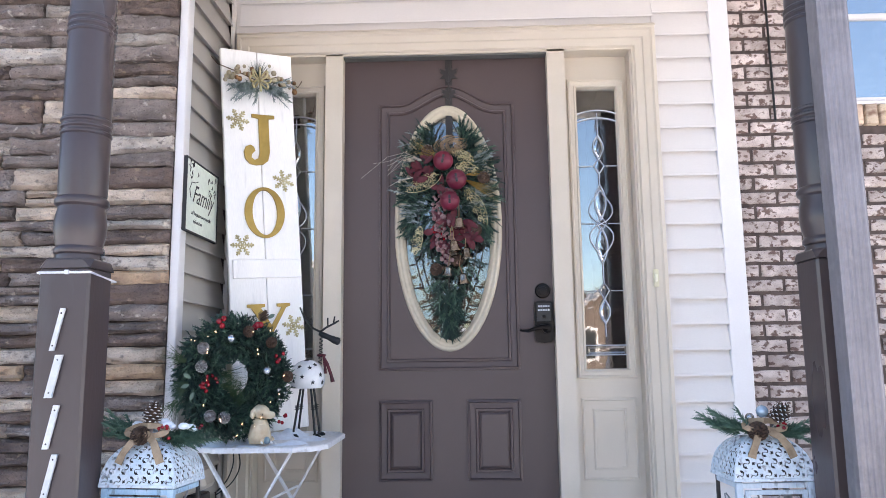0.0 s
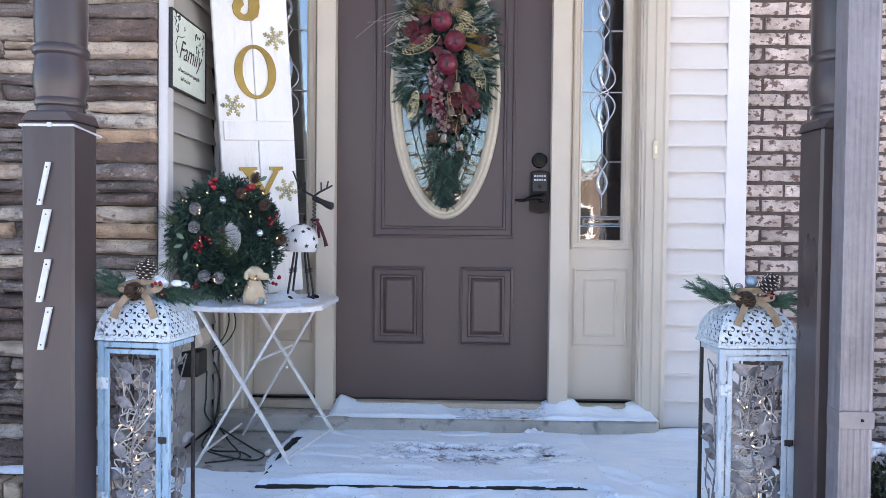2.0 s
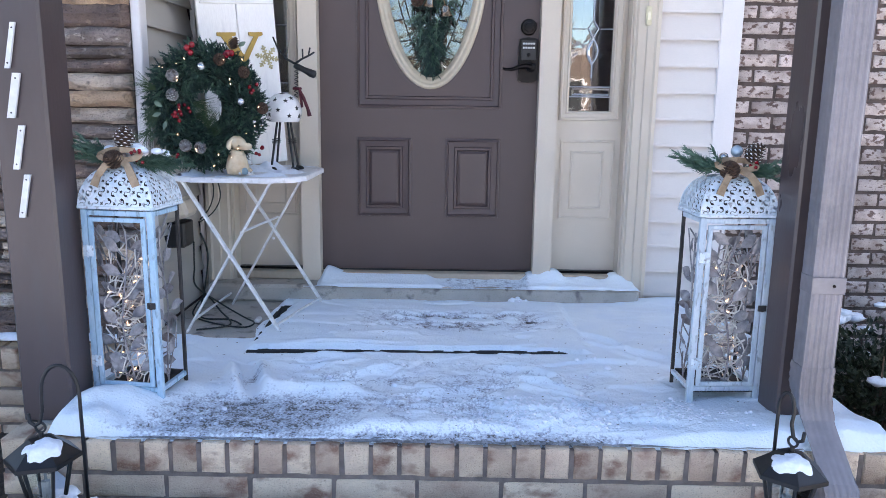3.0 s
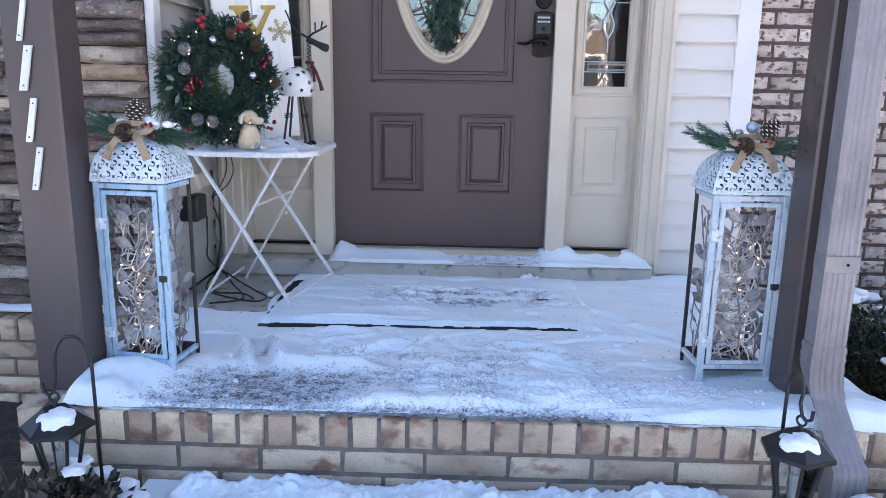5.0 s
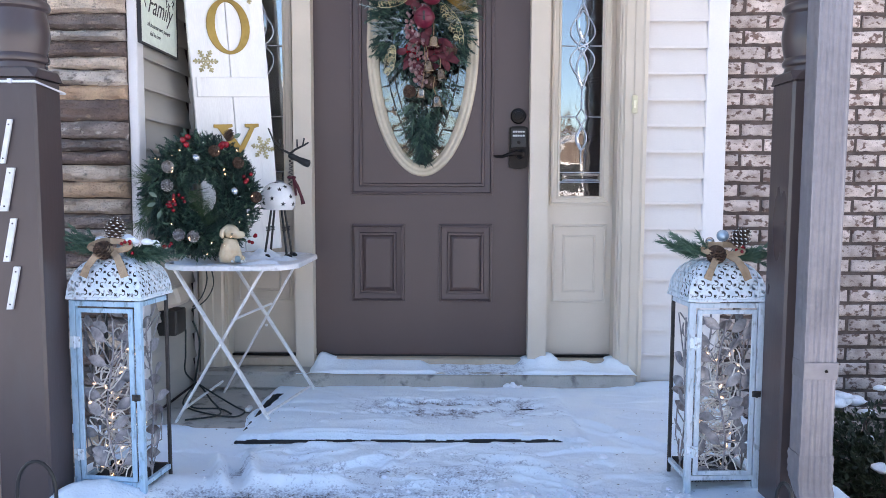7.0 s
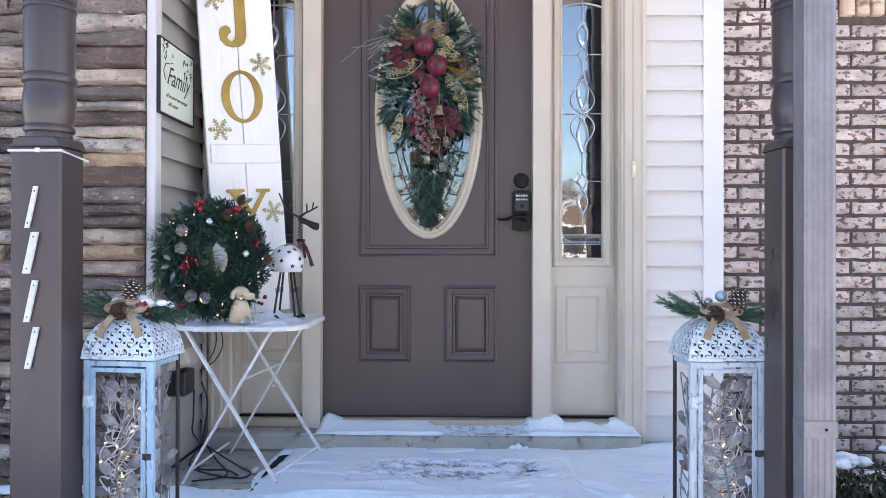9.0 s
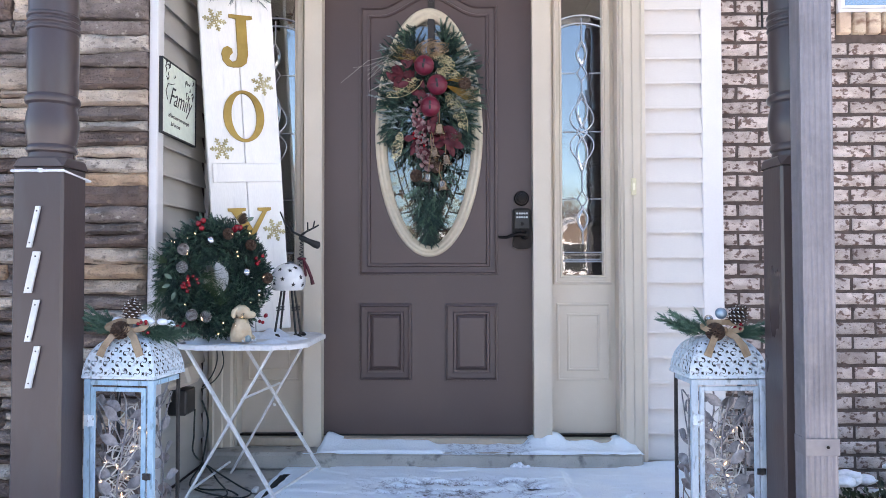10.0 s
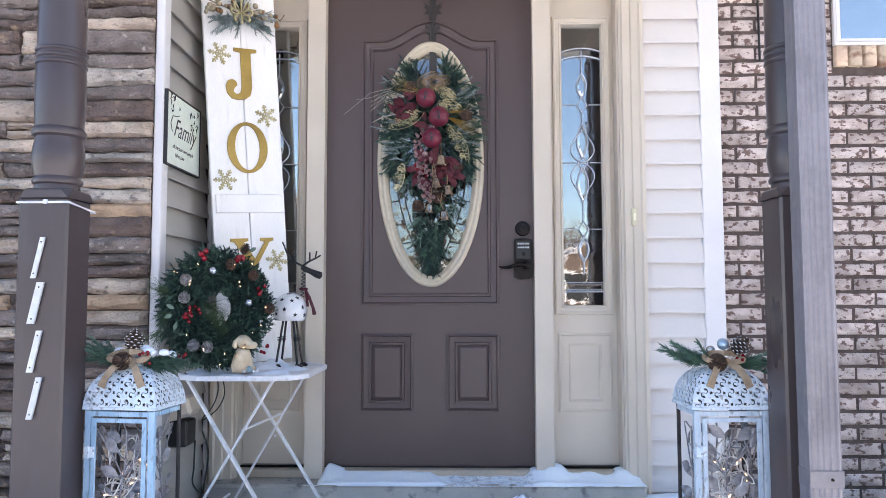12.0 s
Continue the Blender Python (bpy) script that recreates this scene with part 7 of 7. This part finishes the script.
leafy("groundcover_plant", "low reddish winter groundcover under the downspout", "plant", (1.14, -1.62, -0.34), 0.24, 0.15, 0.3, 1200, 0.03, 0.011, RUST_LEAF, 2, 84, 14)

# ---- across the street, seen only in the glass ----
ROOFING = material("far_snowy_roof", (0.5, 0.5, 0.52), (0.3, 0.28, 0.28), 0.9, scale=0.6, bump=0.1)
FAR_BRICK = material("far_brick", (0.13, 0.095, 0.08), (0.1, 0.075, 0.065), 0.9, scale=1.5, grain=14, bump=0.3)


def far_house(x0, x1, y, wall, peak, label):
    t = thing("far_house", label, "house", ((x0 + x1) / 2, y, -0.6))
    h, d = (x1 - x0) / 2, 8.0
    part("wall", M().add([(-h, 0, 0), (h, 0, 0), (h, 0, wall), (0, 0, peak), (-h, 0, wall), (-h, -d, 0), (h, -d, 0), (h, -d, wall), (0, -d, peak), (-h, -d, wall)],
                         [(0, 1, 2, 3, 4), (5, 6, 7, 8, 9), (0, 4, 9, 5), (1, 2, 7, 6)]), FAR_BRICK, t)
    for s in (-1, 1):
        part("roof", M().add([(0, 0.4, peak + 0.15), (s * (h + 0.4), 0.4, wall - 0.15), (s * (h + 0.4), -d - 0.4, wall - 0.15), (0, -d - 0.4, peak + 0.15), (0, 0.4, peak), (s * (h + 0.4), 0.4, wall - 0.3), (s * (h + 0.4), -d - 0.4, wall - 0.3), (0, -d - 0.4, peak)],
                             [(0, 1, 2, 3), (4, 5, 6, 7), (0, 1, 5, 4), (2, 3, 7, 6), (1, 2, 6, 5)]), ROOFING, t)
    for x in (-0.55, 0.45):
        w = part("window", M().box(x * h - 0.6, x * h + 0.6, 0.0, 0.06, 1.2, 2.6), WHITE_TRIM, t)
        part("pane", M().box(x * h - 0.5, x * h + 0.5, 0.06, 0.08, 1.3, 2.5), BLACK, w)
    return t


far_house(-17, -4, -30, 5.2, 8.5, "two-storey brick house across the street with snowy roof")
far_house(3.6, 10.5, -28, 2.6, 4.6, "low brick house across the street with gabled roof")
far_house(16, 28, -32, 3.0, 5.5, "brick house across the street with gabled roof")
woods = M()
RNG = random.Random(19)
for i in range(7000):
    x = RNG.uniform(-110, 110)
    top = 5.5 + 2.5 * noise.noise((x * 0.08, 0, 0)) + 1.5 * noise.noise((x * 0.4, 3, 0))
    p = Vector((x, -60 + RNG.uniform(-4, 4), top * RNG.random() ** 0.8 - 0.6))
    needle(woods, p, Vector((RNG.uniform(-0.5, 0.5), RNG.uniform(-0.3, 0.3), 1)).normalized(), RNG.uniform(0.8, 2.2), RNG.uniform(0.1, 0.3))
tagged(part("far_woods", woods, BARK, normals=False), "bare brown winter trees far along the street", "trees", kind="stuff")
tree = thing("fir_tree", "tall dark fir tree across the street", "tree", (31, -26, -0.6))
part("trunk", M().tube([(0, 0, 0), (0.1, 0, 5), (0, 0, 13)], [0.3, 0.2, 0.04], 8), BARK, tree)
m = M()
RNG = random.Random(9)
for i in range(2600):
    u = RNG.random() ** 0.7
    a, r = RNG.uniform(0, 6.28), 3.2 * (1.02 - u) * RNG.uniform(0.3, 1)
    p = Vector((r * math.cos(a), r * math.sin(a), 1.0 + 12 * u - 0.25 * r))
    d = Vector((math.cos(a), math.sin(a), -0.3 + RNG.uniform(-0.3, 0.3))).normalized()
    s = d.cross(Vector((0, 0, 1))).normalized() * 0.16
    m.add([p - s, p + s, p + d * 0.7, p + Vector((0, 0, -0.12))], [(0, 1, 2), (0, 3, 2), (1, 2, 3)])
part("crown", m, FIR, tree, normals=False)

# ---- pieces: stones and bricks ----
def stone_mesh(w, h, seed, mat):
    """A split-faced ledgestone about w by h, facing -y, its corner at the origin."""
    r = random.Random(seed)
    nx, nz = max(4, int(w / 0.016)), max(4, int(h / 0.009))
    off = Vector((r.uniform(0, 90), r.uniform(0, 90), r.uniform(0, 90)))
    lean = r.uniform(-0.12, 0.12)

    def fn(u, v):
        eu, ev = min(u, 1 - u) * w, min(v, 1 - v) * h
        round_ = max(0.0, 1 - min(eu / 0.007, ev / 0.006, 1.0)) ** 2 * 0.02
        q = Vector((u * w * 16, 0, v * h * 30)) + off
        bulge = 0.013 * noise.noise(q) + 0.009 * noise.noise(q * 2.7) + 0.004 * noise.noise(q * 6.5) + lean * (v - 0.5) * h
        step_ = 0.008 * math.floor(2.2 * noise.noise(Vector((u * w * 6, 1, v * h * 45)) + off))
        wob = 0.009 * noise.noise(Vector((u * w * 11, 5, 0 if v < 0.5 else 9)) + off)
        wub = 0.005 * noise.noise(Vector((2, u < 0.5, v * h * 30)) + off)
        return (u * w + wub * (1 if min(u, 1 - u) < 0.01 else 0.3), round_ - 0.02 + bulge + step_, v * h + wob * (1 if min(v, 1 - v) < 0.01 else 0.5))

    m = M().grid(nx, nz, fn)
    rim = [i for i in range(nx + 1)] + [(j + 1) * (nx + 1) - 1 for j in range(1, nz + 1)] + [nz * (nx + 1) + i for i in range(nx - 1, -1, -1)] + [j * (nx + 1) for j in range(nz - 1, 0, -1)]
    b = len(m.v)
    m.v += [(m.v[i][0], 0.05, m.v[i][2]) for i in rim]
    n = len(rim)
    m.f += [(rim[i], b + i, b + (i + 1) % n, rim[(i + 1) % n]) for i in range(n)]
    return mesh_of("stone", m, mat, smooth=22, normals=True)


stones = thing("wall_stone_veneer", "stacked ledgestone veneer in greys, browns and tan", "wall", kind="structure")
rnd = random.Random(11)
# courses at the corner from the bottom: height in mm and tone
TONES = {"g": STONE_GREY, "b": STONE_BROWN, "t": STONE_TAN, "p": STONE_PALE, "a": STONE_AMBER}
COURSES = "52g 61b 48p 70g 55b 62t 49g 58b 66g 47p 50b 49b 40p 49g 54t 56a 60t 44b 42g 58g 73b 48a 51p 43t 51b 39p 51g 62t 78b 52g 62p 56g 84g 48t 38g 55b 62g 49p 70g 57b 66t 52g 60b 48g 71b 58p 64g".split()
z = -0.03
for i, code in enumerate(COURSES):
    h, first = int(code[:-1]) / 1000, TONES[code[-1]]
    x, left = -0.968, True
    while x > -2.3:
        w = rnd.uniform(0.27, 0.4) if left else rnd.uniform(0.14, 0.42)
        tone = first if left else rnd.choices(list(TONES.values()), (5.5, 2.6, 2.2, 2.6, 0.9))[0]
        split = not left and h > 0.06 and rnd.random() < 0.3
        left = False
        for j in range(2 if split else 1):
            hh = h / 2 if split else h
            part("stone", stone_mesh(w - 0.004, hh - 0.004, rnd.random(), tone), None, stones, at=pose(x - w, CORNER_Y - 0.02 + rnd.uniform(-0.008, 0.008), z + j * hh))
        x -= w
    z += h


def brick_mesh(l, h, d, seed, mat, rough=0.003):
    """A tumbled brick, l long, h high, d deep, facing -y, its lower left front corner near the origin."""
    r = random.Random(seed)
    nx = max(4, int(l / 0.03) + 2)
    off = Vector((r.uniform(0, 90), 0, r.uniform(0, 90)))

    def fn(u, v):
        e = min(u * l, (1 - u) * l, v * h, (1 - v) * h)
        w = rough * noise.noise(Vector((u * l * 45, 3 * v, 4)) + off)
        return (u * l + rough * noise.noise(Vector((3, v * h * 60, 2 * u)) + off), max(0, 1 - e / 0.0039) * 0.004 + rough * 0.6 * noise.noise(Vector((u * l * 30, 0, v * h * 30)) + off), v * h + w)

    cut = lambda n, size: [0.0] + [0.004 / size + (1 - 0.008 / size) * i / (n - 2) for i in range(n - 1)] + [1.0]
    us, vs = cut(nx, l), cut(3, h)
    m = M().grid(nx, 3, lambda u, v: fn(us[round(u * nx)], vs[round(v * 3)]))
    rim = [i for i in range(nx + 1)] + [(j + 1) * (nx + 1) - 1 for j in range(1, 4)] + [3 * (nx + 1) + i for i in range(nx - 1, -1, -1)] + [j * (nx + 1) for j in range(2, 0, -1)]
    b, n = len(m.v), len(rim)
    m.v += [(m.v[i][0], d, m.v[i][2]) for i in rim]
    m.f += [(rim[i], b + i, b + (i + 1) % n, rim[(i + 1) % n]) for i in range(n)]
    return mesh_of("brick", m, mat, smooth=50)


COURSE, BL = 0.0632, 0.192
bricks = thing("wall_brick_face", "whitewashed tumbled brick wall with dark mortar", "wall", kind="structure")
full = [brick_mesh(BL - 0.013, COURSE - 0.015, 0.05, s, BRICK, 0.004) for s in range(8)]
half = [brick_mesh(BL / 2 - 0.013, COURSE - 0.015, 0.05, s + 50, BRICK, 0.004) for s in range(6)]
stretch = [brick_mesh(0.05, COURSE * 1.42, 0.09, s + 90, PORCH_BRICK) for s in range(5)]
z = 1.862 - 35 * COURSE
for k in range(50):
    zz = z + COURSE * k
    x = 1.242
    first = k % 2 == 0
    while x < 2.95:
        ln_ = BL / 2 if first else BL
        src = half if first else full
        first = False
        if not (zz + COURSE > 1.815 and zz < 3.1 and x + ln_ > 1.765 and x < 2.72):
            part("brick", rnd.choice(src), None, bricks, at=pose(x, 0.042 + rnd.uniform(-0.002, 0.002), zz))
        elif zz + COURSE > 1.83 and x < 1.765:
            part("brick", brick_mesh(max(0.03, 1.765 - x - 0.008), COURSE - 0.011, 0.05, k, BRICK), None, bricks, at=pose(x, 0.042, zz))
        x += ln_
for k in range(16):
    part("sill_brick", stretch[k % 5], None, bricks, at=pose(1.765 + 0.0625 * k, 0.02, 1.822))
# the window over the rowlock sill
win = thing("window_3", "white-framed window with blue sky in its glass", "window", kind="structure")
part("window_frame", M().molding(rect(1.765, 2.72, 1.915, 3.1), [(0, 0), (0, 0.02), (0.012, 0.025), (0.02, 0.012), (0.032, 0.012), (0.034, -0.03)], 0.05), WHITE_TRIM, win)
part("pane", M().box(1.797, 2.69, 0.07, 0.074, 1.945, 3.07), glass_material("sky_glass", 0.55), win).visible_shadow = False
part("meeting_rail", M().box(1.797, 2.69, 0.055, 0.085, 2.32, 2.345, 0.003), WHITE_TRIM, win)

part("cable", M().tube([(1.44, 0.036, 3.2), (1.44, 0.036, 2.4), (1.443, 0.036, 1.85)], 0.005, 6), BLACK, bricks, "dark cable")
# porch front
front = thing("porch_front", "porch edge of buff rowlock and stretcher bricks", "wall", kind="structure")
part("mortar_bed", M().box(X_L + 0.008, X_R - 0.008, Y_EDGE + 0.006, Y_EDGE + 0.1, -0.42, -0.008), PORCH_MORTAR, front)
part("mortar_bed", M().box(X_L + 0.008, X_L + 0.06, Y_EDGE + 0.1, CORNER_Y, -0.42, -0.006).box(X_R - 0.06, X_R - 0.008, Y_EDGE + 0.1, 0.05, -0.42, -0.008), PORCH_MORTAR, front)
RP = 0.069
cap = [brick_mesh(RP - 0.0115, 0.077, 0.1, s + 200, PORCH_BRICK, 0.003) for s in range(9)]
for k in range(int((X_R - X_L) / RP)):
    part("brick", rnd.choice(cap), None, front, at=pose(X_L + 0.006 + RP * k, Y_EDGE + rnd.uniform(-0.002, 0.002), -0.08))
BL = 0.203
long_ = [brick_mesh(BL - 0.01, 0.055, 0.05, s + 300, PORCH_BRICK) for s in range(7)]
for j in range(5):
    for k in range(12):
        x = X_L - (BL / 2 if j % 2 else 0) + BL * k
        x0, x1 = max(x, X_L + 0.002), min(x + BL - 0.01, X_R - 0.002)
        if x1 - x0 > BL - 0.02:
            part("brick", rnd.choice(long_), None, front, at=pose(x0, Y_EDGE + 0.002, -0.147 - 0.067 * j))
        elif x1 - x0 > 0.02:
            part("brick", brick_mesh(x1 - x0, 0.055, 0.05, k, PORCH_BRICK), None, front, at=pose(x0, Y_EDGE + 0.002, -0.147 - 0.067 * j))
for k in range(20):
    part("brick", rnd.choice(cap), None, front, at=pose(X_R, Y_EDGE + 0.01 + RP * k, -0.08, 0, 0, 90))
# brick ledge under the stone
ledge = thing("stone_ledge", "brick water table under the ledgestone", "wall", kind="structure")
part("mortar_bed", M().box(-3.0, X_L - 0.005, CORNER_Y - 0.07, CORNER_Y, -0.42, -0.06), PORCH_MORTAR, ledge)
for k in range(20):
    part("brick", rnd.choice(cap), None, ledge, at=pose(X_L - 0.07 - RP * k, CORNER_Y - 0.085, -0.13))
for j in range(4):
    for k in range(7):
        part("brick", rnd.choice(long_), None, ledge, at=pose(X_L - 0.1 * (j % 2) - BL * (k + 1), CORNER_Y - 0.08, -0.197 - 0.067 * j))
part("snow_cap", M().grid(60, 8, lambda u, v: (-2.6 + u * (2.6 + X_L - 0.01), CORNER_Y - 0.09 + 0.075 * v, -0.047 + 0.045 * math.sin(math.pi * min(1, 0.15 + v * 0.85)) ** 0.5 + 0.008 * noise.noise((u * 14, v * 2, 0)))), SNOW, ledge, "strip of snow", smooth=True)
